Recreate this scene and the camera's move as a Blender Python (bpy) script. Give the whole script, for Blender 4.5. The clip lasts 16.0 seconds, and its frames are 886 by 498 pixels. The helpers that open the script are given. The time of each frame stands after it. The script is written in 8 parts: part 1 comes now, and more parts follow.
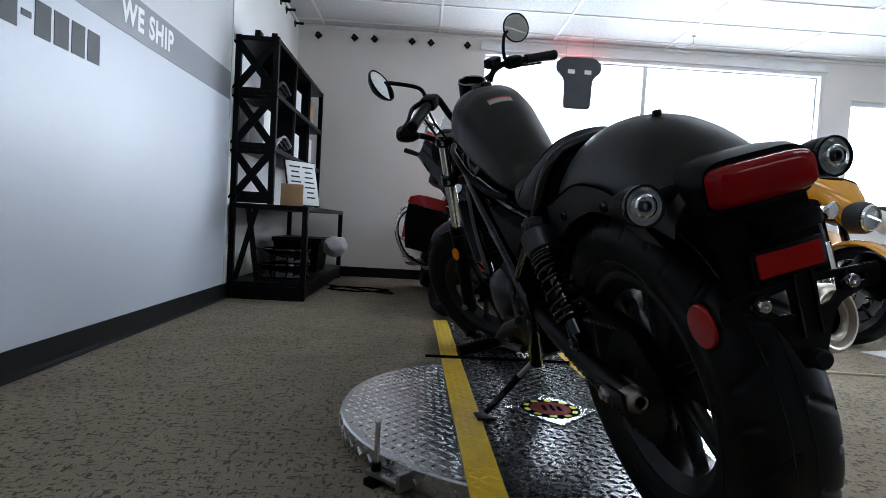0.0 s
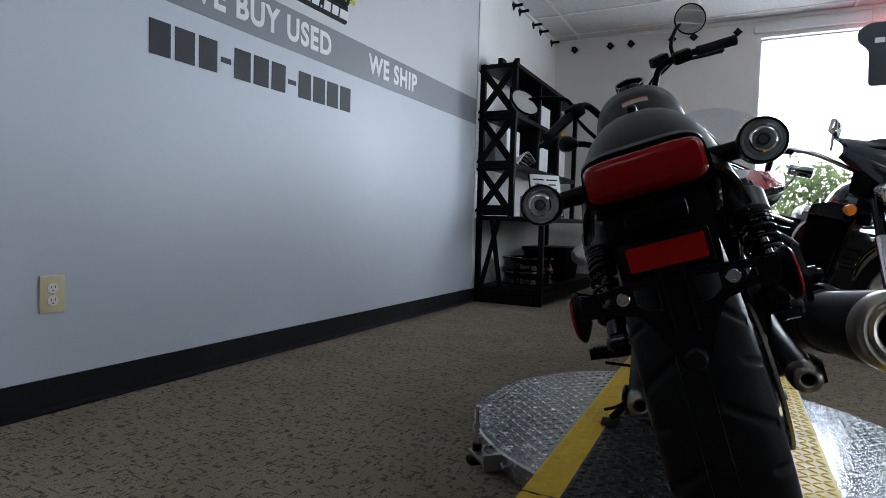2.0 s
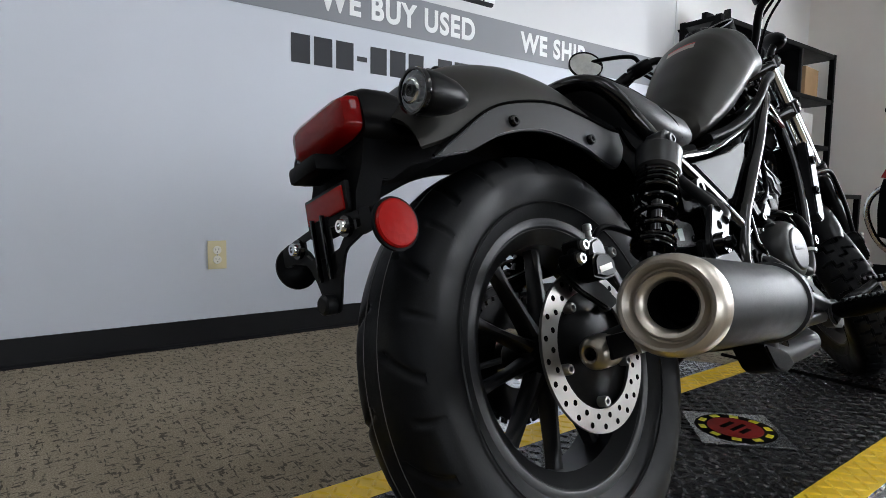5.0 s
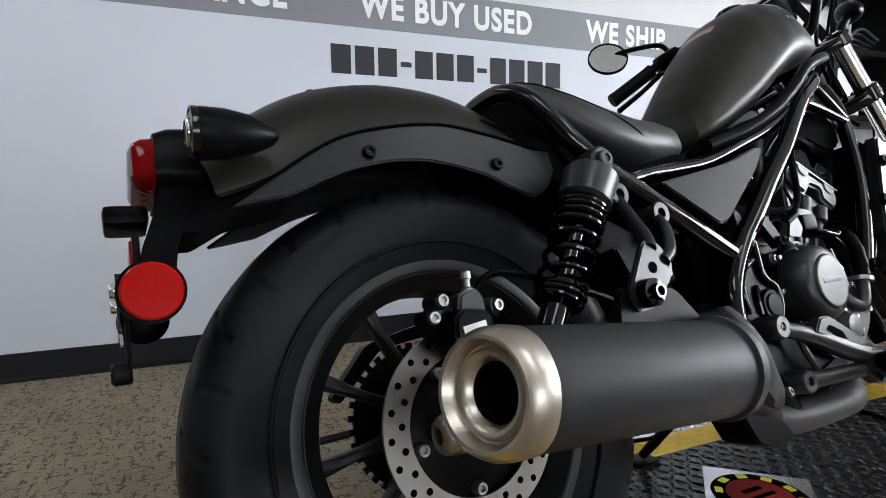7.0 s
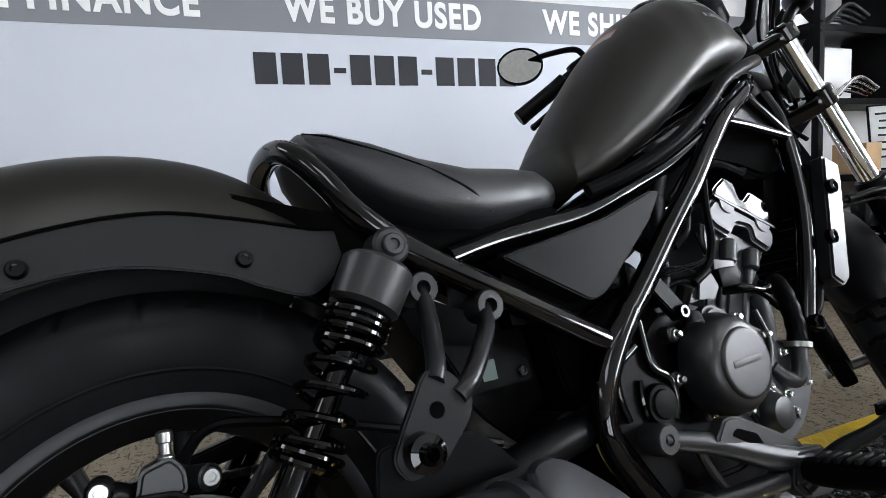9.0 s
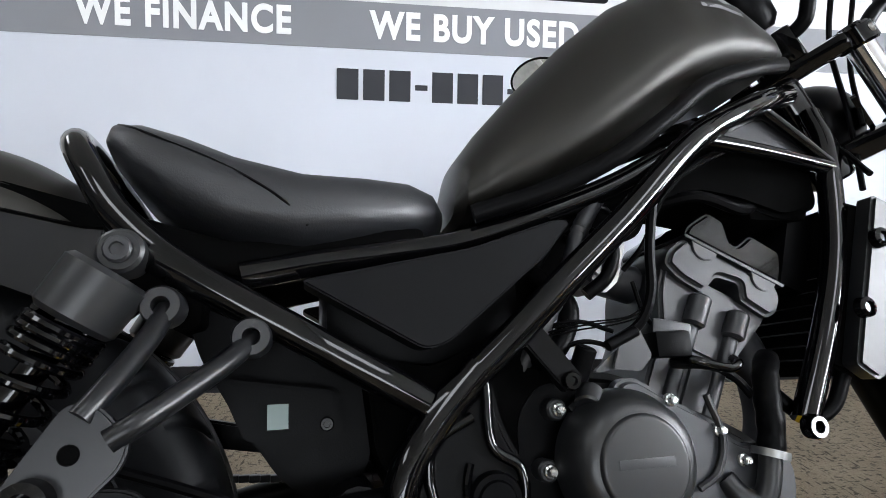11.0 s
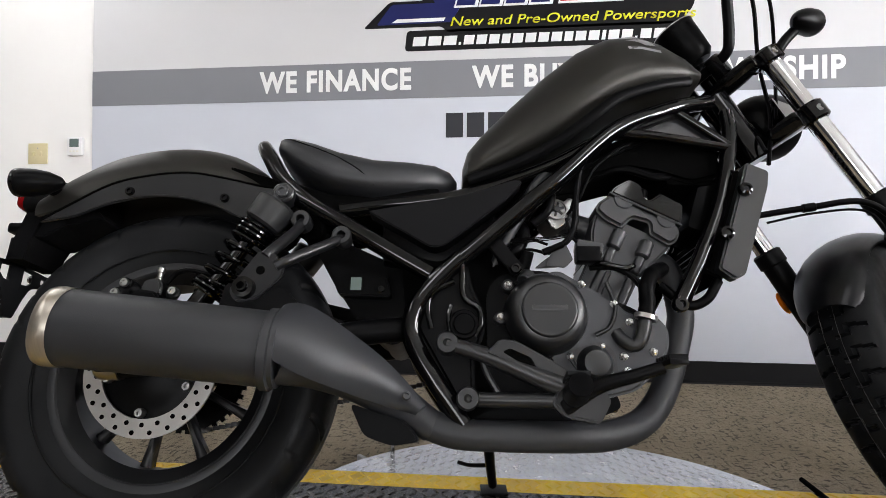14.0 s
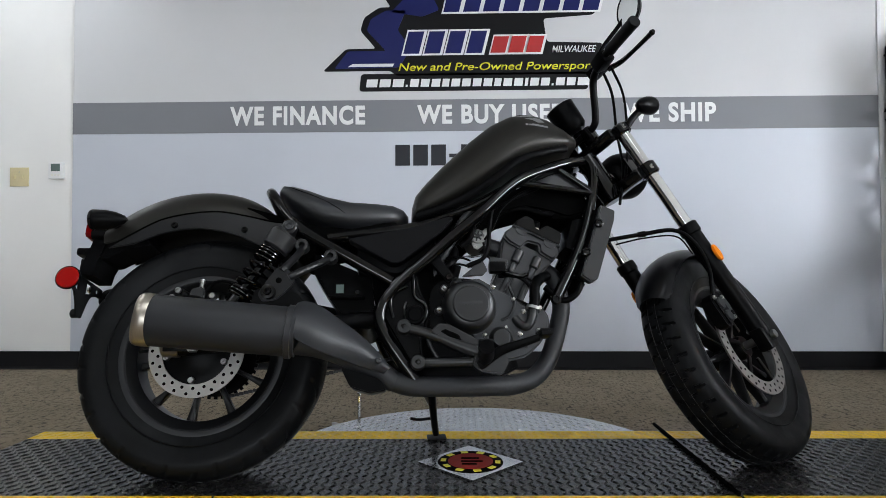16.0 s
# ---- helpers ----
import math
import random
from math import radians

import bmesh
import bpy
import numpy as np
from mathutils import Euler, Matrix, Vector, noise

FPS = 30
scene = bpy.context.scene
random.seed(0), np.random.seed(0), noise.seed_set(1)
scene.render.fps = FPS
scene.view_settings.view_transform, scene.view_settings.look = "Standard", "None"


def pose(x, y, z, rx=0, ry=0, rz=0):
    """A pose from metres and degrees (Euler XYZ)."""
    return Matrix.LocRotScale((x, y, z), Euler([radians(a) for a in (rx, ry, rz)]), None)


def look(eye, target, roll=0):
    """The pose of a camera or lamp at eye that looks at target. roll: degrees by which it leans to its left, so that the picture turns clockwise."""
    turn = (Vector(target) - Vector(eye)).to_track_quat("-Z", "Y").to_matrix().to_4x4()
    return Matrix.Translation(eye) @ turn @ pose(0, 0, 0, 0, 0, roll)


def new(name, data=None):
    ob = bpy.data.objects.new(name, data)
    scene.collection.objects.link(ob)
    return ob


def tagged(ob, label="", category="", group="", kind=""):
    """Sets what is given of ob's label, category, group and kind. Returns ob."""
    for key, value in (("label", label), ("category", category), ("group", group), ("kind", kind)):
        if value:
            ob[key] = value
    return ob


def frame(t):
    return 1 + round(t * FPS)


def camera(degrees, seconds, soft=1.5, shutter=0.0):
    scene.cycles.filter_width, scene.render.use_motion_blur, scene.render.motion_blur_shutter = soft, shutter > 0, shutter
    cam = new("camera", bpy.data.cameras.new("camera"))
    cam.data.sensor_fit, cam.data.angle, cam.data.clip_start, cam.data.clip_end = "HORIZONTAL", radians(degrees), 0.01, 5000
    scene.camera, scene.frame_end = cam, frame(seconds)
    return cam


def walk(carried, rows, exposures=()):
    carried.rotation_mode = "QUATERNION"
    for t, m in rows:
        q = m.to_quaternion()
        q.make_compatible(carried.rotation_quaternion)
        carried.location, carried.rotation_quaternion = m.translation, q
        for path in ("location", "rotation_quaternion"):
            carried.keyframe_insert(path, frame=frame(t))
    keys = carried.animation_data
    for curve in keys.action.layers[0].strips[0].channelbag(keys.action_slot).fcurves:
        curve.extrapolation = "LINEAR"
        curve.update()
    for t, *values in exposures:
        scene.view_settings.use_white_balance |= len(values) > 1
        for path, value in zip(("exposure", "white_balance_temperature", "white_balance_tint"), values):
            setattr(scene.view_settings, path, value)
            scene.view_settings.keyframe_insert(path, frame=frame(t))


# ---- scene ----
cam = camera(74.8, 16.0, soft=0.6)
PATH = [
    (0, (-0.024, -0.123, 0.623), (0.054, 1.874, 0.535), 3.2),
    (0.5, (0.108, -0.151, 0.621), (-0.031, 1.842, 0.524), 3.5),
    (1, (0.249, -0.172, 0.634), (-0.119, 1.792, 0.539), 2.3),
    (1.5, (0.374, -0.179, 0.638), (-0.279, 1.709, 0.553), 1.7),
    (2, (0.494, -0.159, 0.632), (-0.422, 1.617, 0.538), 1.7),
    (2.5, (0.603, -0.103, 0.625), (-0.517, 1.55, 0.511), 2.0),
    (3, (0.721, -0.047, 0.631), (-0.506, 1.527, 0.497), 2.6),
    (3.5, (0.84, 0.01, 0.615), (-0.495, 1.493, 0.481), 1.7),
    (4, (0.939, 0.066, 0.615), (-0.515, 1.43, 0.454), 1.4),
    (4.5, (1.018, 0.14, 0.616), (-0.518, 1.412, 0.458), 1.7),
    (4.7, (1.049, 0.186, 0.616), (-0.52, 1.415, 0.45), 1.4),
    (6.8, (1.156, 0.578, 0.664), (-0.668, 1.38, 0.484), -1.1),
    (7, (1.149, 0.615, 0.677), (-0.676, 1.41, 0.483), -0.8),
    (7.5, (1.13, 0.709, 0.7), (-0.691, 1.508, 0.486), -1.5),
    (8, (1.101, 0.796, 0.74), (-0.708, 1.618, 0.512), -1.3),
    (8.5, (1.068, 0.854, 0.759), (-0.733, 1.69, 0.521), -2.7),
    (9, (1.055, 0.967, 0.781), (-0.782, 1.721, 0.546), -3.3),
    (9.2, (1.052, 1.012, 0.792), (-0.801, 1.73, 0.566), -3.1),
    (11.3, (1.024, 1.405, 0.746), (-0.967, 1.54, 0.622), 0.7),
    (11.5, (1.042, 1.441, 0.737), (-0.954, 1.485, 0.618), 0.4),
    (12, (1.108, 1.508, 0.704), (-0.875, 1.271, 0.588), 1.1),
    (12.5, (1.18, 1.519, 0.655), (-0.781, 1.14, 0.549), 0.4),
    (13, (1.281, 1.513, 0.626), (-0.68, 1.131, 0.531), 1.2),
    (13.5, (1.391, 1.53, 0.618), (-0.591, 1.264, 0.575), 0.5),
    (14, (1.507, 1.551, 0.608), (-0.479, 1.316, 0.628), 0.4),
    (14.5, (1.647, 1.585, 0.616), (-0.345, 1.419, 0.647), 0.0),
    (15, (1.794, 1.593, 0.614), (-0.198, 1.425, 0.608), -0.1),
    (15.5, (1.911, 1.582, 0.605), (-0.085, 1.465, 0.589), 0.1),
    (16, (2.013, 1.58, 0.62), (0.014, 1.532, 0.671), -0.2),
]
EXPOSURES = [(0, -0.05, 5700, 8), (1, -0.32, 5700, 8), (2, -0.51, 5750, 8), (2.5, -0.52, 5750, 8), (3.5, -0.36, 5850, 9), (4.5, 0.05, 6150, 10), (7, 0.38, 6300, 11), (9, 0.52, 6200, 11), (12.5, 0.94, 6450, 12), (13.5, 0.82, 6650, 14), (14.5, 0.38, 6600, 13), (16, 0.15, 6250, 10)]
walk(cam, [(t, look(eye, target, roll)) for t, eye, target, roll in PATH], EXPOSURES)

# ---- world and light ----
world = bpy.data.worlds.new("daylight")
scene.world = world
world.use_nodes = True
wn = world.node_tree.nodes
sky = wn.new("ShaderNodeTexSky")
sky.sky_type = "NISHITA"
sky.sun_disc = False
sky.sun_elevation, sky.sun_rotation = radians(44), radians(160)
sky.air_density, sky.dust_density = 1.0, 4.0
wn["Background"].inputs["Strength"].default_value = 0.15
world.node_tree.links.new(sky.outputs["Color"], wn["Background"].inputs["Color"])
sun = new("sun", bpy.data.lights.new("sun", "SUN"))
sun.data.energy, sun.data.angle, sun.data.color = 5.0, radians(1.0), (1, 0.96, 0.9)
sun.matrix_world = look((8, -6, 18), (3, 12, 0))


def window_light(name, m, w, h, watts, color=(0.93, 0.97, 1.0)):
    data = bpy.data.lights.new(name, "AREA")
    data.shape, data.size, data.size_y, data.energy, data.color = "RECTANGLE", w, h, watts, color
    ob = new(name, data)
    ob.matrix_world = m
    return ob


# skylight in the shop windows
window_light("window_light_back", look((2.42, 6.45, 1.54), (2.42, 0, 1.2)), 3.6, 1.85, 300)
window_light("window_light_far", look((6.1, 6.45, 1.63), (6.1, 0, 1.2)), 2.8, 1.15, 50)
# side pair: lamps in an assumed opening of the unseen east wall
for y in (-0.1, 2.4):
    window_light("window_light_side", look((9.35, y, 1.5), (0, y, 1.2)), 2.1, 1.9, 70)

# ---- materials ----
def shader(name, color, rough=0.5, metal=0.0, coat=0.0, coat_rough=0.05, spec=0.5):
    m = bpy.data.materials.new(name)
    m.use_nodes = True
    b = m.node_tree.nodes["Principled BSDF"]
    b.inputs["Base Color"].default_value = (*color, 1)
    b.inputs["Roughness"].default_value = rough
    b.inputs["Metallic"].default_value = metal
    b.inputs["Coat Weight"].default_value = coat
    b.inputs["Coat Roughness"].default_value = coat_rough
    b.inputs["Specular IOR Level"].default_value = spec
    return m, m.node_tree.nodes, m.node_tree.links, b


def noise_of(nodes, links, scale, detail=4, stretch=(1, 1, 1), rough=0.6):
    co = nodes.new("ShaderNodeTexCoord")
    mp = nodes.new("ShaderNodeMapping")
    mp.inputs["Scale"].default_value = stretch
    links.new(co.outputs["Object"], mp.inputs["Vector"])
    n = nodes.new("ShaderNodeTexNoise")
    n.inputs["Scale"].default_value, n.inputs["Detail"].default_value = scale, detail
    n.inputs["Roughness"].default_value = rough
    links.new(mp.outputs["Vector"], n.inputs["Vector"])
    return n.outputs["Fac"]


def ramp(nodes, links, fac, stops):
    r = nodes.new("ShaderNodeValToRGB")
    while len(r.color_ramp.elements) < len(stops):
        r.color_ramp.elements.new(0.5)
    for e, (p, c) in zip(r.color_ramp.elements, stops):
        e.position, e.color = p, (*c, 1) if len(c) == 3 else c
    links.new(fac, r.inputs["Fac"])
    return r.outputs["Color"]


def bump(nodes, links, b, fac, strength, distance=0.002):
    n = nodes.new("ShaderNodeBump")
    n.inputs["Strength"].default_value, n.inputs["Distance"].default_value = strength, distance
    links.new(fac, n.inputs["Height"])
    links.new(n.outputs["Normal"], b.inputs["Normal"])


def mat(name, color, rough=0.5, metal=0.0, coat=0.0, vary=0.12, scale=6.0, grain=0.0, grain_scale=400.0, rough_vary=0.1, stretch=(1, 1, 1), spec=0.5, coat_rough=0.05):
    """A surface with soft large variation, a little roughness wear and a fine grain."""
    m, nodes, links, b = shader(name, color, rough, metal, coat, coat_rough, spec)
    fac = noise_of(nodes, links, scale, 5, stretch)
    lo, hi = [c * (1 - vary) for c in color], [min(1, c * (1 + vary)) for c in color]
    links.new(ramp(nodes, links, fac, [(0.3, lo), (0.7, hi)]), b.inputs["Base Color"])
    if rough_vary:
        f2 = noise_of(nodes, links, scale * 4, 6, stretch)
        mr = nodes.new("ShaderNodeMapRange")
        mr.inputs["To Min"].default_value, mr.inputs["To Max"].default_value = max(0.0, rough - rough_vary), min(1, rough + rough_vary)
        links.new(f2, mr.inputs["Value"])
        links.new(mr.outputs["Result"], b.inputs["Roughness"])
    if grain:
        bump(nodes, links, b, noise_of(nodes, links, grain_scale, 3, stretch), grain, 0.001)
    return m


def lens_mat(name, color, rough=0.08, trans=0.6):
    m, nodes, links, b = shader(name, color, rough, spec=0.2)
    b.inputs["Transmission Weight"].default_value = trans
    b.inputs["IOR"].default_value = 1.49
    w = nodes.new("ShaderNodeTexVoronoi")
    w.inputs["Scale"].default_value = 110
    co = nodes.new("ShaderNodeTexCoord")
    links.new(co.outputs["Object"], w.inputs["Vector"])
    bump(nodes, links, b, w.outputs["Distance"], 0.12, 0.002)
    return m


def carpet_mat():
    m, nodes, links, b = shader("carpet", (0.16, 0.13, 0.1), 0.97, spec=0.1)
    base = ramp(nodes, links, noise_of(nodes, links, 3.0, 6), [(0.3, (0.235, 0.195, 0.139)), (0.7, (0.315, 0.264, 0.194))])
    pile = ramp(nodes, links, noise_of(nodes, links, 260, 3), [(0.3, (0.62, 0.62, 0.62)), (0.7, (1.3, 1.3, 1.3))])
    mix = nodes.new("ShaderNodeMix")
    mix.data_type, mix.blend_type = "RGBA", "MULTIPLY"
    mix.inputs["Factor"].default_value = 1.0
    links.new(base, mix.inputs["A"])
    links.new(pile, mix.inputs["B"])
    flecks = None
    for i, stretch in enumerate(((22, 95, 1), (95, 30, 1), (60, 40, 1))):
        f = noise_of(nodes, links, 1.0, 2, stretch, 0.5)
        r = ramp(nodes, links, f, [(0.60, (0, 0, 0)), (0.66, (1, 1, 1))])
        if flecks is None:
            flecks = r
        else:
            mx = nodes.new("ShaderNodeMix")
            mx.data_type, mx.blend_type = "RGBA", "LIGHTEN"
            mx.inputs["Factor"].default_value = 1
            links.new(flecks, mx.inputs["A"])
            links.new(r, mx.inputs["B"])
            flecks = mx.outputs["Result"]
    out = nodes.new("ShaderNodeMix")
    out.data_type, out.blend_type = "RGBA", "MIX"
    sc = nodes.new("ShaderNodeMath")
    sc.operation = "MULTIPLY"
    sc.inputs[1].default_value = 0.78
    links.new(flecks, sc.inputs[0])
    links.new(sc.outputs[0], out.inputs["Factor"])
    links.new(mix.outputs["Result"], out.inputs["A"])
    out.inputs["B"].default_value = (0.045, 0.04, 0.034, 1)
    links.new(out.outputs["Result"], b.inputs["Base Color"])
    bump(nodes, links, b, noise_of(nodes, links, 300, 4), 0.7, 0.004)
    return m


def tyre_mat():
    m, nodes, links, b = shader("tyre_rubber", (0.003, 0.003, 0.0035), 0.5, spec=0.11)
    f = noise_of(nodes, links, 9, 7)
    links.new(ramp(nodes, links, f, [(0.35, (0.0034, 0.0036, 0.004)), (0.6, (0.006, 0.0063, 0.007)), (0.82, (0.0125, 0.0135, 0.0158))]), b.inputs["Base Color"])
    f2 = noise_of(nodes, links, 13, 6)
    mr = nodes.new("ShaderNodeMapRange")
    mr.inputs["From Min"].default_value, mr.inputs["From Max"].default_value = 0.32, 0.68
    mr.inputs["To Min"].default_value, mr.inputs["To Max"].default_value = 0.3, 0.62
    links.new(f2, mr.inputs["Value"])
    links.new(mr.outputs["Result"], b.inputs["Roughness"])
    bump(nodes, links, b, noise_of(nodes, links, 240, 3), 0.15, 0.001)
    return m


def ceiling_mat():
    m, nodes, links, b = shader("ceiling_tile", (0.72, 0.72, 0.71), 0.9)
    f = noise_of(nodes, links, 45, 6)
    links.new(ramp(nodes, links, f, [(0.35, (0.6, 0.6, 0.59)), (0.65, (0.74, 0.74, 0.73))]), b.inputs["Base Color"])
    bump(nodes, links, b, f, 0.3, 0.004)
    return m


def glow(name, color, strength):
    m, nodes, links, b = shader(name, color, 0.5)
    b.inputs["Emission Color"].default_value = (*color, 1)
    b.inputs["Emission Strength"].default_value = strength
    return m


def clear_glass(name, rough=0.0, tint=(1, 1, 1), ior=1.45):
    m = bpy.data.materials.new(name)
    m.use_nodes = True
    n, l = m.node_tree.nodes, m.node_tree.links
    n.remove(n["Principled BSDF"])
    t, g, mx, fr = n.new("ShaderNodeBsdfTransparent"), n.new("ShaderNodeBsdfGlossy"), n.new("ShaderNodeMixShader"), n.new("ShaderNodeFresnel")
    t.inputs["Color"].default_value = (*tint, 1)
    g.inputs["Roughness"].default_value = rough
    fr.inputs["IOR"].default_value = ior
    l.new(fr.outputs[0], mx.inputs[0])
    l.new(t.outputs[0], mx.inputs[1])
    l.new(g.outputs[0], mx.inputs[2])
    l.new(mx.outputs[0], n["Material Output"].inputs["Surface"])
    return m


def reflector_mat():
    """A fluted chrome bowl behind a clear lens."""
    m, nodes, links, b = shader("lamp_reflector", (0.86, 0.88, 0.9), 0.14, 0.12)
    v = nodes.new("ShaderNodeTexVoronoi")
    v.inputs["Scale"].default_value = 220
    bump(nodes, links, b, v.outputs["Distance"], 0.5, 0.002)
    return m


def leaf_mat():
    """Thin leaves that let the daylight behind them shine through."""
    m, nodes, links, b = shader("leaf_green", (0.1, 0.15, 0.045), 0.6)
    t, mx = nodes.new("ShaderNodeBsdfTranslucent"), nodes.new("ShaderNodeMixShader")
    tone = ramp(nodes, links, noise_of(nodes, links, 2.5, 4), [(0.3, (0.24, 0.3, 0.12)), (0.7, (0.45, 0.5, 0.26))])
    links.new(tone, t.inputs["Color"])
    mx.inputs[0].default_value = 0.55
    links.new(b.outputs[0], mx.inputs[1])
    links.new(t.outputs[0], mx.inputs[2])
    links.new(mx.outputs[0], nodes["Material Output"].inputs["Surface"])
    return m


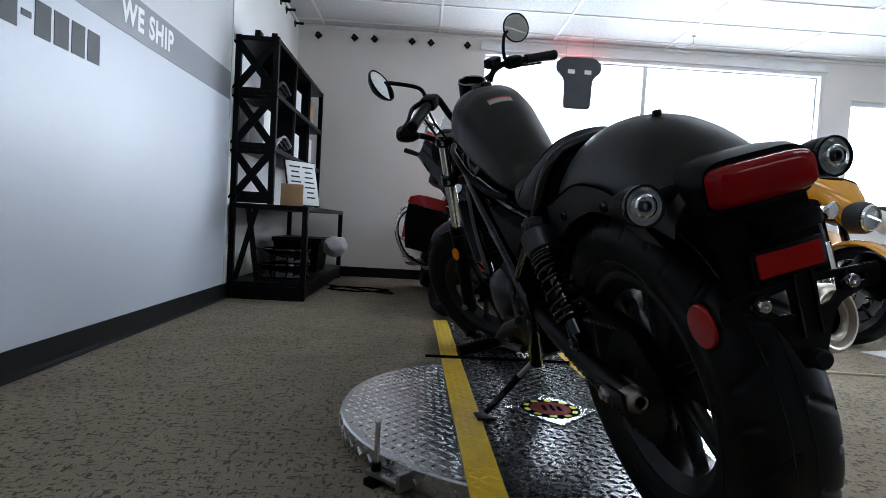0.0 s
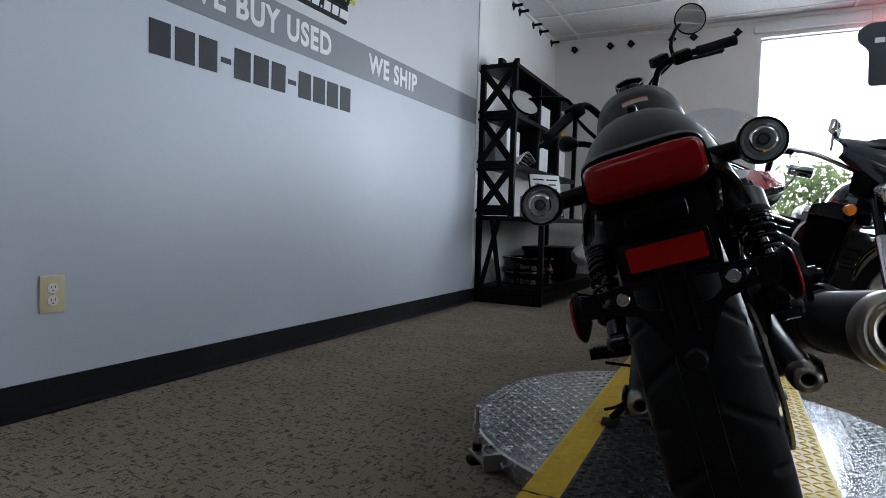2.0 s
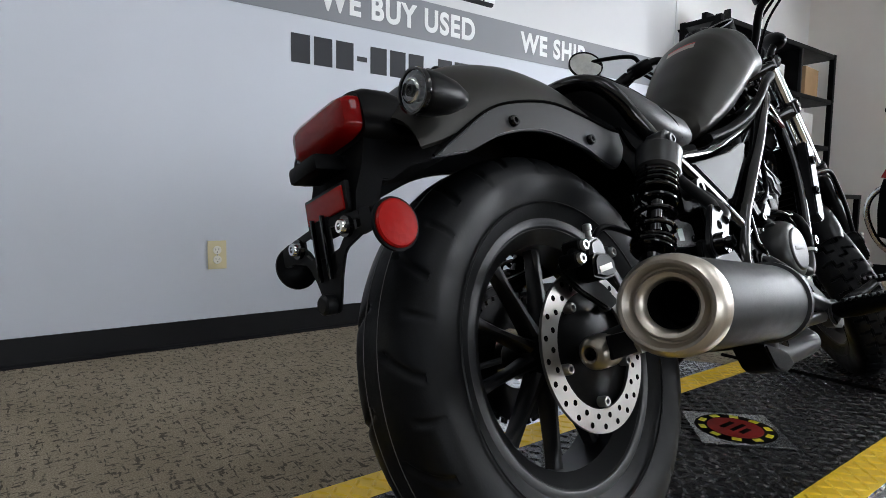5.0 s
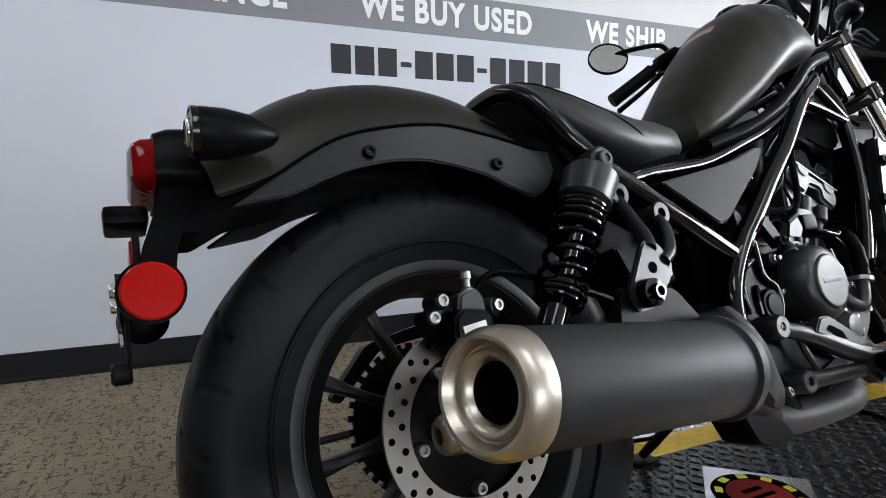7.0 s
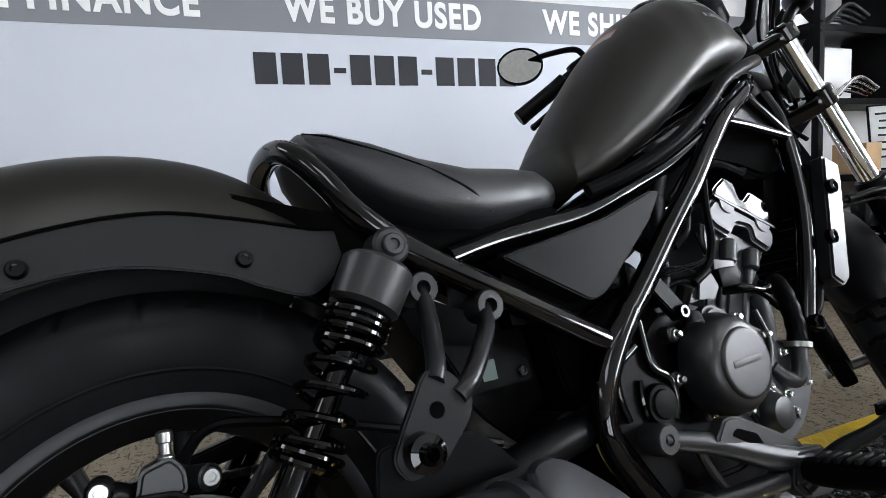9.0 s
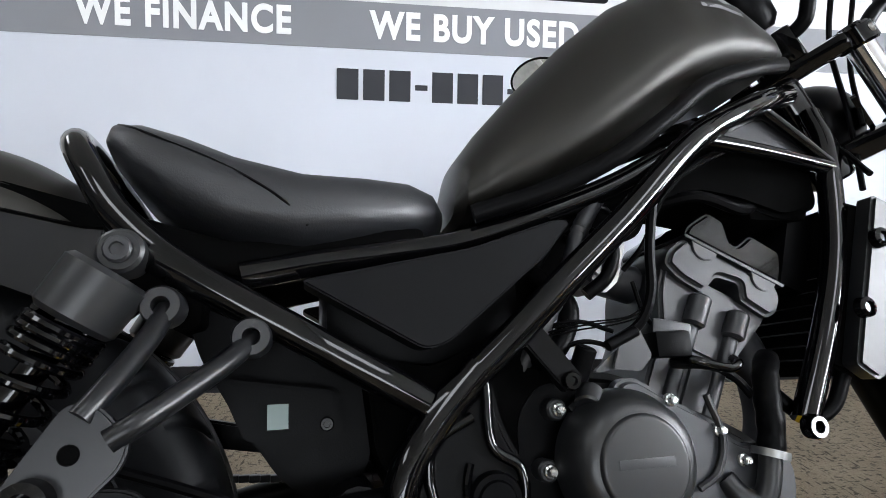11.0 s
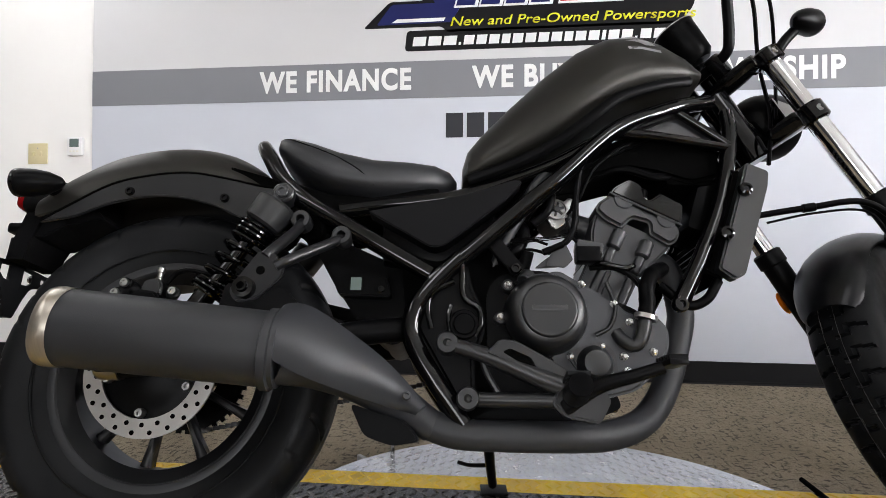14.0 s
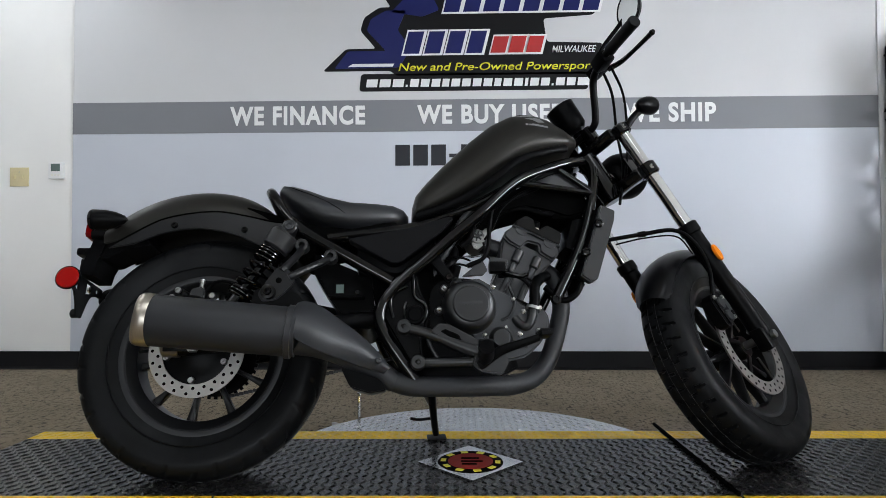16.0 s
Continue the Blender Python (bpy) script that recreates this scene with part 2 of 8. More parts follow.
M = dict(
    carpet=carpet_mat(),
    wall_white=mat("wall_white_paint", (0.83, 0.82, 0.8), 0.75, vary=0.03, scale=1.5, grain=0.25, grain_scale=220),
    wall_back=mat("wall_back_paint", (0.84, 0.81, 0.77), 0.8, vary=0.04, scale=1.2, grain=0.25, grain_scale=220),
    panel=mat("sign_panel_vinyl", (0.55, 0.575, 0.635), 0.42, vary=0.03, scale=1.0, grain=0.12, grain_scale=160, rough_vary=0.06),
    band=mat("band_vinyl", (0.2, 0.205, 0.225), 0.45, vary=0.04, scale=1.5),
    lettering=mat("white_vinyl", (0.82, 0.82, 0.82), 0.45, vary=0.02),
    number=mat("charcoal_vinyl", (0.022, 0.023, 0.028), 0.5, vary=0.05, spec=0.3),
    trim_white=mat("white_trim", (0.8, 0.8, 0.8), 0.4, vary=0.03),
    baseboard=mat("vinyl_baseboard", (0.0075, 0.0075, 0.009), 0.45, vary=0.15, grain=0.1, spec=0.25),
    ceiling=ceiling_mat(),
    grid=mat("ceiling_grid_paint", (0.85, 0.85, 0.85), 0.4, vary=0.02),
    alu=mat("window_aluminium", (0.62, 0.62, 0.63), 0.4, 0.6, vary=0.06),
    glass=clear_glass("window_glass"),
    steel_plate=mat("diamond_steel", (0.66, 0.67, 0.68), 0.24, 0.95, vary=0.12, scale=9, rough_vary=0.12, grain=0.1),
    black_plate=mat("black_plate", (0.011, 0.0108, 0.0105), 0.27, 0.0, vary=0.3, scale=14, rough_vary=0.1, grain=0.1, spec=0.5),
    yellow=mat("yellow_paint", (0.78, 0.5, 0.012), 0.36, vary=0.1, scale=16, grain=0.25, grain_scale=120),
    tyre=tyre_mat(),
    matte_tank=mat("matte_grey_paint", (0.0205, 0.0193, 0.0167), 0.4, 0.6, vary=0.05, scale=3, rough_vary=0.03, grain=0.04, grain_scale=900, spec=0.4),
    matte_black=mat("matte_black_paint", (0.0018, 0.0018, 0.002), 0.38, vary=0.1, scale=8, rough_vary=0.06, spec=0.08),
    muffler=mat("muffler_heat_paint", (0.016, 0.0166, 0.0185), 0.5, vary=0.1, scale=10, grain=0.12, grain_scale=700, spec=0.35),
    gloss_black=mat("gloss_black_frame", (0.0008, 0.0008, 0.001), 0.045, vary=0.2, rough_vary=0.015, spec=0.4),
    plastic=mat("black_plastic", (0.0016, 0.0016, 0.0018), 0.36, vary=0.15, scale=12, grain=0.18, grain_scale=500, spec=0.05),
    seat=mat("seat_vinyl", (0.0085, 0.009, 0.0108), 0.46, vary=0.1, scale=10, grain=0.3, grain_scale=420, spec=0.55),
    engine=mat("engine_black", (0.008, 0.0083, 0.009), 0.36, 0.0, spec=0.5, vary=0.08, scale=14, grain=0.05, grain_scale=600, rough_vary=0.03),
    engine_grey=mat("engine_grey", (0.018, 0.0187, 0.0205), 0.4, 0.1, spec=0.5, vary=0.08, scale=14, grain=0.08, grain_scale=600, rough_vary=0.04),
    chrome=mat("chrome", (0.75, 0.75, 0.76), 0.08, 1.0, vary=0.03, rough_vary=0.03),
    zinc=mat("zinc_bolt", (0.4, 0.4, 0.39), 0.32, 1.0, vary=0.1, scale=40),
    brushed=mat("brushed_steel", (0.52, 0.475, 0.41), 0.35, 1.0, vary=0.08, stretch=(1, 30, 1), scale=12, rough_vary=0.08),
    disc=mat("brake_disc_steel", (0.3, 0.285, 0.27), 0.36, 1.0, vary=0.1, scale=20),
    red_lens=lens_mat("red_lens", (0.21, 0.002, 0.003), 0.03, 0.1),
    red_refl=lens_mat("red_reflector", (0.27, 0.004, 0.003), 0.14, 0.05),
    amber=lens_mat("amber_lens", (0.9, 0.25, 0.01), 0.1, 0.2),
    clear=clear_glass("clear_lens", 0.02, (0.93, 0.95, 0.97)),
    reflector=reflector_mat(),
    visor=clear_glass("visor_plastic", 0.03, (0.9, 0.92, 0.94), 1.16),
    mirror=mat("mirror_glass", (0.85, 0.87, 0.86), 0.02, 1.0, vary=0.01, rough_vary=0),
    bronze=mat("bronze_metal", (0.27, 0.245, 0.21), 0.36, 1.0, vary=0.1, scale=20),
    rim_lip=mat("satin_rim_lip", (0.006, 0.0064, 0.0078), 0.42, vary=0.1, scale=10, spec=0.4),
    mould_line=mat("rubber_flash", (0.05, 0.05, 0.048), 0.6, vary=0.2, scale=30),
    nacelle=mat("satin_grey_metal", (0.3, 0.3, 0.31), 0.3, 0.6, vary=0.06),
    # near-black that stands for shade in holes and gaps; also strap, cable, print
    hole=mat("near_black_matte", (0.0015, 0.0015, 0.0015), 0.9, vary=0.1, spec=0.02),
    plate_beige=mat("beige_plastic", (0.66, 0.58, 0.35), 0.4, vary=0.04),
    ivory=mat("ivory_plastic", (0.78, 0.75, 0.68), 0.4, vary=0.03),
    red_paint=mat("red_paint", (0.35, 0.012, 0.01), 0.2, 0.2, coat=1.0, vary=0.06),
    yellow_paint=mat("amber_paint", (0.72, 0.32, 0.01), 0.2, 0.1, coat=1.0, vary=0.06),
    dark_paint=mat("dark_teal_paint", (0.008, 0.014, 0.018), 0.15, 0.2, coat=1.0, vary=0.1),
    blue_paint=mat("blue_paint", (0.05, 0.12, 0.3), 0.25, coat=0.8, vary=0.06),
    shelf=mat("shelf_steel", (0.0028, 0.0028, 0.0032), 0.42, 0.0, spec=0.1, vary=0.2, scale=8),
    cardboard=mat("cardboard", (0.42, 0.27, 0.14), 0.85, vary=0.1, scale=10),
    paper=mat("paper_card", (0.75, 0.75, 0.74), 0.7, vary=0.03),
    logo_blue=mat("logo_blue_vinyl", (0.007, 0.011, 0.095), 0.4, vary=0.06, spec=0.3),
    logo_red=mat("logo_red_vinyl", (0.45, 0.02, 0.02), 0.4, vary=0.06),
    logo_black=mat("logo_black_vinyl", (0.004, 0.004, 0.005), 0.45, vary=0.1, spec=0.2),
    logo_yellow=mat("logo_yellow_vinyl", (0.75, 0.72, 0.02), 0.4, vary=0.06),
    asphalt=mat("asphalt", (0.2, 0.2, 0.195), 0.9, vary=0.15, scale=4, grain=0.3, grain_scale=120),
    leaf=leaf_mat(),
    bark=mat("bark", (0.1, 0.075, 0.05), 0.9, vary=0.3, scale=12),
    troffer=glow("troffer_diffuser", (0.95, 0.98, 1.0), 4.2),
    engine_case=mat("engine_case_grey", (0.025, 0.0265, 0.0295), 0.42, 0.15, spec=0.5, vary=0.08, scale=14, grain=0.08, grain_scale=600, rough_vary=0.04),
    satin_black=mat("satin_black_paint", (0.003, 0.003, 0.0035), 0.3, vary=0.06, scale=8, rough_vary=0.03, spec=0.16),
    shield=mat("shield_plastic", (0.014, 0.0149, 0.0172), 0.46, vary=0.06, scale=8, grain=0.1, grain_scale=600, spec=0.35),
    panel_top=mat("sign_panel_top_vinyl", (0.62, 0.62, 0.63), 0.42, vary=0.03, scale=1.0, grain=0.12, grain_scale=160, rough_vary=0.06),
    neon=glow("red_neon", (1.0, 0.05, 0.03), 9.0),
    sign_back=mat("sign_back_sheet", (0.035, 0.04, 0.05), 0.45, vary=0.1),
    stay=mat("satin_stay", (0.005, 0.0052, 0.006), 0.32, vary=0.06, scale=8, rough_vary=0.04, spec=0.36),
    # for the unseen south and east walls, dark so that reflections stay deep
    wall_dark=mat("wall_grey_paint", (0.1, 0.1, 0.105), 0.8, vary=0.05, scale=1.2),
    daylight=glow("sky_glow_wall", (0.96, 0.98, 1.0), 9.0),
    wheel_paint=mat("wheel_paint", (0.0045, 0.0046, 0.0052), 0.36, vary=0.1, scale=8, rough_vary=0.05, spec=0.25),
    cover_paint=mat("side_cover_paint", (0.005, 0.005, 0.0055), 0.42, vary=0.06, scale=8, rough_vary=0.03, spec=0.07),
    badge_red=mat("badge_red_print", (0.2, 0.01, 0.007), 0.6, vary=0.15, scale=30, spec=0.1),
    bolt_steel=mat("bright_bolt_steel", (0.62, 0.62, 0.61), 0.28, 1.0, vary=0.1, scale=60),
    rough_plastic=mat("grained_black_plastic", (0.0022, 0.0022, 0.0025), 0.78, vary=0.12, scale=12, grain=0.3, grain_scale=600, spec=0.05),
    gauge_face=mat("dark_display", (0.004, 0.0045, 0.005), 0.3, vary=0.1, spec=0.2),
    label_tan=mat("warning_label_print", (0.42, 0.36, 0.32), 0.6, vary=0.06, scale=40),
    screen=mat("lcd_grey", (0.12, 0.16, 0.15), 0.2, vary=0.05),
)


# ---- mesh builders ----
def part(name, bm, material, parent=None, label="", smooth=True, m=None):
    """Links a bmesh as one mesh object, under a thing or a part."""
    if m is not None:
        bm.transform(m)
    bmesh.ops.recalc_face_normals(bm, faces=bm.faces)
    me = bpy.data.meshes.new(name)
    if smooth:
        for f in bm.faces:
            f.smooth = True
        for e in bm.edges:
            if len(e.link_faces) == 2 and e.calc_face_angle(0) > radians(38):
                e.smooth = False
    bm.to_mesh(me)
    bm.free()
    me.materials.append(M[material] if isinstance(material, str) else material)
    ob = new(name, me)
    if parent is not None:
        ob.parent = parent
    if label:
        ob["label"] = label
    return ob


def thing(name, m, label, category, group="", kind=""):
    ob = new(name)
    ob.matrix_world = m
    ob.empty_display_size = 0.1
    return tagged(ob, label, category, group, kind)


def cube(c, s, bevel=0.0, m=None, seg=2):
    bm = bmesh.new()
    bmesh.ops.create_cube(bm, size=1)
    bmesh.ops.scale(bm, vec=s, verts=bm.verts)
    if bevel:
        bmesh.ops.bevel(bm, geom=bm.edges[:], offset=min(bevel, 0.45 * min(s)), segments=seg, affect="EDGES", profile=0.6)
    if m is not None:
        bm.transform(m)
    bmesh.ops.translate(bm, vec=c, verts=bm.verts)
    return bm


def span(x0, x1, y0, y1, z0, z1, bevel=0.0):
    return cube(((x0 + x1) / 2, (y0 + y1) / 2, (z0 + z1) / 2), (x1 - x0, y1 - y0, z1 - z0), bevel)


def join(*bms):
    out = bmesh.new()
    for b in bms:
        me = bpy.data.meshes.new("t")
        b.to_mesh(me)
        b.free()
        out.from_mesh(me)
        bpy.data.meshes.remove(me)
    return out


def aim(p0, p1):
    p0, p1 = Vector(p0), Vector(p1)
    return Matrix.Translation(p0) @ (p1 - p0).to_track_quat("Z", "Y").to_matrix().to_4x4(), (p1 - p0).length


def revolve(profile, p0, p1, seg=32, closed=False):
    """Turns (radius, height) pairs round the axis from p0 towards p1; heights are metres from p0."""
    m, _ = aim(p0, p1)
    bm = bmesh.new()
    rings = []
    for r, h in profile:
        if r < 1e-6:
            rings.append([bm.verts.new(m @ Vector((0, 0, h)))])
        else:
            rings.append([bm.verts.new(m @ Vector((r * math.cos(2 * math.pi * i / seg), r * math.sin(2 * math.pi * i / seg), h))) for i in range(seg)])
    pairs = list(zip(rings, rings[1:])) + ([(rings[-1], rings[0])] if closed else [])
    for a, b in pairs:
        for i in range(seg):
            j = (i + 1) % seg
            if len(a) == 1 and len(b) == 1:
                continue
            if len(a) == 1:
                bm.faces.new((a[0], b[i], b[j]))
            elif len(b) == 1:
                bm.faces.new((a[i], a[j], b[0]))
            else:
                bm.faces.new((a[i], a[j], b[j], b[i]))
    return bm


def rod(p0, p1, r, r2=None, seg=16, bevel=0.0):
    L = (Vector(p1) - Vector(p0)).length
    r2 = r if r2 is None else r2
    b = min(bevel, L * 0.4, r * 0.5)
    prof = [(0, 0), (r - b, 0), (r, b), (r2, L - b), (r2 - b, L), (0, L)] if b else [(0, 0), (r, 0), (r2, L), (0, L)]
    return revolve(prof, p0, p1, seg)


def smooth_path(pts, n=8):
    """Catmull-Rom points through pts."""
    P = [Vector(p) for p in pts]
    P = [2 * P[0] - P[1]] + P + [2 * P[-1] - P[-2]]
    out = []
    for i in range(1, len(P) - 2):
        a, b, c, d = P[i - 1:i + 3]
        for k in range(n):
            t = k / n
            out.append(0.5 * (2 * b + (c - a) * t + (2 * a - 5 * b + 4 * c - d) * t * t + (3 * b - a - 3 * c + d) * t ** 3))
    out.append(P[-2])
    return out


def tube(pts, r, seg=12, n=8, flat=1.0, smooth=True):
    """A round pipe along pts; r is one radius or one for each point."""
    path = smooth_path(pts, n) if smooth else [Vector(p) for p in pts]
    k = len(path)
    if not isinstance(r, (int, float)):
        rr = [float(np.interp(i * (len(r) - 1) / (k - 1), range(len(r)), r)) for i in range(k)]
    else:
        rr = [r] * k
    bm = bmesh.new()
    rings = []
    up = Vector((0.123, 0.05, 1)).normalized()
    for i, p in enumerate(path):
        t = (path[min(i + 1, k - 1)] - path[max(i - 1, 0)]).normalized()
        side = t.cross(up)
        if side.length < 1e-3:
            side = t.cross(Vector((1, 0, 0)))
        side.normalize()
        up = side.cross(t).normalized()
        rings.append([bm.verts.new(p + rr[i] * (math.cos(a) * side + flat * math.sin(a) * up)) for a in (2 * math.pi * j / seg for j in range(seg))])
    for a, b in zip(rings, rings[1:]):
        for i in range(seg):
            j = (i + 1) % seg
            bm.faces.new((a[i], a[j], b[j], b[i]))
    bm.faces.new(rings[0][::-1])
    bm.faces.new(rings[-1])
    return bm


def prism(pts, axis, a0, a1, bevel=0.0, seg=2):
    """Extrudes a polygon of 2D points along an axis (0: given as y, z; 1: x, z; 2: x, y)."""
    bm = bmesh.new()

    def place(p, a):
        return {0: (a, p[0], p[1]), 1: (p[0], a, p[1]), 2: (p[0], p[1], a)}[axis]
    A = [bm.verts.new(place(p, a0)) for p in pts]
    B = [bm.verts.new(place(p, a1)) for p in pts]
    bm.faces.new(A)
    bm.faces.new(B[::-1])
    n = len(pts)
    for i in range(n):
        bm.faces.new((A[i], B[i], B[(i + 1) % n], A[(i + 1) % n]))
    bmesh.ops.recalc_face_normals(bm, faces=bm.faces)
    if bevel:
        es = [e for e in bm.edges if (e.verts[0] in A) == (e.verts[1] in A)]
        bmesh.ops.bevel(bm, geom=es, offset=bevel, segments=seg, affect="EDGES", clamp_overlap=True)
    return bm


def rounded(pts, r, n=4):
    """Rounds the corners of a 2D polygon."""
    out = []
    k = len(pts)
    for i in range(k):
        p, a, b = Vector(pts[i]), Vector(pts[i - 1]), Vector(pts[(i + 1) % k])
        d1, d2 = (a - p), (b - p)
        q = min(r, d1.length * 0.45, d2.length * 0.45)
        s, e = p + d1.normalized() * q, p + d2.normalized() * q
        for j in range(n + 1):
            t = j / n
            out.append(tuple((1 - t) ** 2 * s + 2 * t * (1 - t) * p + t * t * e))
    return out


def loft(sections, cap=True):
    bm = bmesh.new()
    rings = [[bm.verts.new(p) for p in s] for s in sections]
    n = len(rings[0])
    for a, b in zip(rings, rings[1:]):
        for i in range(n):
            j = (i + 1) % n
            bm.faces.new((a[i], a[j], b[j], b[i]))
    if cap:
        bm.faces.new(rings[0][::-1])
        bm.faces.new(rings[-1])
    return bm


def oval(v, w, ru_bottom, ru_top, h0, h1, power=2.4, n=24, u=0.0):
    """A closed cross-section at v, from height h0 to h1, with its half-width blending from bottom to top."""
    out = []
    for i in range(n):
        a = 2 * math.pi * i / n
        c, s = math.cos(a), math.sin(a)
        x = math.copysign(abs(c) ** (2 / power), c)
        z = math.copysign(abs(s) ** (2 / power), s)
        k = (z + 1) / 2
        out.append((u + x * (ru_bottom * (1 - k) + ru_top * k), v, h0 + (h1 - h0) * k))
    return out


def words(name, text, height, width, material, parent=None, bold=0.0, depth=0.0015, shear=0.0, weight=0.0, spacing=1.0):
    """Flat lettering in the built-in font in the local x-y plane, from its lower left corner, drawn to a height and a width."""
    c = bpy.data.curves.new(name, "FONT")
    c.body, c.size, c.extrude, c.offset, c.shear = text, 1.0, 0.0, bold, shear
    c.bevel_depth, c.bevel_resolution, c.space_character = weight, 1, spacing
    ob = new(name, c)
    bpy.context.view_layer.update()
    me = bpy.data.meshes.new_from_object(ob.evaluated_get(bpy.context.evaluated_depsgraph_get()))
    bpy.data.objects.remove(ob)
    bpy.data.curves.remove(c)
    bm = bmesh.new()
    bm.from_mesh(me)
    bpy.data.meshes.remove(me)
    xs, ys = [v.co.x for v in bm.verts], [v.co.y for v in bm.verts]
    for v in bm.verts:
        v.co.x = (v.co.x - min(xs)) / (max(xs) - min(xs)) * width
        v.co.y = (v.co.y - min(ys)) / (max(ys) - min(ys)) * height
    if weight:
        zs = [v.co.z for v in bm.verts]
        for v in bm.verts:
            v.co.z = (v.co.z - min(zs)) / (max(zs) - min(zs)) * depth
    else:
        ex = bmesh.ops.extrude_face_region(bm, geom=bm.faces[:])
        bmesh.ops.translate(bm, vec=(0, 0, depth), verts=[g for g in ex["geom"] if isinstance(g, bmesh.types.BMVert)])
    return part(name, bm, material, parent, smooth=False)

# ---- the showroom ----
def structure(name, bm, material, label, category="", smooth=False):
    return tagged(part(name, bm, material, None, smooth=smooth), label, category or name.split("_")[0], kind="structure")


YB, ZC = 6.15, 2.64     # back wall and ceiling
structure("floor", span(-1.6, 9.4, -6.0, 6.4, -0.2, 0.0), "carpet", "brown-grey flecked commercial carpet with dark streaks", "carpet")
structure("wall_west", span(-1.6, -1.43, -6.0, 6.4, 0.0, ZC + 0.3), "wall_white", "white painted wall behind the grey sign panel", "wall")
structure("wall_south", span(-1.6, 9.4, -6.15, -6.0, 0.0, ZC + 0.3), "wall_dark", "plain dark grey wall, unseen, that keeps reflections dark", "wall")
back = structure("wall_north", join(
    span(-1.43, 0.52, YB, YB + 0.2, 0, ZC + 0.3), span(0.52, 4.3, YB, YB + 0.2, 0, 0.58), span(0.52, 4.3, YB, YB + 0.2, 2.5, ZC + 0.3),
    span(4.3, 4.62, YB, YB + 0.2, 0, ZC + 0.3), span(4.62, 7.6, YB, YB + 0.2, 0, 1.03), span(4.62, 7.6, YB, YB + 0.2, 2.23, ZC + 0.3),
    span(7.6, 9.4, YB, YB + 0.2, 0, ZC + 0.3)), "wall_back", "warm grey painted wall with large shop windows", "wall")
structure("wall_east", join(span(9.2, 9.4, -6, YB, 0, 0.5), span(9.2, 9.4, -6, YB, 2.5, ZC + 0.3), span(9.2, 9.4, -6, -1.4, 0.5, 2.5), span(9.2, 9.4, 3.75, YB, 0.5, 2.5)),
          "wall_dark", "dark grey painted wall with a long shop window", "wall")


def ceiling_mesh():
    bm = span(-1.6, 9.4, -6.15, 6.4, ZC + 0.02, ZC + 0.2)
    tiles = []
    x0s = [0.06 + 1.22 * i for i in range(-2, 9)]
    y0s = [5.97 - 0.61 * i for i in range(0, 21)]
    me = bmesh.new()
    for x in x0s:
        for y in y0s + [6.58]:
            a, b, c, d = max(x + 0.014, -1.42), min(x + 1.206, 9.19), y - 0.596, min(y - 0.014, 6.14)
            if b - a > 0.05 and d - c > 0.03 and c > -6.0:
                vs = [me.verts.new((p, q, ZC + 0.006)) for p, q in ((a, c), (b, c), (b, d), (a, d))]
                me.faces.new(vs)
    return join(bm, me)


structure("ceiling", ceiling_mesh(), "ceiling", "suspended ceiling of off-white mineral tiles", "ceiling")
grid = [span(0.06 + 1.22 * i - 0.012, 0.06 + 1.22 * i + 0.012, -6.0, 6.15, ZC - 0.002, ZC + 0.012) for i in range(-1, 8)]
grid += [span(-1.43, 9.2, 5.97 - 0.61 * i - 0.012, 5.97 - 0.61 * i + 0.012, ZC - 0.001, ZC + 0.011) for i in range(0, 20)]
structure("ceiling_grid", join(*grid), "grid", "thin white metal ceiling grid", "ceiling grid")
structure("ceiling_trim", join(span(-1.43, 9.2, YB - 0.02, YB - 0.001, ZC - 0.03, ZC), span(-1.43, -1.41, -6, YB - 0.02, ZC - 0.03, ZC)), "grid", "white metal edge angle of the ceiling", "trim")


def window(name, x0, x1, z0, z1, mullions):
    w = tagged(part("window_frame_" + name[-1], join(
        span(x0, x1, YB + 0.08, YB + 0.15, z0, z0 + 0.05), span(x0, x1, YB + 0.08, YB + 0.15, z1 - 0.05, z1),
        span(x0, x0 + 0.05, YB + 0.08, YB + 0.15, z0 + 0.05, z1 - 0.05), span(x1 - 0.05, x1, YB + 0.08, YB + 0.15, z0 + 0.05, z1 - 0.05),
        *[span(x - 0.025, x + 0.025, YB + 0.075, YB + 0.155, z0 + 0.05, z1 - 0.05) for x in mullions]), "alu", smooth=False), "", "window", kind="structure")
    w.name = name
    w["label"] = "large shop window in a grey aluminium frame"
    xs = [x0 + 0.05, *mullions, x1 - 0.05]
    for a, b in zip(xs, xs[1:]):
        g = part("pane", span(a + 0.02, b - 0.02, YB + 0.112, YB + 0.118, z0 + 0.04, z1 - 0.04), "glass", w, smooth=False)
        g.visible_shadow = False
    part("window_sill", span(x0 - 0.04, x1 + 0.04, YB - 0.09, YB + 0.075, z0 - 0.035, z0 + 0.003, 0.006), "wall_back", w)
    return w


window("window_1", 0.52, 4.3, 0.58, 2.5, [2.33])
window("window_2", 4.62, 7.6, 1.03, 2.23, [6.1])
structure("window_reveal", join(span(0.521, 0.56, YB + 0.003, YB + 0.078, 0.6, 2.498), span(4.26, 4.299, YB + 0.003, YB + 0.078, 0.6, 2.498), span(0.56, 4.26, YB + 0.003, YB + 0.078, 2.46, 2.497)),
          "trim_white", "white painted window reveal", "trim")
structure("window_header", span(0.5, 4.32, YB - 0.035, YB - 0.003, 2.5, 2.58, 0.006), "trim_white", "white header board above the shop window", "trim")

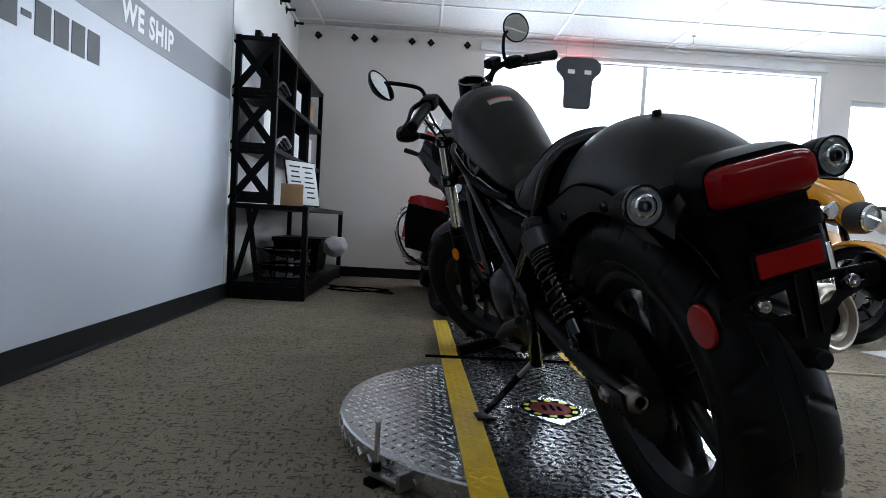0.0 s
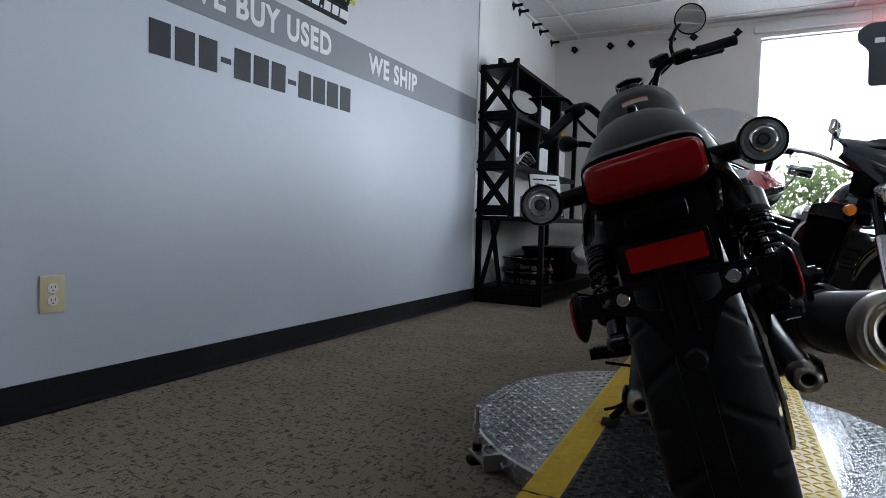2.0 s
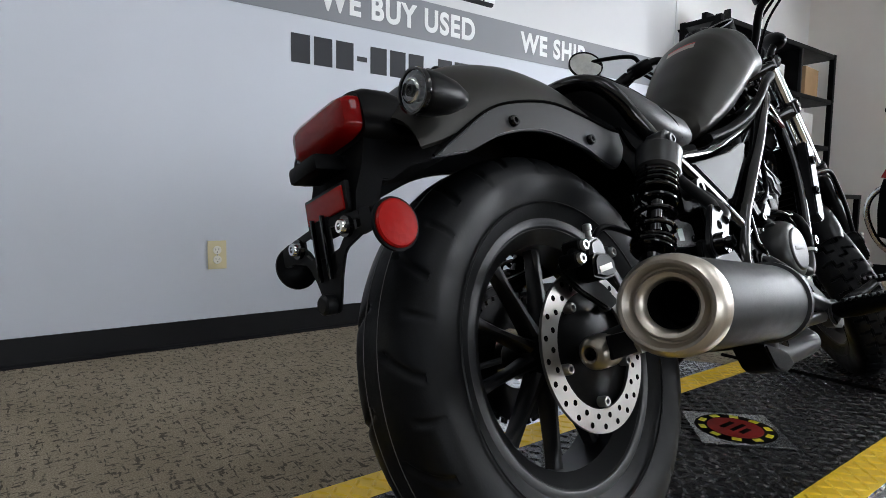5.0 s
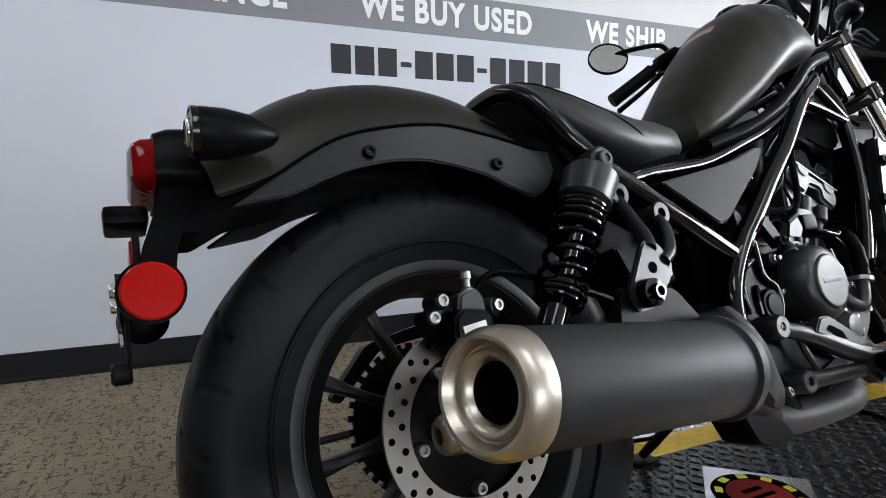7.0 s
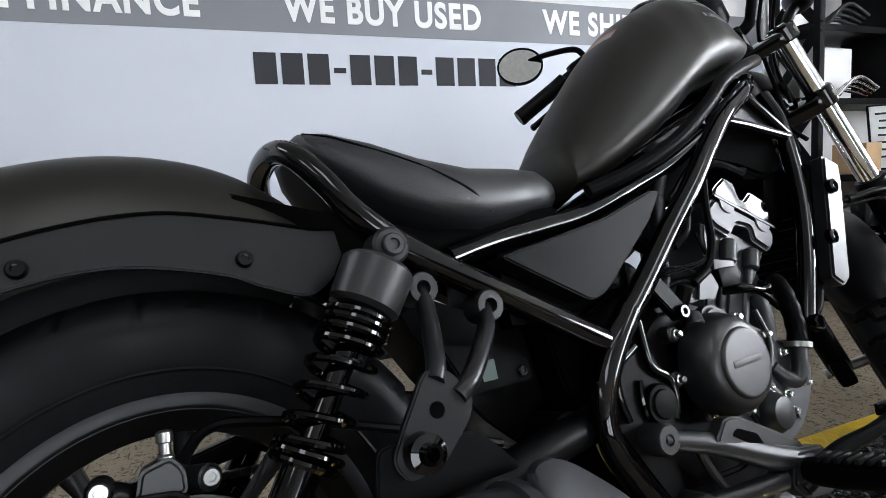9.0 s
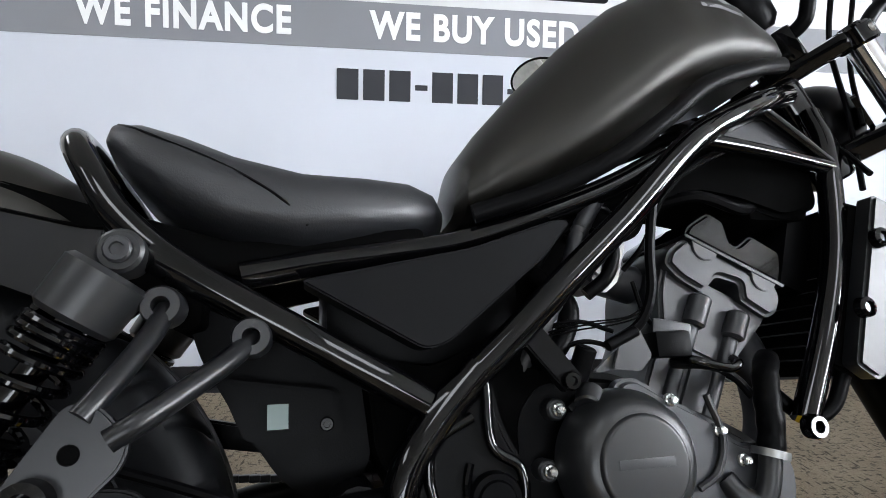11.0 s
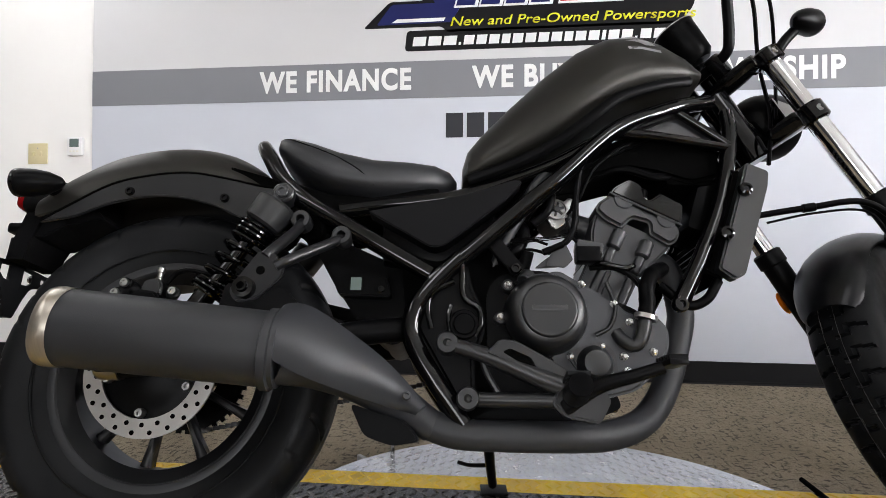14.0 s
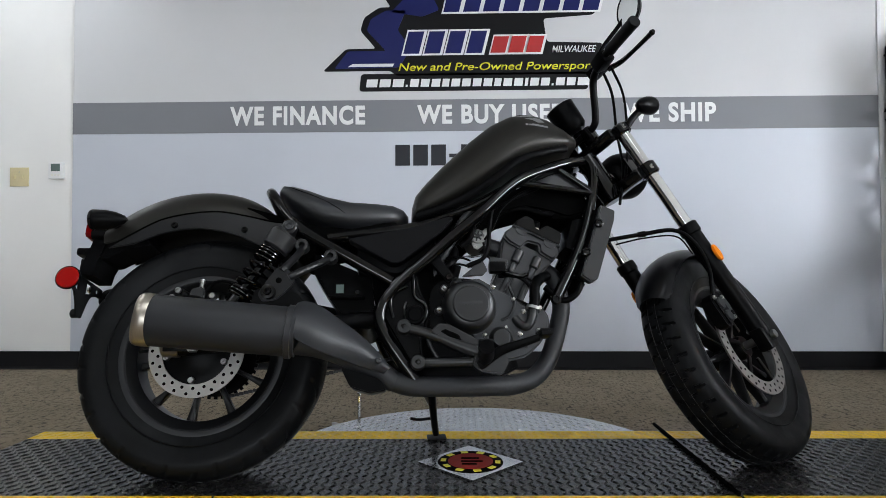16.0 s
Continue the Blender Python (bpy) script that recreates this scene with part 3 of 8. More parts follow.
# the grey sign panel on the west wall
PX = -1.42
PY0, PY1 = -0.74, 4.05
structure("sign_panel_upper", span(-1.43, PX, PY0, PY1, 1.5, ZC - 0.03), "panel_top", "pale grey upper part of the vinyl sign panel", "wall panel")
structure("sign_panel", span(-1.43, PX, PY0, PY1, 0.104, 1.5), "panel", "pale blue-grey vinyl sign panel on the wall", "wall panel")
structure("sign_band", span(PX, PX + 0.003, PY0, PY1, 1.41, 1.60), "band", "dark grey band across the sign panel", "wall band")
structure("panel_trim", span(-1.43, PX + 0.008, PY1, PY1 + 0.022, 0.104, ZC - 0.03, 0.002), "trim_white", "narrow white edge trim of the sign panel", "trim")
structure("baseboard_west", join(span(-1.43, PX + 0.004, -6.0, YB, 0.0, 0.103), prism([(PX + 0.004, 0.0), (PX + 0.03, 0.0), (PX + 0.014, 0.006), (PX + 0.004, 0.013)], 1, -6, YB)), "baseboard", "black vinyl cove baseboard along the wall", "baseboard")
structure("baseboard_north", span(PX + 0.01, 9.2, YB - 0.012, YB, 0.0, 0.103), "baseboard", "black vinyl baseboard below the windows", "baseboard")


def wall_pose(y, z, lift=0.0):
    """Lettering on the west wall: local x runs along +y, local y up, local z out of the wall."""
    return Matrix(((0, 0, 1, PX + lift), (1, 0, 0, y), (0, 1, 0, z), (0, 0, 0, 1)))


for text, y0, y1 in (("WE FINANCE", 0.22, 1.035), ("WE BUY USED", 1.345, 2.235), ("WE SHIP", 2.565, 3.11)):
    w = words("wall_lettering", text, 0.117, y1 - y0, "lettering", bold=0.018, weight=0.02, spacing=1.13)
    w.matrix_world = wall_pose(y0, 1.452, 0.003)
    tagged(w, "bold white vinyl capitals on the dark grey band", "lettering", "lettering on the band")

# the line of figures under the band, kept as plain bars
number = thing("number_line", wall_pose(1.215, 1.205), "row of charcoal bars in place of a number", "lettering")
x = 0.0
for k, ch in enumerate("xxx-xxx-xxxx"):
    wd = 0.052 if ch == "-" else 0.088
    part("bar", span(x, x + wd, 0.048 if ch == "-" else 0, 0.07 if ch == "-" else 0.125, 0, 0.002), "number", number, smooth=False)
    x += wd + 0.019


def flat(name, pts, z0, z1, material, parent, r=0.0):
    return part(name, prism(rounded(pts, r) if r else pts, 2, z0, z1), material, parent, smooth=False)


def shear_box(x0, x1, y0, y1, k=0.25):
    return [(x0, y0), (x1, y0), (x1 + k * (y1 - y0), y1), (x0 + k * (y1 - y0), y1)]


# dealer emblem: plain shapes in its colours
logo = thing("wall_emblem", wall_pose(0.76, 1.66), "dealer emblem of blue, red and black shapes on the sign panel", "emblem")
flat("backing", [(0.02, 0.115), (0.16, 0.25), (0.34, 0.25), (0.245, 0.36), (0.27, 0.44), (0.36, 0.5), (0.43, 0.5), (0.36, 0.6), (0.4, 0.68), (0.52, 0.74), (1.78, 0.74), (1.64, 0.44), (1.34, 0.42), (1.36, 0.28), (1.69, 0.27), (1.66, 0.165), (1.6, 0.085), (0.46, 0.085), (0.43, 0.115)], 0, 0.002, "logo_black", logo, 0.02)
flat("blue_stroke", [(0.09, 0.13), (0.17, 0.235), (0.40, 0.235), (0.285, 0.36), (0.31, 0.43), (0.40, 0.48), (0.52, 0.48), (0.47, 0.36), (0.55, 0.25), (0.48, 0.135)], 0.002, 0.004, "logo_blue", logo, 0.015)
flat("white_stroke", [(0.17, 0.14), (0.2, 0.158), (0.45, 0.158), (0.44, 0.14)], 0.004, 0.005, "lettering", logo)
flat("blue_stroke", [(0.43, 0.47), (0.52, 0.56), (0.43, 0.6), (0.46, 0.68), (0.56, 0.72), (1.72, 0.72), (1.70, 0.675), (0.70, 0.67), (0.66, 0.6), (0.72, 0.48), (0.62, 0.44)], 0.002, 0.004, "logo_blue", logo, 0.015)
flat("white_stroke", [(0.48, 0.655), (0.56, 0.69), (1.71, 0.69), (1.70, 0.68), (0.66, 0.672)], 0.004, 0.005, "lettering", logo)
for i in range(8):
    a = 0.74 + i * 0.118
    flat("outline", shear_box(a - 0.008, a + 0.112, 0.455, 0.645), 0.002, 0.0035, "lettering", logo)
    flat("block", shear_box(a + 0.004, a + 0.098, 0.466, 0.634), 0.0035, 0.005, "logo_blue", logo)
for i in range(4):
    a = 0.50 + i * 0.125
    flat("outline", shear_box(a - 0.008, a + 0.112, 0.205, 0.36), 0.004, 0.0055, "lettering", logo)
    flat("block", shear_box(a + 0.004, a + 0.098, 0.216, 0.349), 0.0055, 0.007, "logo_blue", logo)
for i in range(3):
    a = 1.02 + i * 0.105
    flat("outline", shear_box(a - 0.006, a + 0.104, 0.205, 0.325), 0.004, 0.0055, "lettering", logo)
    flat("block", shear_box(a + 0.004, a + 0.092, 0.216, 0.314), 0.0055, 0.007, "logo_red", logo)
town = words("town", "MILWAUKEE", 0.04, 0.262, "lettering", logo, bold=0.012, shear=0.25)
town.location = (1.39, 0.215, 0.002)
tagline = words("tagline", "New and Pre-Owned Powersports", 0.062, 1.2, "logo_yellow", logo, bold=0.008, shear=0.2)
tagline.location = (0.475, 0.098, 0.003)
address = thing("web_line", wall_pose(1.0, 1.652), "black strip with white bars under the emblem", "lettering")
flat("strip", shear_box(0, 1.36, 0, 0.105, 0.1), 0, 0.002, "logo_black", address, 0.02)
x = 0.04
for wd in (0.07, 0.07, 0.07, 0.016, 0.055, 0.055, 0.055, 0.045, 0.055, 0.055, 0.055, 0.055, 0.045, 0.055, 0.055, 0.022, 0.055, 0.055, 0.016, 0.055, 0.055, 0.075):
    flat("bar", shear_box(x, x + wd - 0.004, 0.025, 0.072 if wd > 0.02 else 0.038, 0.15), 0.002, 0.0035, "lettering", address)
    x += wd + 0.009

# switch plate, thermostat, outlet
def outlet_plate(name, y, z, w, h, sockets, material, label):
    t = thing(name, wall_pose(y, z, -0.009 if y < PY0 else 0.0), label, "outlet" if sockets else "switch")
    part("plate", cube((0, 0, 0.003), (w, h, 0.006), 0.0025), material, t)
    if sockets:
        for s in (-1, 1):
            sock = part("socket", revolve([(0, 0.0085), (0.0165, 0.0085), (0.0175, 0.006), (0.0175, 0.004)], (0, s * 0.02, 0), (0, s * 0.02, 1), 20), "ivory", t)
            for q in (-0.006, 0.006):
                part("slot", cube((q, s * 0.02 + 0.003, 0.0087), (0.002, 0.008, 0.001)), "hole", sock, smooth=False)
            part("slot", rod((0, s * 0.02 - 0.008, 0.008), (0, s * 0.02 - 0.008, 0.0092), 0.0025, seg=8), "hole", sock)
    else:
        for s in (-1, 1):
            part("toggle", cube((s * 0.023, 0, 0.011), (0.01, 0.024, 0.014), 0.003), material, t)
    part("screw", rod((0, 0 if sockets else 0.03, 0.005), (0, 0 if sockets else 0.03, 0.0072), 0.0035, seg=10), "zinc", t)
    return t


outlet_plate("wall_outlet", 0.886, 0.369, 0.075, 0.118, True, "plate_beige", "beige double power outlet on the grey panel")
outlet_plate("light_switch", -1.07, 1.155, 0.116, 0.115, False, "plate_beige", "beige double toggle light switch on the white wall")
th = thing("thermostat", wall_pose(-0.835, 1.19, -0.009), "small white wall thermostat with a grey display", "thermostat")
part("body", cube((0, 0, 0.012), (0.09, 0.1, 0.024), 0.006), "trim_white", th)
part("display", cube((0, 0.018, 0.0245), (0.055, 0.045, 0.002), 0.0008), "screen", th)
for i in (-1, 0, 1):
    part("button", cube((i * 0.02, -0.028, 0.0245), (0.012, 0.008, 0.003), 0.001), "ivory", th)

# diamond-shaped display pegs under the ceiling
def peg(m):
    t = thing("wall_peg", m, "black diamond-shaped peg on the wall below the ceiling", "peg", "display pegs")
    part("plate", cube((0, 0, 0.004), (0.06, 0.06, 0.008), 0.002, pose(0, 0, 0, 0, 0, 45) @ Matrix.Diagonal((1, 1, 1, 1))), "shelf", t)
    part("pin", rod((0, 0, 0.006), (0, 0, 0.09), 0.011, 0.014, 12, 0.003), "shelf", t)
    return t


for px in (-1.22, -0.84, -0.63, -0.23, -0.03, 0.36):
    peg(Matrix(((1, 0, 0, px), (0, 0, -1, YB), (0, 1, 0, 2.535), (0, 0, 0, 1))))
for py in (4.81, 4.97, 5.36, 5.58, 5.96):
    peg(Matrix(((0, 0, 1, -1.43), (1, 0, 0, py), (0, 1, 0, 2.585), (0, 0, 0, 1))))

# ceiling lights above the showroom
# column -1 is one unseen panel, added to brighten the white west wall
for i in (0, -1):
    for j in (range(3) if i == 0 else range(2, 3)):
        t = thing("ceiling_light", pose(1.89 + 2.44 * i, 2.615 - 1.83 * j, ZC), "recessed fluorescent ceiling light panel, added out of view", "ceiling light", "ceiling lights")
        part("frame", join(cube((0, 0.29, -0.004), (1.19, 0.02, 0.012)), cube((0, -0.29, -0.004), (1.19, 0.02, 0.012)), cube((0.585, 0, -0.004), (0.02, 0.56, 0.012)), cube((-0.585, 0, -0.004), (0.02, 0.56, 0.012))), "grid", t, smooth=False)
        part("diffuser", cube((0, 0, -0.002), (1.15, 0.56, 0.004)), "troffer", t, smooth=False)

# hook on the ceiling by the window
t = thing("ceiling_hook", pose(2.6, 5.7, ZC), "thin metal hook hanging from the ceiling", "hook")
part("wire", tube([(0, 0, 0), (0, 0, -0.07), (-0.05, 0, -0.1), (-0.15, 0, -0.11), (-0.2, 0, -0.08)], 0.006, 8), "alu", t)
part("mount", rod((0, 0, -0.012), (0, 0, 0), 0.02, seg=12), "alu", t)

# ---- outside the windows ----
structure("ground", span(-200, 200, 6.45, 400, -0.4, -0.25), "asphalt", "pale asphalt lot outside the windows", "ground")
# emissive wall added beyond the street in place of the bright sky
backdrop = structure("backdrop", join(span(-60, 60, 60, 60.2, -0.3, 40)), "daylight", "glowing wall standing in for overexposed bright daylight behind the street", "backdrop")

def bolt(p, d, r=0.008, h=0.006, parent=None, material="zinc", m=None, name="bolt"):
    p, d = Vector(p), Vector(d).normalized()
    b = revolve([(0, h * 0.55), (r * 0.45, h * 0.55), (r * 0.5, h), (r * 0.85, h), (r, h * 0.7), (r, 0)], p, p + d, 12)
    return part(name, b, material, parent, m=m)


# ---- turntable stand ----
ZP = 0.07
stand = thing("turntable_stand", pose(0.367, 1.64, 0), "round diamond-plate steel turntable on the carpet", "turntable")
part("disc", revolve([(0, 0.008), (0.585, 0.008), (0.60, 0.015), (0.605, 0.022), (0.605, 0.062), (0.600, 0.066), (0, 0.066)], (0, 0, 0), (0, 0, 1), 96), "steel_plate", stand)
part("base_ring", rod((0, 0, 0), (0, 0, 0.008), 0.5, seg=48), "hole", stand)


def treads(spots, size, height, lift):
    """Raised lozenges of a checker plate, turned by turns: (x, y, angle)."""
    L, W = size
    v, f = [], []
    for px, py, a in spots:
        c, s = math.cos(a), math.sin(a)
        k = len(v)
        for q, r, h in ((-L, 0, 0), (-L * 0.4, -W, 0), (L * 0.4, -W, 0), (L, 0, 0), (L * 0.4, W, 0), (-L * 0.4, W, 0), (-L * 0.45, 0, height), (L * 0.45, 0, height)):
            v.append((px + q * c - r * s, py + q * s + r * c, lift + h))
        f += [(k, k + 1, k + 6), (k + 1, k + 2, k + 7, k + 6), (k + 2, k + 3, k + 7), (k + 3, k + 4, k + 7), (k + 4, k + 5, k + 6, k + 7), (k + 5, k, k + 6)]
    me = bpy.data.meshes.new("tread")
    me.from_pydata(v, [], f)
    bm = bmesh.new()
    bm.from_mesh(me)
    bpy.data.meshes.remove(me)
    return bm


spots = []
for i in range(-26, 27):
    for j in range(-26, 27):
        px, py = i * 0.024, j * 0.024
        if math.hypot(px, py) < 0.585 and abs(px - 0.033) > 0.315:
            spots.append((px, py, radians(45 if (i + j) % 2 else -45)))
tagged(part("tread", treads(spots, (0.0145, 0.0042), 0.0022, 0.0655), "steel_plate", stand, smooth=False), kind="stuff")
rim = []
for i in range(140):
    a = 2 * math.pi * i / 140
    rim.append(cube((0.606, 0, 0.042 + (0.008 if i % 2 else -0.008)), (0.003, 0.022, 0.006), 0.0012, pose(0, 0, 0, 45 if i % 2 else -45)))
    rim[-1].transform(pose(0, 0, 0, 0, 0, math.degrees(a)))
tagged(part("rim_tread", join(*rim), "steel_plate", stand, smooth=False), kind="stuff")

# lock pin beside the disc
lock = thing("turntable_lock", pose(-0.1, 1.222, 0, 0, 0, -43), "bright steel locking pin with bracket beside the turntable", "lock")
part("pin", rod((0, 0, 0.015), (0, 0, 0.15), 0.0065, seg=14, bevel=0.002), "chrome", lock)
part("pin_cap", revolve([(0, 0.006), (0.007, 0.004), (0.0085, 0.0), (0.007, -0.006), (0.0065, -0.008)], (0, 0, 0.15), (0, 0, 1.15), 16), "chrome", lock)
part("bracket", join(cube((0.04, 0, 0.03), (0.12, 0.036, 0.01), 0.003), cube((0.096, 0, 0.04), (0.012, 0.05, 0.042), 0.003)), "zinc", lock)
part("collar", rod((0, 0, 0.02), (0, 0, 0.055), 0.0125, seg=18, bevel=0.002), "shelf", lock)
part("foot", cube((0, 0, 0.009), (0.034, 0.05, 0.018), 0.004), "shelf", lock)
for x in (0.04, 0.07):
    bolt((x, 0, 0.035), (0, 0, 1), 0.007, 0.005, lock)

# ---- drive-over plate ----
RAMP = pose(0.40, 1.62, 0, 0, 0, 0.9)
ramp_thing = thing("drive_over_plate", RAMP, "black diamond-plate runway with yellow painted edges across the turntable", "ramp")
SECT = [(-1.40, -0.628), (-0.622, 0.622), (0.628, 1.55)]
for a, b in SECT:
    part("plate", span(-0.305, 0.305, a, b, 0.066, ZP, 0.0015), "black_plate", ramp_thing, smooth=False)
    for s in (-1, 1):
        part("yellow_edge", span(min(s * 0.225, s * 0.305), max(s * 0.225, s * 0.305), a + 0.001, b - 0.001, ZP, ZP + 0.0006), "yellow", ramp_thing, smooth=False)
for a, b in (SECT[0], SECT[2]):
    part("support", span(-0.29, 0.29, a + 0.02, b - 0.02, 0.0, 0.0655), "shelf", ramp_thing, smooth=False)
for y in (-0.625, 0.625):
    part("hinge", rod((-0.3, y, ZP - 0.004), (0.3, y, ZP - 0.004), 0.005, seg=8), "black_plate", ramp_thing)
near = []
for i in range(-9, 10):
    for j in range(-59, 65):
        px, py = i * 0.0235, j * 0.0235
        near.append((px, py, radians(38 if (i + j) % 2 else -38)))
tagged(part("tread", treads(near, (0.0155, 0.0045), 0.003, ZP - 0.0003), "black_plate", ramp_thing, smooth=False), kind="stuff")
edge = []
for s in (-1, 1):
    for i in range(-1, 2):
        for j in range(-59, 65):
            edge.append((s * 0.265 + i * 0.0235, j * 0.0235, radians(38 if (i + j) % 2 else -38)))
tagged(part("yellow_tread", treads(edge, (0.0155, 0.0045), 0.0026, ZP + 0.0004), "yellow", ramp_thing, smooth=False), kind="stuff")

# diamond badge in the middle of the plate
badge = thing("plate_badge", RAMP @ pose(0.0, -0.005, ZP + 0.003), "steel diamond badge with a red and yellow printed roundel", "badge")
part("backing", prism([(-0.14, 0), (0, -0.145), (0.14, 0), (0, 0.145)], 2, 0, 0.002), "steel_plate", badge, smooth=False)
part("ring", revolve([(0, 0.003), (0.088, 0.003), (0.09, 0.002), (0.09, 0.0)], (0, 0, 0), (0, 0, 1), 40), "hole", badge)
part("roundel", revolve([(0, 0.0042), (0.062, 0.0042), (0.062, 0.002)], (0, 0, 0), (0, 0, 1), 40), "badge_red", badge)
for k in range(10):
    a = 2 * math.pi * k / 10 + 0.2
    part("bar", cube((0.075 * math.cos(a), 0.075 * math.sin(a), 0.0035), (0.014, 0.02, 0.002), 0, pose(0, 0, 0, 0, 0, math.degrees(a))), "logo_yellow", badge, smooth=False)
for px, py, w, h in ((-0.02, 0.0, 0.012, 0.05), (0.005, 0.004, 0.01, 0.06), (0.026, -0.004, 0.012, 0.04)):
    part("motif", cube((px, py, 0.0046), (w, h, 0.001)), "hole", badge, smooth=False)
strap = thing("tie_strap", pose(0, 0, ZP), "black rubber strap lying across the runway", "strap")
part("strap", tube([(0.02, 2.245, 0.005), (0.2, 2.243, 0.006), (0.4, 2.242, 0.006), (0.62, 2.24, 0.006)], 0.006, 8), "hole", strap)

# ---- the cruiser motorcycle on the stand ----
from mathutils.bvhtree import BVHTree
# local axes: x to its right, y forward, z up, from the rear axle; it leans on its side stand
BIKE = pose(0.466, 0.917, 0.377, 0, 0, 6.5) @ pose(0, 0, 0, 0, -17.4, 0)
bike = thing("cruiser_motorcycle", BIKE, "matte dark grey cruiser motorcycle leaning on its side stand", "motorcycle")


def mirrored(bm):
    other = bm.copy()
    bmesh.ops.scale(other, vec=(-1, 1, 1), verts=other.verts)
    bmesh.ops.reverse_faces(other, faces=other.faces)
    return other


def both(name, bm, material, parent, label="", m=None):
    """The same part on the right and on the left side."""
    other = mirrored(bm)
    return part(name, bm, material, parent, label, m=m), part(name, other, material, parent, label, m=m)


def tyre_mesh(R, half, bead, groove, depth, seg=720, rows=60):
    """A tyre whose tread grooves are sunk into the surface; groove(t, s) gives their depth from 0 to 1."""
    prof = []
    for i in range(rows + 1):
        s = -1 + 2 * i / rows
        a = s * radians(128)
        x = half * math.copysign(abs(math.sin(min(abs(a), radians(90)))) ** 0.9, a)
        if abs(a) <= radians(90):
            r = R - (R - bead) * 0.40 * (1 - math.cos(a)) ** 1.25
        else:
            k = (abs(a) - radians(90)) / radians(38)
            r = R - (R - bead) * (0.40 + 0.60 * k)
            x *= 1 - 0.28 * k ** 1.5
        prof.append((s, x, r))
    bm = bmesh.new()
    rings = []
    for j in range(seg):
        t = j / seg
        c, q = math.cos(2 * math.pi * t), math.sin(2 * math.pi * t)
        ring = []
        for s, x, r in prof:
            rr = r - depth * groove(t, x) if abs(s) < 0.66 else r
            ring.append(bm.verts.new((x, rr * c, rr * q)))
        rings.append(ring)
    for j in range(seg):
        a, b = rings[j], rings[(j + 1) % seg]
        for i in range(rows):
            bm.faces.new((a[i], a[i + 1], b[i + 1], b[i]))
    return bm


def slit(dt, dx, t0, x0, slope, length, width):
    """1 inside a slanted slit, else 0."""
    x = dx - x0
    if not 0 <= x <= length:
        return 0.0
    return max(0.0, min(1.0, 1.6 - 1.6 * abs(dt - t0 - slope * x) / (width * 1.25)))


def rear_groove(t, x):
    n = 15
    f = (t * n) % 1.0
    g = max(slit(f, x, 0.12, 0.018, 5.0, 0.05, 0.05), slit(f - 1, x, 0.12 - 1, 0.018, 5.0, 0.05, 0.05))
    f2 = (t * n + 0.5) % 1.0
    g = max(g, slit(f2, -x, 0.12, 0.018, 5.0, 0.05, 0.05))
    g = max(g, slit((t * n + 0.45) % 1.0, x, 0.2, 0.052, 2.0, 0.022, 0.04), slit((t * n + 0.95) % 1.0, -x, 0.2, 0.052, 2.0, 0.022, 0.04))
    if abs(x - 0.004) < 0.0022:
        g = max(g, 0.6)
    return g


def front_groove(t, x):
    """Hooked slits on both shoulders and a broken zigzag near the middle."""
    f = (t * 44 + (0.5 if x < 0 else 0)) % 1.0
    a = abs(x)
    if 0.017 < a < 0.049 and abs(f - 0.22 - (a - 0.017) * 4) < 0.075:
        return 1.0
    if 0.017 < a < 0.0215 and 0.2 < f < 0.66:
        return 1.0
    if 0.002 < a < 0.019 and abs(f - 0.64) < 0.07:
        return 0.9
    return 0.0


def rim_mesh(bead, half):
    p = [(bead + 0.012, -half), (bead + 0.012, -half + 0.006), (bead - 0.004, -half + 0.012), (bead - 0.016, -half + 0.022), (bead - 0.02, 0), (bead - 0.016, half - 0.022), (bead - 0.004, half - 0.012), (bead + 0.012, half - 0.006), (bead + 0.012, half),
         (bead - 0.012, half), (bead - 0.034, half - 0.018), (bead - 0.036, 0), (bead - 0.034, -half + 0.018), (bead - 0.012, -half)]
    return revolve(p, (0, 0, 0), (1, 0, 0), 96, closed=True)


def spoke_mesh(a, r0, r1, half):
    d = Vector((0, math.cos(a), math.sin(a)))
    n = Vector((0, -math.sin(a), math.cos(a)))
    secs = []
    for k in range(7):
        t = k / 6
        w = 0.0105 - 0.005 * math.sin(t * math.pi) + 0.001 * t
        h = half * (1 - 0.35 * t)
        c = d * (r0 + (r1 - r0) * t)
        secs.append([c + n * (w * x) + Vector((h * y, 0, 0)) for x, y in ((-1, -0.7), (-0.5, -1), (0.5, -1), (1, -0.7), (1, 0.7), (0.5, 1), (-0.5, 1), (-1, 0.7))])
    return loft(secs)


def vented_disc(u, r0, r1, parent, m=None, holes=22):
    d = part("brake_disc", revolve([(r0, -0.0025), (r1, -0.0025), (r1, 0.0025), (r0, 0.0025)], (u, 0, 0), (u + 1, 0, 0), 72, closed=True), "disc", parent, "drilled steel brake disc", m=m)
    for k in range(holes):
        for q, r in ((0.0, r0 + (r1 - r0) * 0.72), (0.5, r0 + (r1 - r0) * 0.30)):
            a = 2 * math.pi * (k + q) / holes
            part("vent_hole", rod((u - 0.0029, r * math.cos(a), r * math.sin(a)), (u + 0.0029, r * math.cos(a), r * math.sin(a)), 0.0042, seg=10), "hole", d, m=m)
    return d


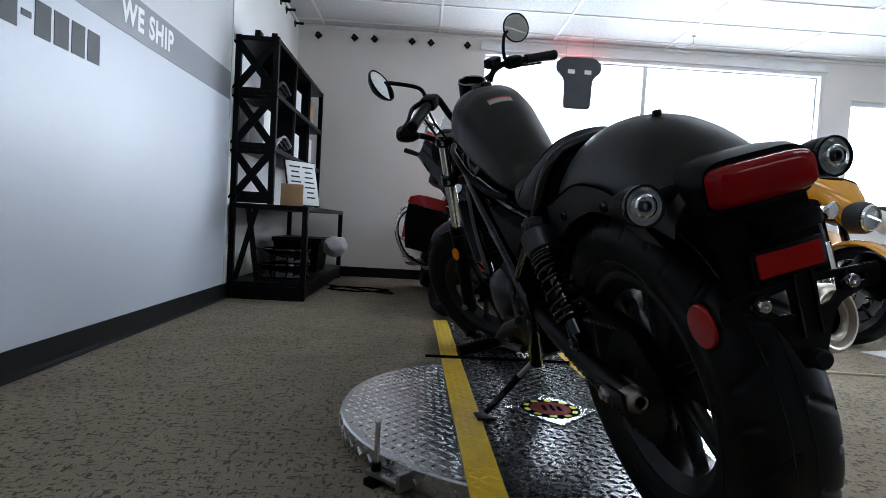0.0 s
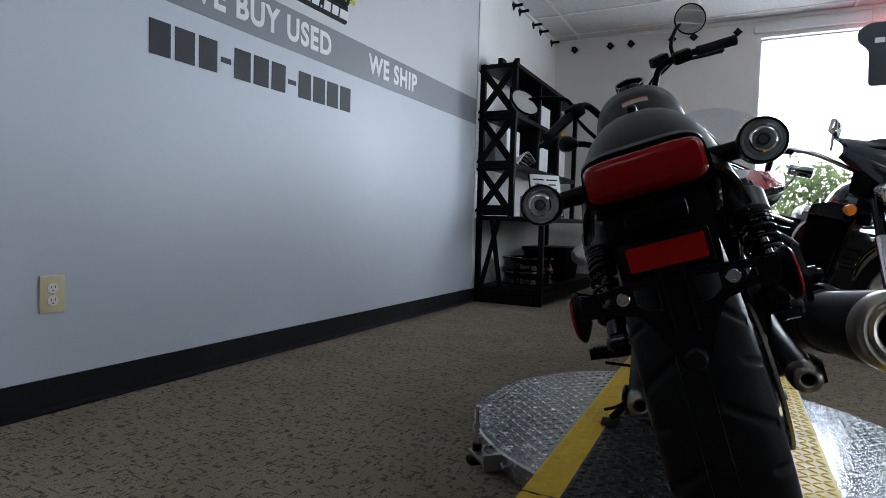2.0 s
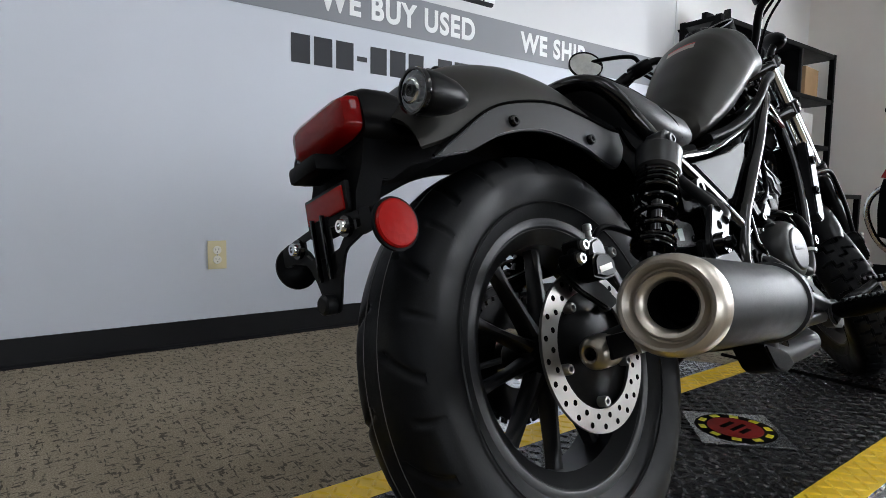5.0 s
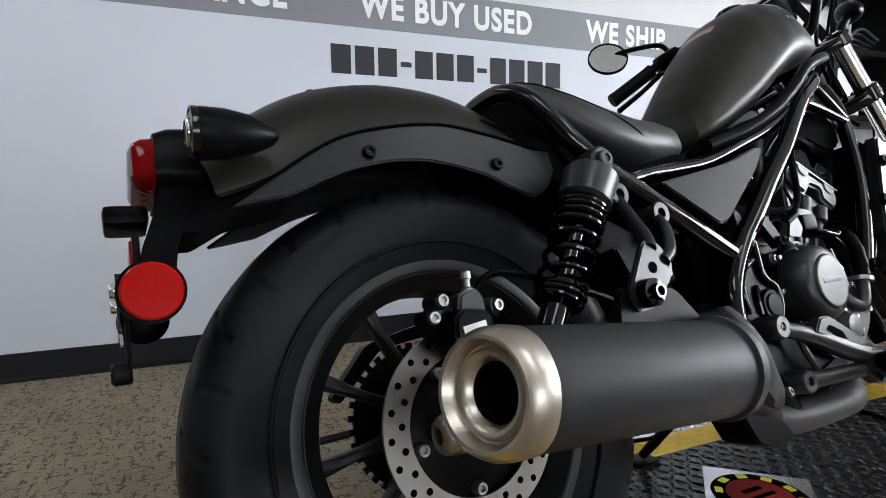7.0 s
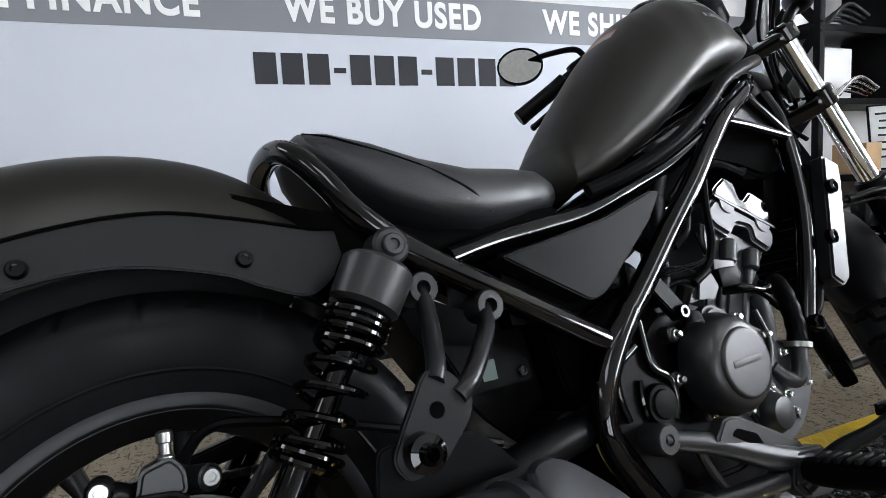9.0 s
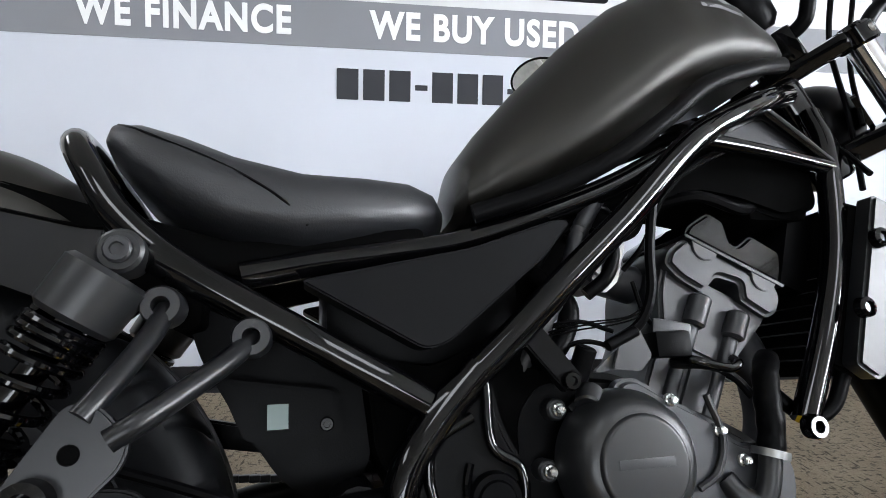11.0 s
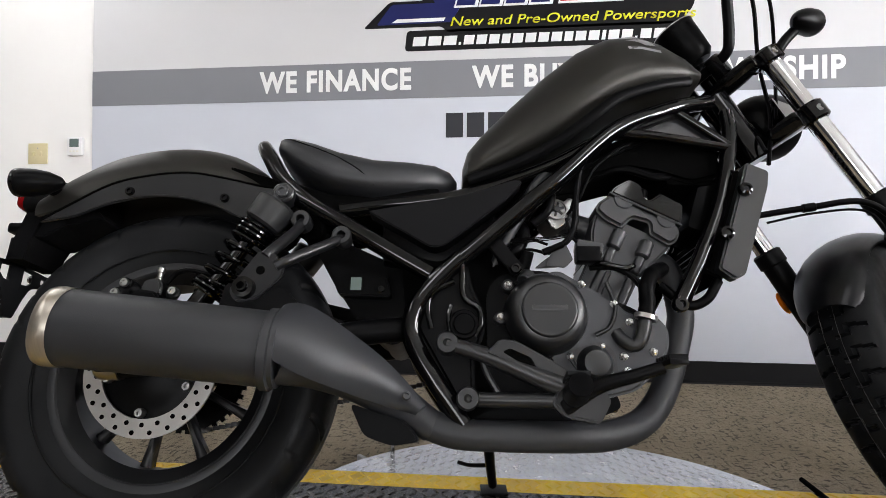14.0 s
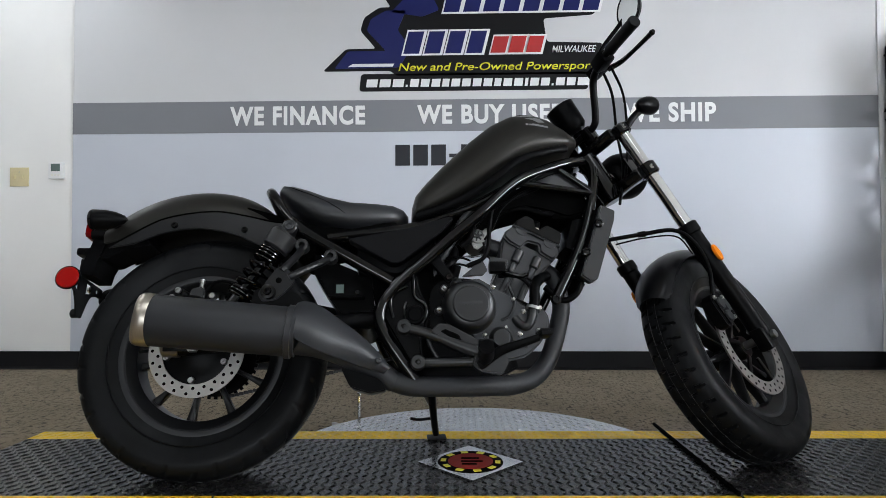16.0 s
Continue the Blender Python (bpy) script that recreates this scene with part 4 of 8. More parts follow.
def wheel(name, R, half, bead, groove, rim_half, spokes, phase, parent, m=None, depth=0.0075):
    w = part(name, revolve([(0, -0.062), (0.03, -0.062), (0.034, -0.055), (0.036, -0.02), (0.045, 0), (0.036, 0.02), (0.034, 0.055), (0.03, 0.062), (0, 0.062)], (0, 0, 0), (1, 0, 0), 32), "matte_black", parent, "black cast wheel", m=m)
    part("tyre", tyre_mesh(R, half, bead, groove, depth), "tyre", w, "black rubber tyre with cut tread", m=m)
    part("rim", rim_mesh(bead, rim_half), "wheel_paint", w, m=m)
    for s in (-1, 1):
        part("rim_lip", revolve([(bead + 0.012, s * rim_half), (bead + 0.0095, s * (rim_half + 0.0028)), (bead + 0.008, s * (rim_half + 0.0034)), (bead - 0.007, s * (rim_half + 0.003)), (bead - 0.0095, s * (rim_half + 0.0022)), (bead - 0.0125, s * (rim_half - 0.002))], (0, 0, 0), (1, 0, 0), 96), "rim_lip", w, m=m)
    for x in (-0.3 * half, 0.12 * half):
        a = math.asin(abs(x / half) ** (1 / 0.9))
        r = R - (R - bead) * 0.40 * (1 - math.cos(a)) ** 1.25
        part("mould_line", revolve([(r - 0.001, x - 0.0005), (r + 0.0009, x), (r - 0.001, x + 0.0005)], (0, 0, 0), (1, 0, 0), 180), "mould_line", w, m=m)
    for s in (-1, 1):
        k = R - bead
        part("bead_line", revolve([(bead + 0.22 * k, s * half * 0.915), (bead + 0.24 * k, s * half * 0.945), (bead + 0.26 * k, s * half * 0.93)], (0, 0, 0), (1, 0, 0), 96), "tyre", w, m=m)
    for k in range(spokes):
        part("spoke", spoke_mesh(phase + 2 * math.pi * k / spokes, 0.04, bead - 0.028, 0.019), "wheel_paint", w, m=m)
    return w


RW = Matrix.Translation((-0.019, -0.01, 0))
rear = wheel("rear_wheel", 0.318, 0.074, 0.205, rear_groove, 0.052, 10, radians(-99), bike, m=RW, depth=0.0045)
vented_disc(0.098, 0.085, 0.118, rear, RW)
part("disc_carrier", revolve([(0.02, 0.05), (0.05, 0.07), (0.092, 0.086), (0.092, 0.09), (0.06, 0.094), (0.05, 0.1), (0, 0.1)], (0, 0, 0), (1, 0, 0), 36), "matte_black", rear, m=RW)
for k in range(5):
    a = 2 * math.pi * k / 5 + radians(-95)
    bolt((0.093, 0.075 * math.cos(a), 0.075 * math.sin(a)), (1, 0, 0), 0.008, 0.014, rear, m=RW)
part("valve", rod((0.01, -0.178, 0.01), (0.02, -0.145, 0.012), 0.0045, seg=8), "tyre", rear)
teeth = [cube((-0.088, 0.104 * math.cos(2 * math.pi * k / 36), 0.104 * math.sin(2 * math.pi * k / 36)), (0.006, 0.01, 0.009), 0, pose(0, 0, 0, math.degrees(2 * math.pi * k / 36))) for k in range(36)]
part("sprocket", join(revolve([(0.05, -0.091), (0.102, -0.091), (0.102, -0.085), (0.05, -0.085)], (0, 0, 0), (1, 0, 0), 48, closed=True), *teeth), "matte_black", rear)


def chain_mesh():
    loop = []
    for k in range(40):
        loop.append(Vector((-0.088, 0.02 + 0.49 * k / 40, 0.105 - 0.035 * k / 40)))
    for k in range(40):
        loop.append(Vector((-0.088, 0.51 - 0.49 * k / 40, 0.0 - 0.105 * k / 40)))
    out = []
    for k, p in enumerate(loop):
        out.append(cube(p, (0.013 if k % 2 else 0.017, 0.013, 0.0085), 0.002))
    return join(*out)


tagged(part("chain", chain_mesh(), "engine_grey", bike, "dull steel drive chain"), kind="stuff")
part("chain_guard", prism(rounded([(-0.07, 0.115), (0.2, 0.17), (0.4, 0.125), (0.4, 0.10), (0.2, 0.135), (-0.05, 0.105), (-0.12, 0.04), (-0.13, 0.05)], 0.01), 0, -0.105, -0.075, 0.003), "plastic", bike)

# swing arm
swing = part("swing_arm", join(tube([(0.10, 0.48, 0.072), (0.118, 0.36, 0.06), (0.122, 0.16, 0.022), (0.122, -0.065, 0.0)], 0.022, 16), tube([(-0.10, 0.48, 0.072), (-0.118, 0.36, 0.06), (-0.122, 0.16, 0.022), (-0.122, -0.065, 0.0)], 0.022, 16), rod((-0.11, 0.42, 0.068), (0.11, 0.42, 0.068), 0.026)), "matte_black", bike)
for s in (-1, 1):
    part("end_cap", revolve([(0.0, -0.004), (0.0085, -0.004), (0.0095, 0.013), (0.0125, 0.0145), (0.018, 0.012), (0.022, 0.007), (0.0235, -0.004), (0.0235, -0.03), (0, -0.03)], (s * 0.122, -0.068, 0), (s * 0.122, -1, 0.0), 24), "bronze", swing, "dull bronze hollow swing arm end cap")
    part("axle_nut", revolve([(0, 0.02), (0.009, 0.02), (0.0095, 0.014), (0.016, 0.014), (0.017, 0.0), (0, 0)], (s * 0.14, 0, 0.0), (s * 1.0, 0, 0), 6), "zinc", swing)
    part("adjuster", cube((s * 0.146, -0.035, 0.004), (0.006, 0.07, 0.032), 0.002), "matte_black", swing)

# rear brake caliper
cal = part("rear_caliper", prism(rounded([(-0.046, 0.1), (-0.042, 0.124), (-0.03, 0.134), (0.0, 0.13), (0.01, 0.12), (0.008, 0.098), (-0.02, 0.094)], 0.005), 0, 0.088, 0.135, 0.006, 3), "matte_black", bike, "black two-part rear brake caliper")
part("piston_housing", join(prism(rounded([(-0.032, 0.128), (-0.026, 0.152), (-0.002, 0.158), (0.008, 0.145), (0.008, 0.125)], 0.006), 0, 0.085, 0.125, 0.006, 3), rod((0.09, 0.012, 0.132), (0.118, 0.028, 0.132), 0.012, seg=18, bevel=0.003)), "engine", cal)
part("slide_arm", tube([(0.105, -0.035, 0.13), (0.115, -0.052, 0.138), (0.122, -0.07, 0.126)], [0.012, 0.012, 0.011], 14), "matte_black", cal)
part("carrier", prism(rounded([(-0.078, 0.118), (-0.06, 0.135), (-0.03, 0.11), (0.02, 0.09), (0.05, 0.06), (0.02, 0.05), (-0.04, 0.085)], 0.008), 0, 0.09, 0.102, 0.003), "matte_black", cal)
part("marking", cube((0.1355, -0.0185, 0.1105), (0.001, 0.032, 0.0085), 0.0003, pose(0, 0, 0, 8)), "ivory", cal)
for y, z in ((-0.069, 0.127), (-0.055, 0.145)):
    bolt((0.13, y, z), (1, 0, 0), 0.008, 0.007, cal)
    part("bolt_boss", rod((0.1, y, z), (0.131, y, z), 0.0105, seg=18, bevel=0.002), "matte_black", cal)
bolt((0.118, 0.026, 0.133), (1, 0.1, 0), 0.008, 0.008, cal)
part("bleed_screw", revolve([(0.0075, 0.0), (0.0075, 0.006), (0.005, 0.008), (0.005, 0.017), (0.007, 0.018), (0.007, 0.026), (0.004, 0.028), (0, 0.028)], (0.11, -0.006, 0.152), (0.11, 0.05, 1.152), 16), "zinc", cal)
part("brake_hose", tube([(0.105, 0.006, 0.15), (0.11, 0.03, 0.172), (0.115, 0.075, 0.168), (0.11, 0.2, 0.13), (0.1, 0.33, 0.08)], 0.005, 8), "plastic", bike)

# shock absorbers
def shock(s):
    top, bot = Vector((s * 0.142, 0.217, 0.309)), Vector((s * 0.146, 0.073, 0.083))
    d = (bot - top).normalized()
    body = part("shock_absorber", rod(top + d * 0.07, bot, 0.0125, seg=18), "gloss_black", bike)
    part("lower_body", rod(top + d * 0.205, bot - d * 0.008, 0.0185, seg=20, bevel=0.004), "gloss_black", body)
    part("upper_cap", join(rod(top + d * 0.018, top + d * 0.07, 0.038, 0.036, 28, 0.005), rod(top - Vector((s * 0.018, 0, 0)), top + Vector((s * 0.018, 0, 0)), 0.02, seg=20, bevel=0.003)), "engine", body)
    n1 = d.cross(Vector((1, 0, 0))).normalized()
    n2 = d.cross(n1)
    # a spring that opens towards its foot
    turns = (0.072, 0.079, 0.0865, 0.096, 0.109, 0.131, 0.157, 0.184, 0.205, 0.211)
    pts = []
    for k in range(9 * 16 + 1):
        a, i = 2 * math.pi * k / 16, min(k // 16, 8)
        h = turns[i] + (turns[i + 1] - turns[i]) * (k / 16 - i)
        pts.append(top + d * h + 0.031 * (math.cos(a) * n1 + math.sin(a) * n2))
    part("spring", tube(pts, 0.0042, 8, smooth=False), "gloss_black", body)
    part("spring_seat", rod(top + d * 0.213, top + d * 0.222, 0.033, seg=24, bevel=0.003), "gloss_black", body)
    part("lower_eye", rod(bot - Vector((0.016, 0, 0)), bot + Vector((0.016, 0, 0)), 0.019, seg=20, bevel=0.003), "gloss_black", body)
    bolt(top + Vector((s * 0.019, 0, 0)), (s, 0, 0), 0.012, 0.006, body, "engine_grey")
    bolt(bot + Vector((s * 0.017, 0, 0)), (s, 0, 0), 0.011, 0.006, body, "engine_grey")


shock(1)
shock(-1)

# rear fender: crowned shell with stays
FEND = [((-0.29, 0.352), (-0.277, 0.288)), ((-0.246, 0.396), (-0.235, 0.302)), ((-0.192, 0.432), (-0.171, 0.329)), ((-0.135, 0.455), (-0.115, 0.343)), ((-0.06, 0.468), (-0.045, 0.354)), ((0.01, 0.466), (0.025, 0.352)), ((0.074, 0.45), (0.083, 0.342)), ((0.128, 0.42), (0.135, 0.322)), ((0.176, 0.376), (0.178, 0.296))]


def fender_sections(stations, half, thick, n=17, crown=0.9):
    secs = []
    for (tv, tw), (ev, ew) in stations:
        outer, inner = [], []
        for i in range(n):
            a = radians(-90 + 180 * i / (n - 1))
            q = math.cos(a) ** crown if abs(a) < radians(89.9) else 0.0
            x = math.copysign(abs(math.sin(a)) ** 0.9, a)
            v, w = ev + (tv - ev) * q, ew + (tw - ew) * q
            outer.append((half * x, v, w))
            inner.append(((half - thick) * x, v - (v) * 0.02, w - thick * (0.4 + q)))
        secs.append(outer + inner[::-1])
    return secs


def densify(st, k=4):
    A = smooth_path([(0, *a) for a, b in st], k)
    B = smooth_path([(0, *b) for a, b in st], k)
    return [((a.y, a.z), (b.y, b.z)) for a, b in zip(A, B)]


OFF = Matrix.Translation((-0.012, 0, 0))
fender = part("rear_fender", loft(fender_sections(densify(FEND), 0.1, 0.004)), "matte_tank", bike, "matte dark grey rear fender", m=OFF)
stay_top = smooth_path([(0, -0.262, 0.274), (0, -0.215, 0.305), (0, -0.14, 0.35), (0, -0.065, 0.37), (0, 0.012, 0.376), (0, 0.085, 0.364), (0, 0.15, 0.349), (0, 0.183, 0.345)], 5)
stay_low = smooth_path([(0, 0.187, 0.318), (0, 0.17, 0.292), (0, 0.143, 0.279), (0, 0.1, 0.294), (0, 0.06, 0.312), (0, -0.03, 0.329), (0, -0.12, 0.317), (0, -0.2, 0.285)], 5)
stay = [(p.y, p.z) for p in stay_top + stay_low]
edge_line = [(0.1035, p.y, p.z + 0.0025) for p in stay_top]
both("fender_stay", prism(stay, 0, 0.095, 0.1045, 0.002), "stay", fender, m=OFF)
both("stay_gap", tube(edge_line, 0.0022, 6, smooth=False), "hole", fender, m=OFF)
for s in (-1, 1):
    for v, w in ((-0.099, 0.337), (0.086, 0.324)):
        part("bolt", revolve([(0.0, 0.004), (0.004, 0.004), (0.004, 0.007), (0.007, 0.007), (0.0085, 0.004), (0.009, 0.0), (0.012, -0.001), (0, -0.001)], (s * 0.1045, v, w), (s * 1.1045, v, w), 16), "gloss_black", fender, m=OFF)
part("top_bolt", rod((-0.012, -0.125, 0.454), (-0.012, -0.127, 0.466), 0.008, seg=12, bevel=0.002), "gloss_black", fender)

# tail lamp, turn signals and plate holder
TU = -0.018
tail = part("tail_lamp_housing", loft([oval(v, 0, b, b * 0.92, h0, h1, 4.5, 28, TU) for v, b, h0, h1 in ((-0.20, 0.06, 0.31, 0.36), (-0.235, 0.068, 0.308, 0.378), (-0.28, 0.075, 0.308, 0.386), (-0.315, 0.079, 0.309, 0.383), (-0.33, 0.078, 0.31, 0.377))]), "matte_black", bike)
part("tail_lens", loft([oval(v, 0, b, b, h0, h1, 5.0, 40, TU) for v, b, h0, h1 in ((-0.322, 0.072, 0.315, 0.371), (-0.342, 0.07, 0.317, 0.369), (-0.351, 0.064, 0.321, 0.365), (-0.355, 0.05, 0.328, 0.358))]), "red_lens", tail, "red tail lamp lens")


def bullet_signal(c, back, r, length, parent, lens, m=None):
    """A bullet-shaped lamp: lens centre c, its body running along back."""
    c, back = Vector(c), Vector(back).normalized()
    body = part("turn_signal", revolve([(r * 0.86, 0.02), (r * 0.92, -0.001), (r, 0.002), (r, 0.01), (r * 0.97, length * 0.35), (r * 0.78, length * 0.65), (r * 0.42, length * 0.92), (r * 0.15, length), (0, length)], c, c + back, 28), "matte_black", parent, "black bullet turn signal", m=m)
    part("bezel", revolve([(r * 0.9, -0.003), (r * 1.0, -0.003), (r * 1.02, 0.0), (r * 1.01, 0.004), (r * 0.92, 0.004)], c, c + back, 32, closed=True), "gloss_black", body, m=m)
    part("lens", revolve([(0, -0.007), (r * 0.5, -0.0055), (r * 0.9, -0.001)], c, c + back, 28), lens, body, m=m).visible_shadow = False
    bowl = part("reflector", revolve([(r * 0.9, 0.0005), (r * 0.84, 0.002), (r * 0.8, 0.0045), (r * 0.7, 0.003), (r * 0.66, 0.006), (r * 0.5, 0.009), (r * 0.42, 0.007), (r * 0.38, 0.012), (0, 0.014)], c, c + back, 32), "reflector", body, m=m)
    part("bulb", revolve([(0, 0.0), (r * 0.2, 0.0015), (r * 0.26, 0.005), (r * 0.26, 0.013)], c, c + back, 16), "reflector", bowl, m=m)
    part("lens_ring", revolve([(r * 0.46, -0.0075), (r * 0.52, -0.0068), (r * 0.56, -0.0055), (r * 0.56, -0.003), (r * 0.46, -0.003)], c, c + back, 28, closed=True), "chrome", bowl, m=m)
    part("bulb_ring", revolve([(r * 0.2, -0.0078), (r * 0.26, -0.0075), (r * 0.26, 0.002), (r * 0.2, 0.002)], c, c + back, 20, closed=True), "engine_grey", bowl, m=m)
    return body


for s in (-1, 1):
    sig = bullet_signal((TU + s * 0.136, -0.298, 0.343), (0, 1, 0.0), 0.0272, 0.085, bike, "clear")
    part("stalk", tube([(TU + s * 0.06, -0.255, 0.343), (TU + s * 0.1, -0.255, 0.344), (TU + s * 0.13, -0.255, 0.343)], [0.016, 0.012, 0.012], 12), "matte_black", sig)

holder = part("plate_holder", join(loft([[(TU + x * b, v, w) for x, v, w in ((-1, v0, w0), (1, v0, w0), (1, v0 + 0.035, w0), (-1, v0 + 0.035, w0))] for b, v0, w0 in ((0.062, -0.325, 0.32), (0.062, -0.335, 0.28), (0.058, -0.348, 0.245), (0.056, -0.352, 0.215))]),
              prism(rounded([(-0.31, 0.318), (-0.19, 0.318), (-0.175, 0.302), (-0.25, 0.285), (-0.29, 0.262), (-0.31, 0.262)], 0.006), 0, TU - 0.055, TU + 0.055, 0.004)), "rough_plastic", bike)
part("plate_lamp", cube((TU, -0.36, 0.29), (0.07, 0.045, 0.022), 0.007), "plastic", holder)
part("reflector_frame", cube((TU, -0.353, 0.243), (0.1, 0.008, 0.04), 0.003), "shelf", holder)
part("rear_reflector", cube((TU, -0.3565, 0.243), (0.088, 0.006, 0.03), 0.002), "red_refl", holder, "rectangular red reflector")
def arm_pieces(s):
    return [prism(rounded([(TU + s * 0.018, 0.222), (TU + s * 0.018, 0.212), (TU + s * 0.085, 0.206), (TU + s * 0.085, 0.216)], 0.002), 1, -0.368, -0.364, 0.0008),
            prism([(TU + s * 0.018, 0.17), (TU + s * 0.018, 0.156), (TU + s * 0.05, 0.18), (TU + s * 0.09, 0.19), (TU + s * 0.09, 0.198), (TU + s * 0.045, 0.192)], 1, -0.368, -0.364),
            prism(rounded([(TU + s * 0.046, 0.188), (TU + s * 0.046, 0.216), (TU + s * 0.072, 0.215), (TU + s * 0.072, 0.19)], 0.003), 1, -0.3675, -0.3645),
            prism(rounded([(TU + s * 0.084, 0.186), (TU + s * 0.084, 0.217), (TU + s * 0.108, 0.214), (TU + s * 0.108, 0.188)], 0.005), 1, -0.368, -0.364, 0.001)]


bracket = part("plate_bracket", prism(rounded([(TU - 0.05, 0.186), (TU - 0.02, 0.182), (TU + 0.02, 0.182), (TU + 0.05, 0.186), (TU + 0.03, 0.152), (TU + 0.013, 0.11), (TU - 0.013, 0.11), (TU - 0.03, 0.152)], 0.006), 1, -0.3678, -0.3638, 0.001), "shelf", bike, "thin black steel plate bracket")
part("strap", prism(rounded([(TU - 0.02, 0.226), (TU + 0.02, 0.226), (TU + 0.019, 0.178), (TU - 0.019, 0.178)], 0.004), 1, -0.3692, -0.3652, 0.001), "shelf", bracket)
for s in (-1, 1):
    for bm in arm_pieces(s):
        part("arm", bm, "shelf", bracket)
    part("strap_edge", cube((TU + s * 0.012, -0.3715, 0.19), (0.0035, 0.006, 0.078), 0.001), "gloss_black", bracket)
for s in (-1, 1):
    bolt((TU + s * 0.059, -0.3725, 0.203), (0, -1, 0), 0.0085, 0.008, bracket, "chrome")
    part("washer", rod((TU + s * 0.059, -0.373, 0.203), (TU + s * 0.059, -0.367, 0.203), 0.0125, seg=18), "gloss_black", bracket)
    refl = part("side_reflector", revolve([(0, 0.006), (0.026, 0.005), (0.028, 0.003), (0.028, 0), (0, 0)], (TU + s * 0.118, -0.345, 0.19), (TU + s * 1.118, -0.345, 0.19), 28), "red_refl", bracket, "round red side reflector")
    part("backing", revolve([(0, 0.0), (0.031, 0.0), (0.031, 0.004), (0.024, 0.008), (0.012, 0.014), (0, 0.014)], (TU + s * 0.119, -0.345, 0.19), (TU - s * 1, -0.345, 0.19), 28), "plastic", refl)
part("rubber_stop", rod((TU, -0.384, 0.122), (TU, -0.364, 0.122), 0.0125, seg=18, bevel=0.003), "tyre", bracket)

# seat and grab loop
seat_bm = loft([oval(v, 0, b, t, h0, h1, p, 28) for v, h0, h1, b, t, p in ((0.162, 0.452, 0.472, 0.04, 0.035, 2.2), (0.175, 0.428, 0.481, 0.08, 0.062, 2.4), (0.202, 0.391, 0.479, 0.108, 0.08, 2.6), (0.246, 0.355, 0.462, 0.128, 0.098, 2.8), (0.30, 0.332, 0.438, 0.134, 0.11, 2.8), (0.37, 0.324, 0.421, 0.132, 0.108, 2.8), (0.44, 0.334, 0.42, 0.112, 0.096, 2.8), (0.49, 0.343, 0.419, 0.092, 0.08, 2.6), (0.52, 0.35, 0.41, 0.07, 0.062, 2.4), (0.534, 0.362, 0.395, 0.04, 0.035, 2.2))])
seat_tree = BVHTree.FromBMesh(seat_bm)
seat = part("seat", seat_bm, "seat", bike, "black vinyl solo seat")
seam_pts = []
for v, w in ((0.178, 0.472), (0.2, 0.458), (0.235, 0.438), (0.275, 0.418), (0.315, 0.395), (0.35, 0.37), (0.375, 0.345)):
    hit = seat_tree.ray_cast(Vector((0.5, v, w)), Vector((-1, 0, 0)))
    if hit[0] is not None:
        seam_pts.append(hit[0])
both("seam", tube(seam_pts, 0.0016, 6), "plastic", seat)
part("grab_loop", tube([(0.13, 0.30, 0.275), (0.128, 0.245, 0.312), (0.122, 0.2, 0.355), (0.112, 0.174, 0.396), (0.092, 0.154, 0.43), (0.055, 0.143, 0.449), (0, 0.14, 0.455), (-0.055, 0.143, 0.449), (-0.092, 0.154, 0.43), (-0.112, 0.174, 0.396), (-0.122, 0.2, 0.355), (-0.128, 0.245, 0.312), (-0.13, 0.30, 0.275)], 0.0145, 14), "gloss_black", bike)

# fuel tank
TANK = ((0.546, 0.376, 0.421, 0.06, 0.045), (0.556, 0.37, 0.456, 0.092, 0.062), (0.585, 0.378, 0.494, 0.11, 0.068), (0.64, 0.398, 0.555, 0.126, 0.074), (0.72, 0.437, 0.634, 0.142, 0.085), (0.79, 0.482, 0.692, 0.152, 0.095), (0.85, 0.525, 0.722, 0.155, 0.1), (0.91, 0.553, 0.732, 0.15, 0.097), (0.965, 0.57, 0.716, 0.138, 0.083), (1.015, 0.588, 0.684, 0.118, 0.068), (1.05, 0.61, 0.655, 0.085, 0.05), (1.062, 0.628, 0.64, 0.04, 0.03))
tank_bm = loft([oval(v, 0, b, t, h0, h1, 2.7, 40) for v, h0, h1, b, t in TANK])
bmesh.ops.subdivide_edges(tank_bm, edges=[e for e in tank_bm.edges if abs(e.verts[0].co.y - e.verts[1].co.y) > 0.01], cuts=3, smooth=1.0)
tank_tree = BVHTree.FromBMesh(tank_bm)
tank = part("fuel_tank", tank_bm, "matte_tank", bike, "matte dark grey fuel tank")


def on_tank(bm, d, lift=0.0008):
    """Lays a flat shape on the tank along d."""
    for v in bm.verts:
        hit = tank_tree.ray_cast(v.co - Vector(d) * 0.5, Vector(d))
        if hit[0] is not None:
            v.co = hit[0] - Vector(d) * lift
    return bm


def sheet(pts, n=4):
    bm = bmesh.new()
    bm.faces.new([bm.verts.new(p) for p in pts])
    bmesh.ops.triangulate(bm, faces=bm.faces)
    bmesh.ops.subdivide_edges(bm, edges=bm.edges[:], cuts=n, use_grid_fill=True)
    return bm


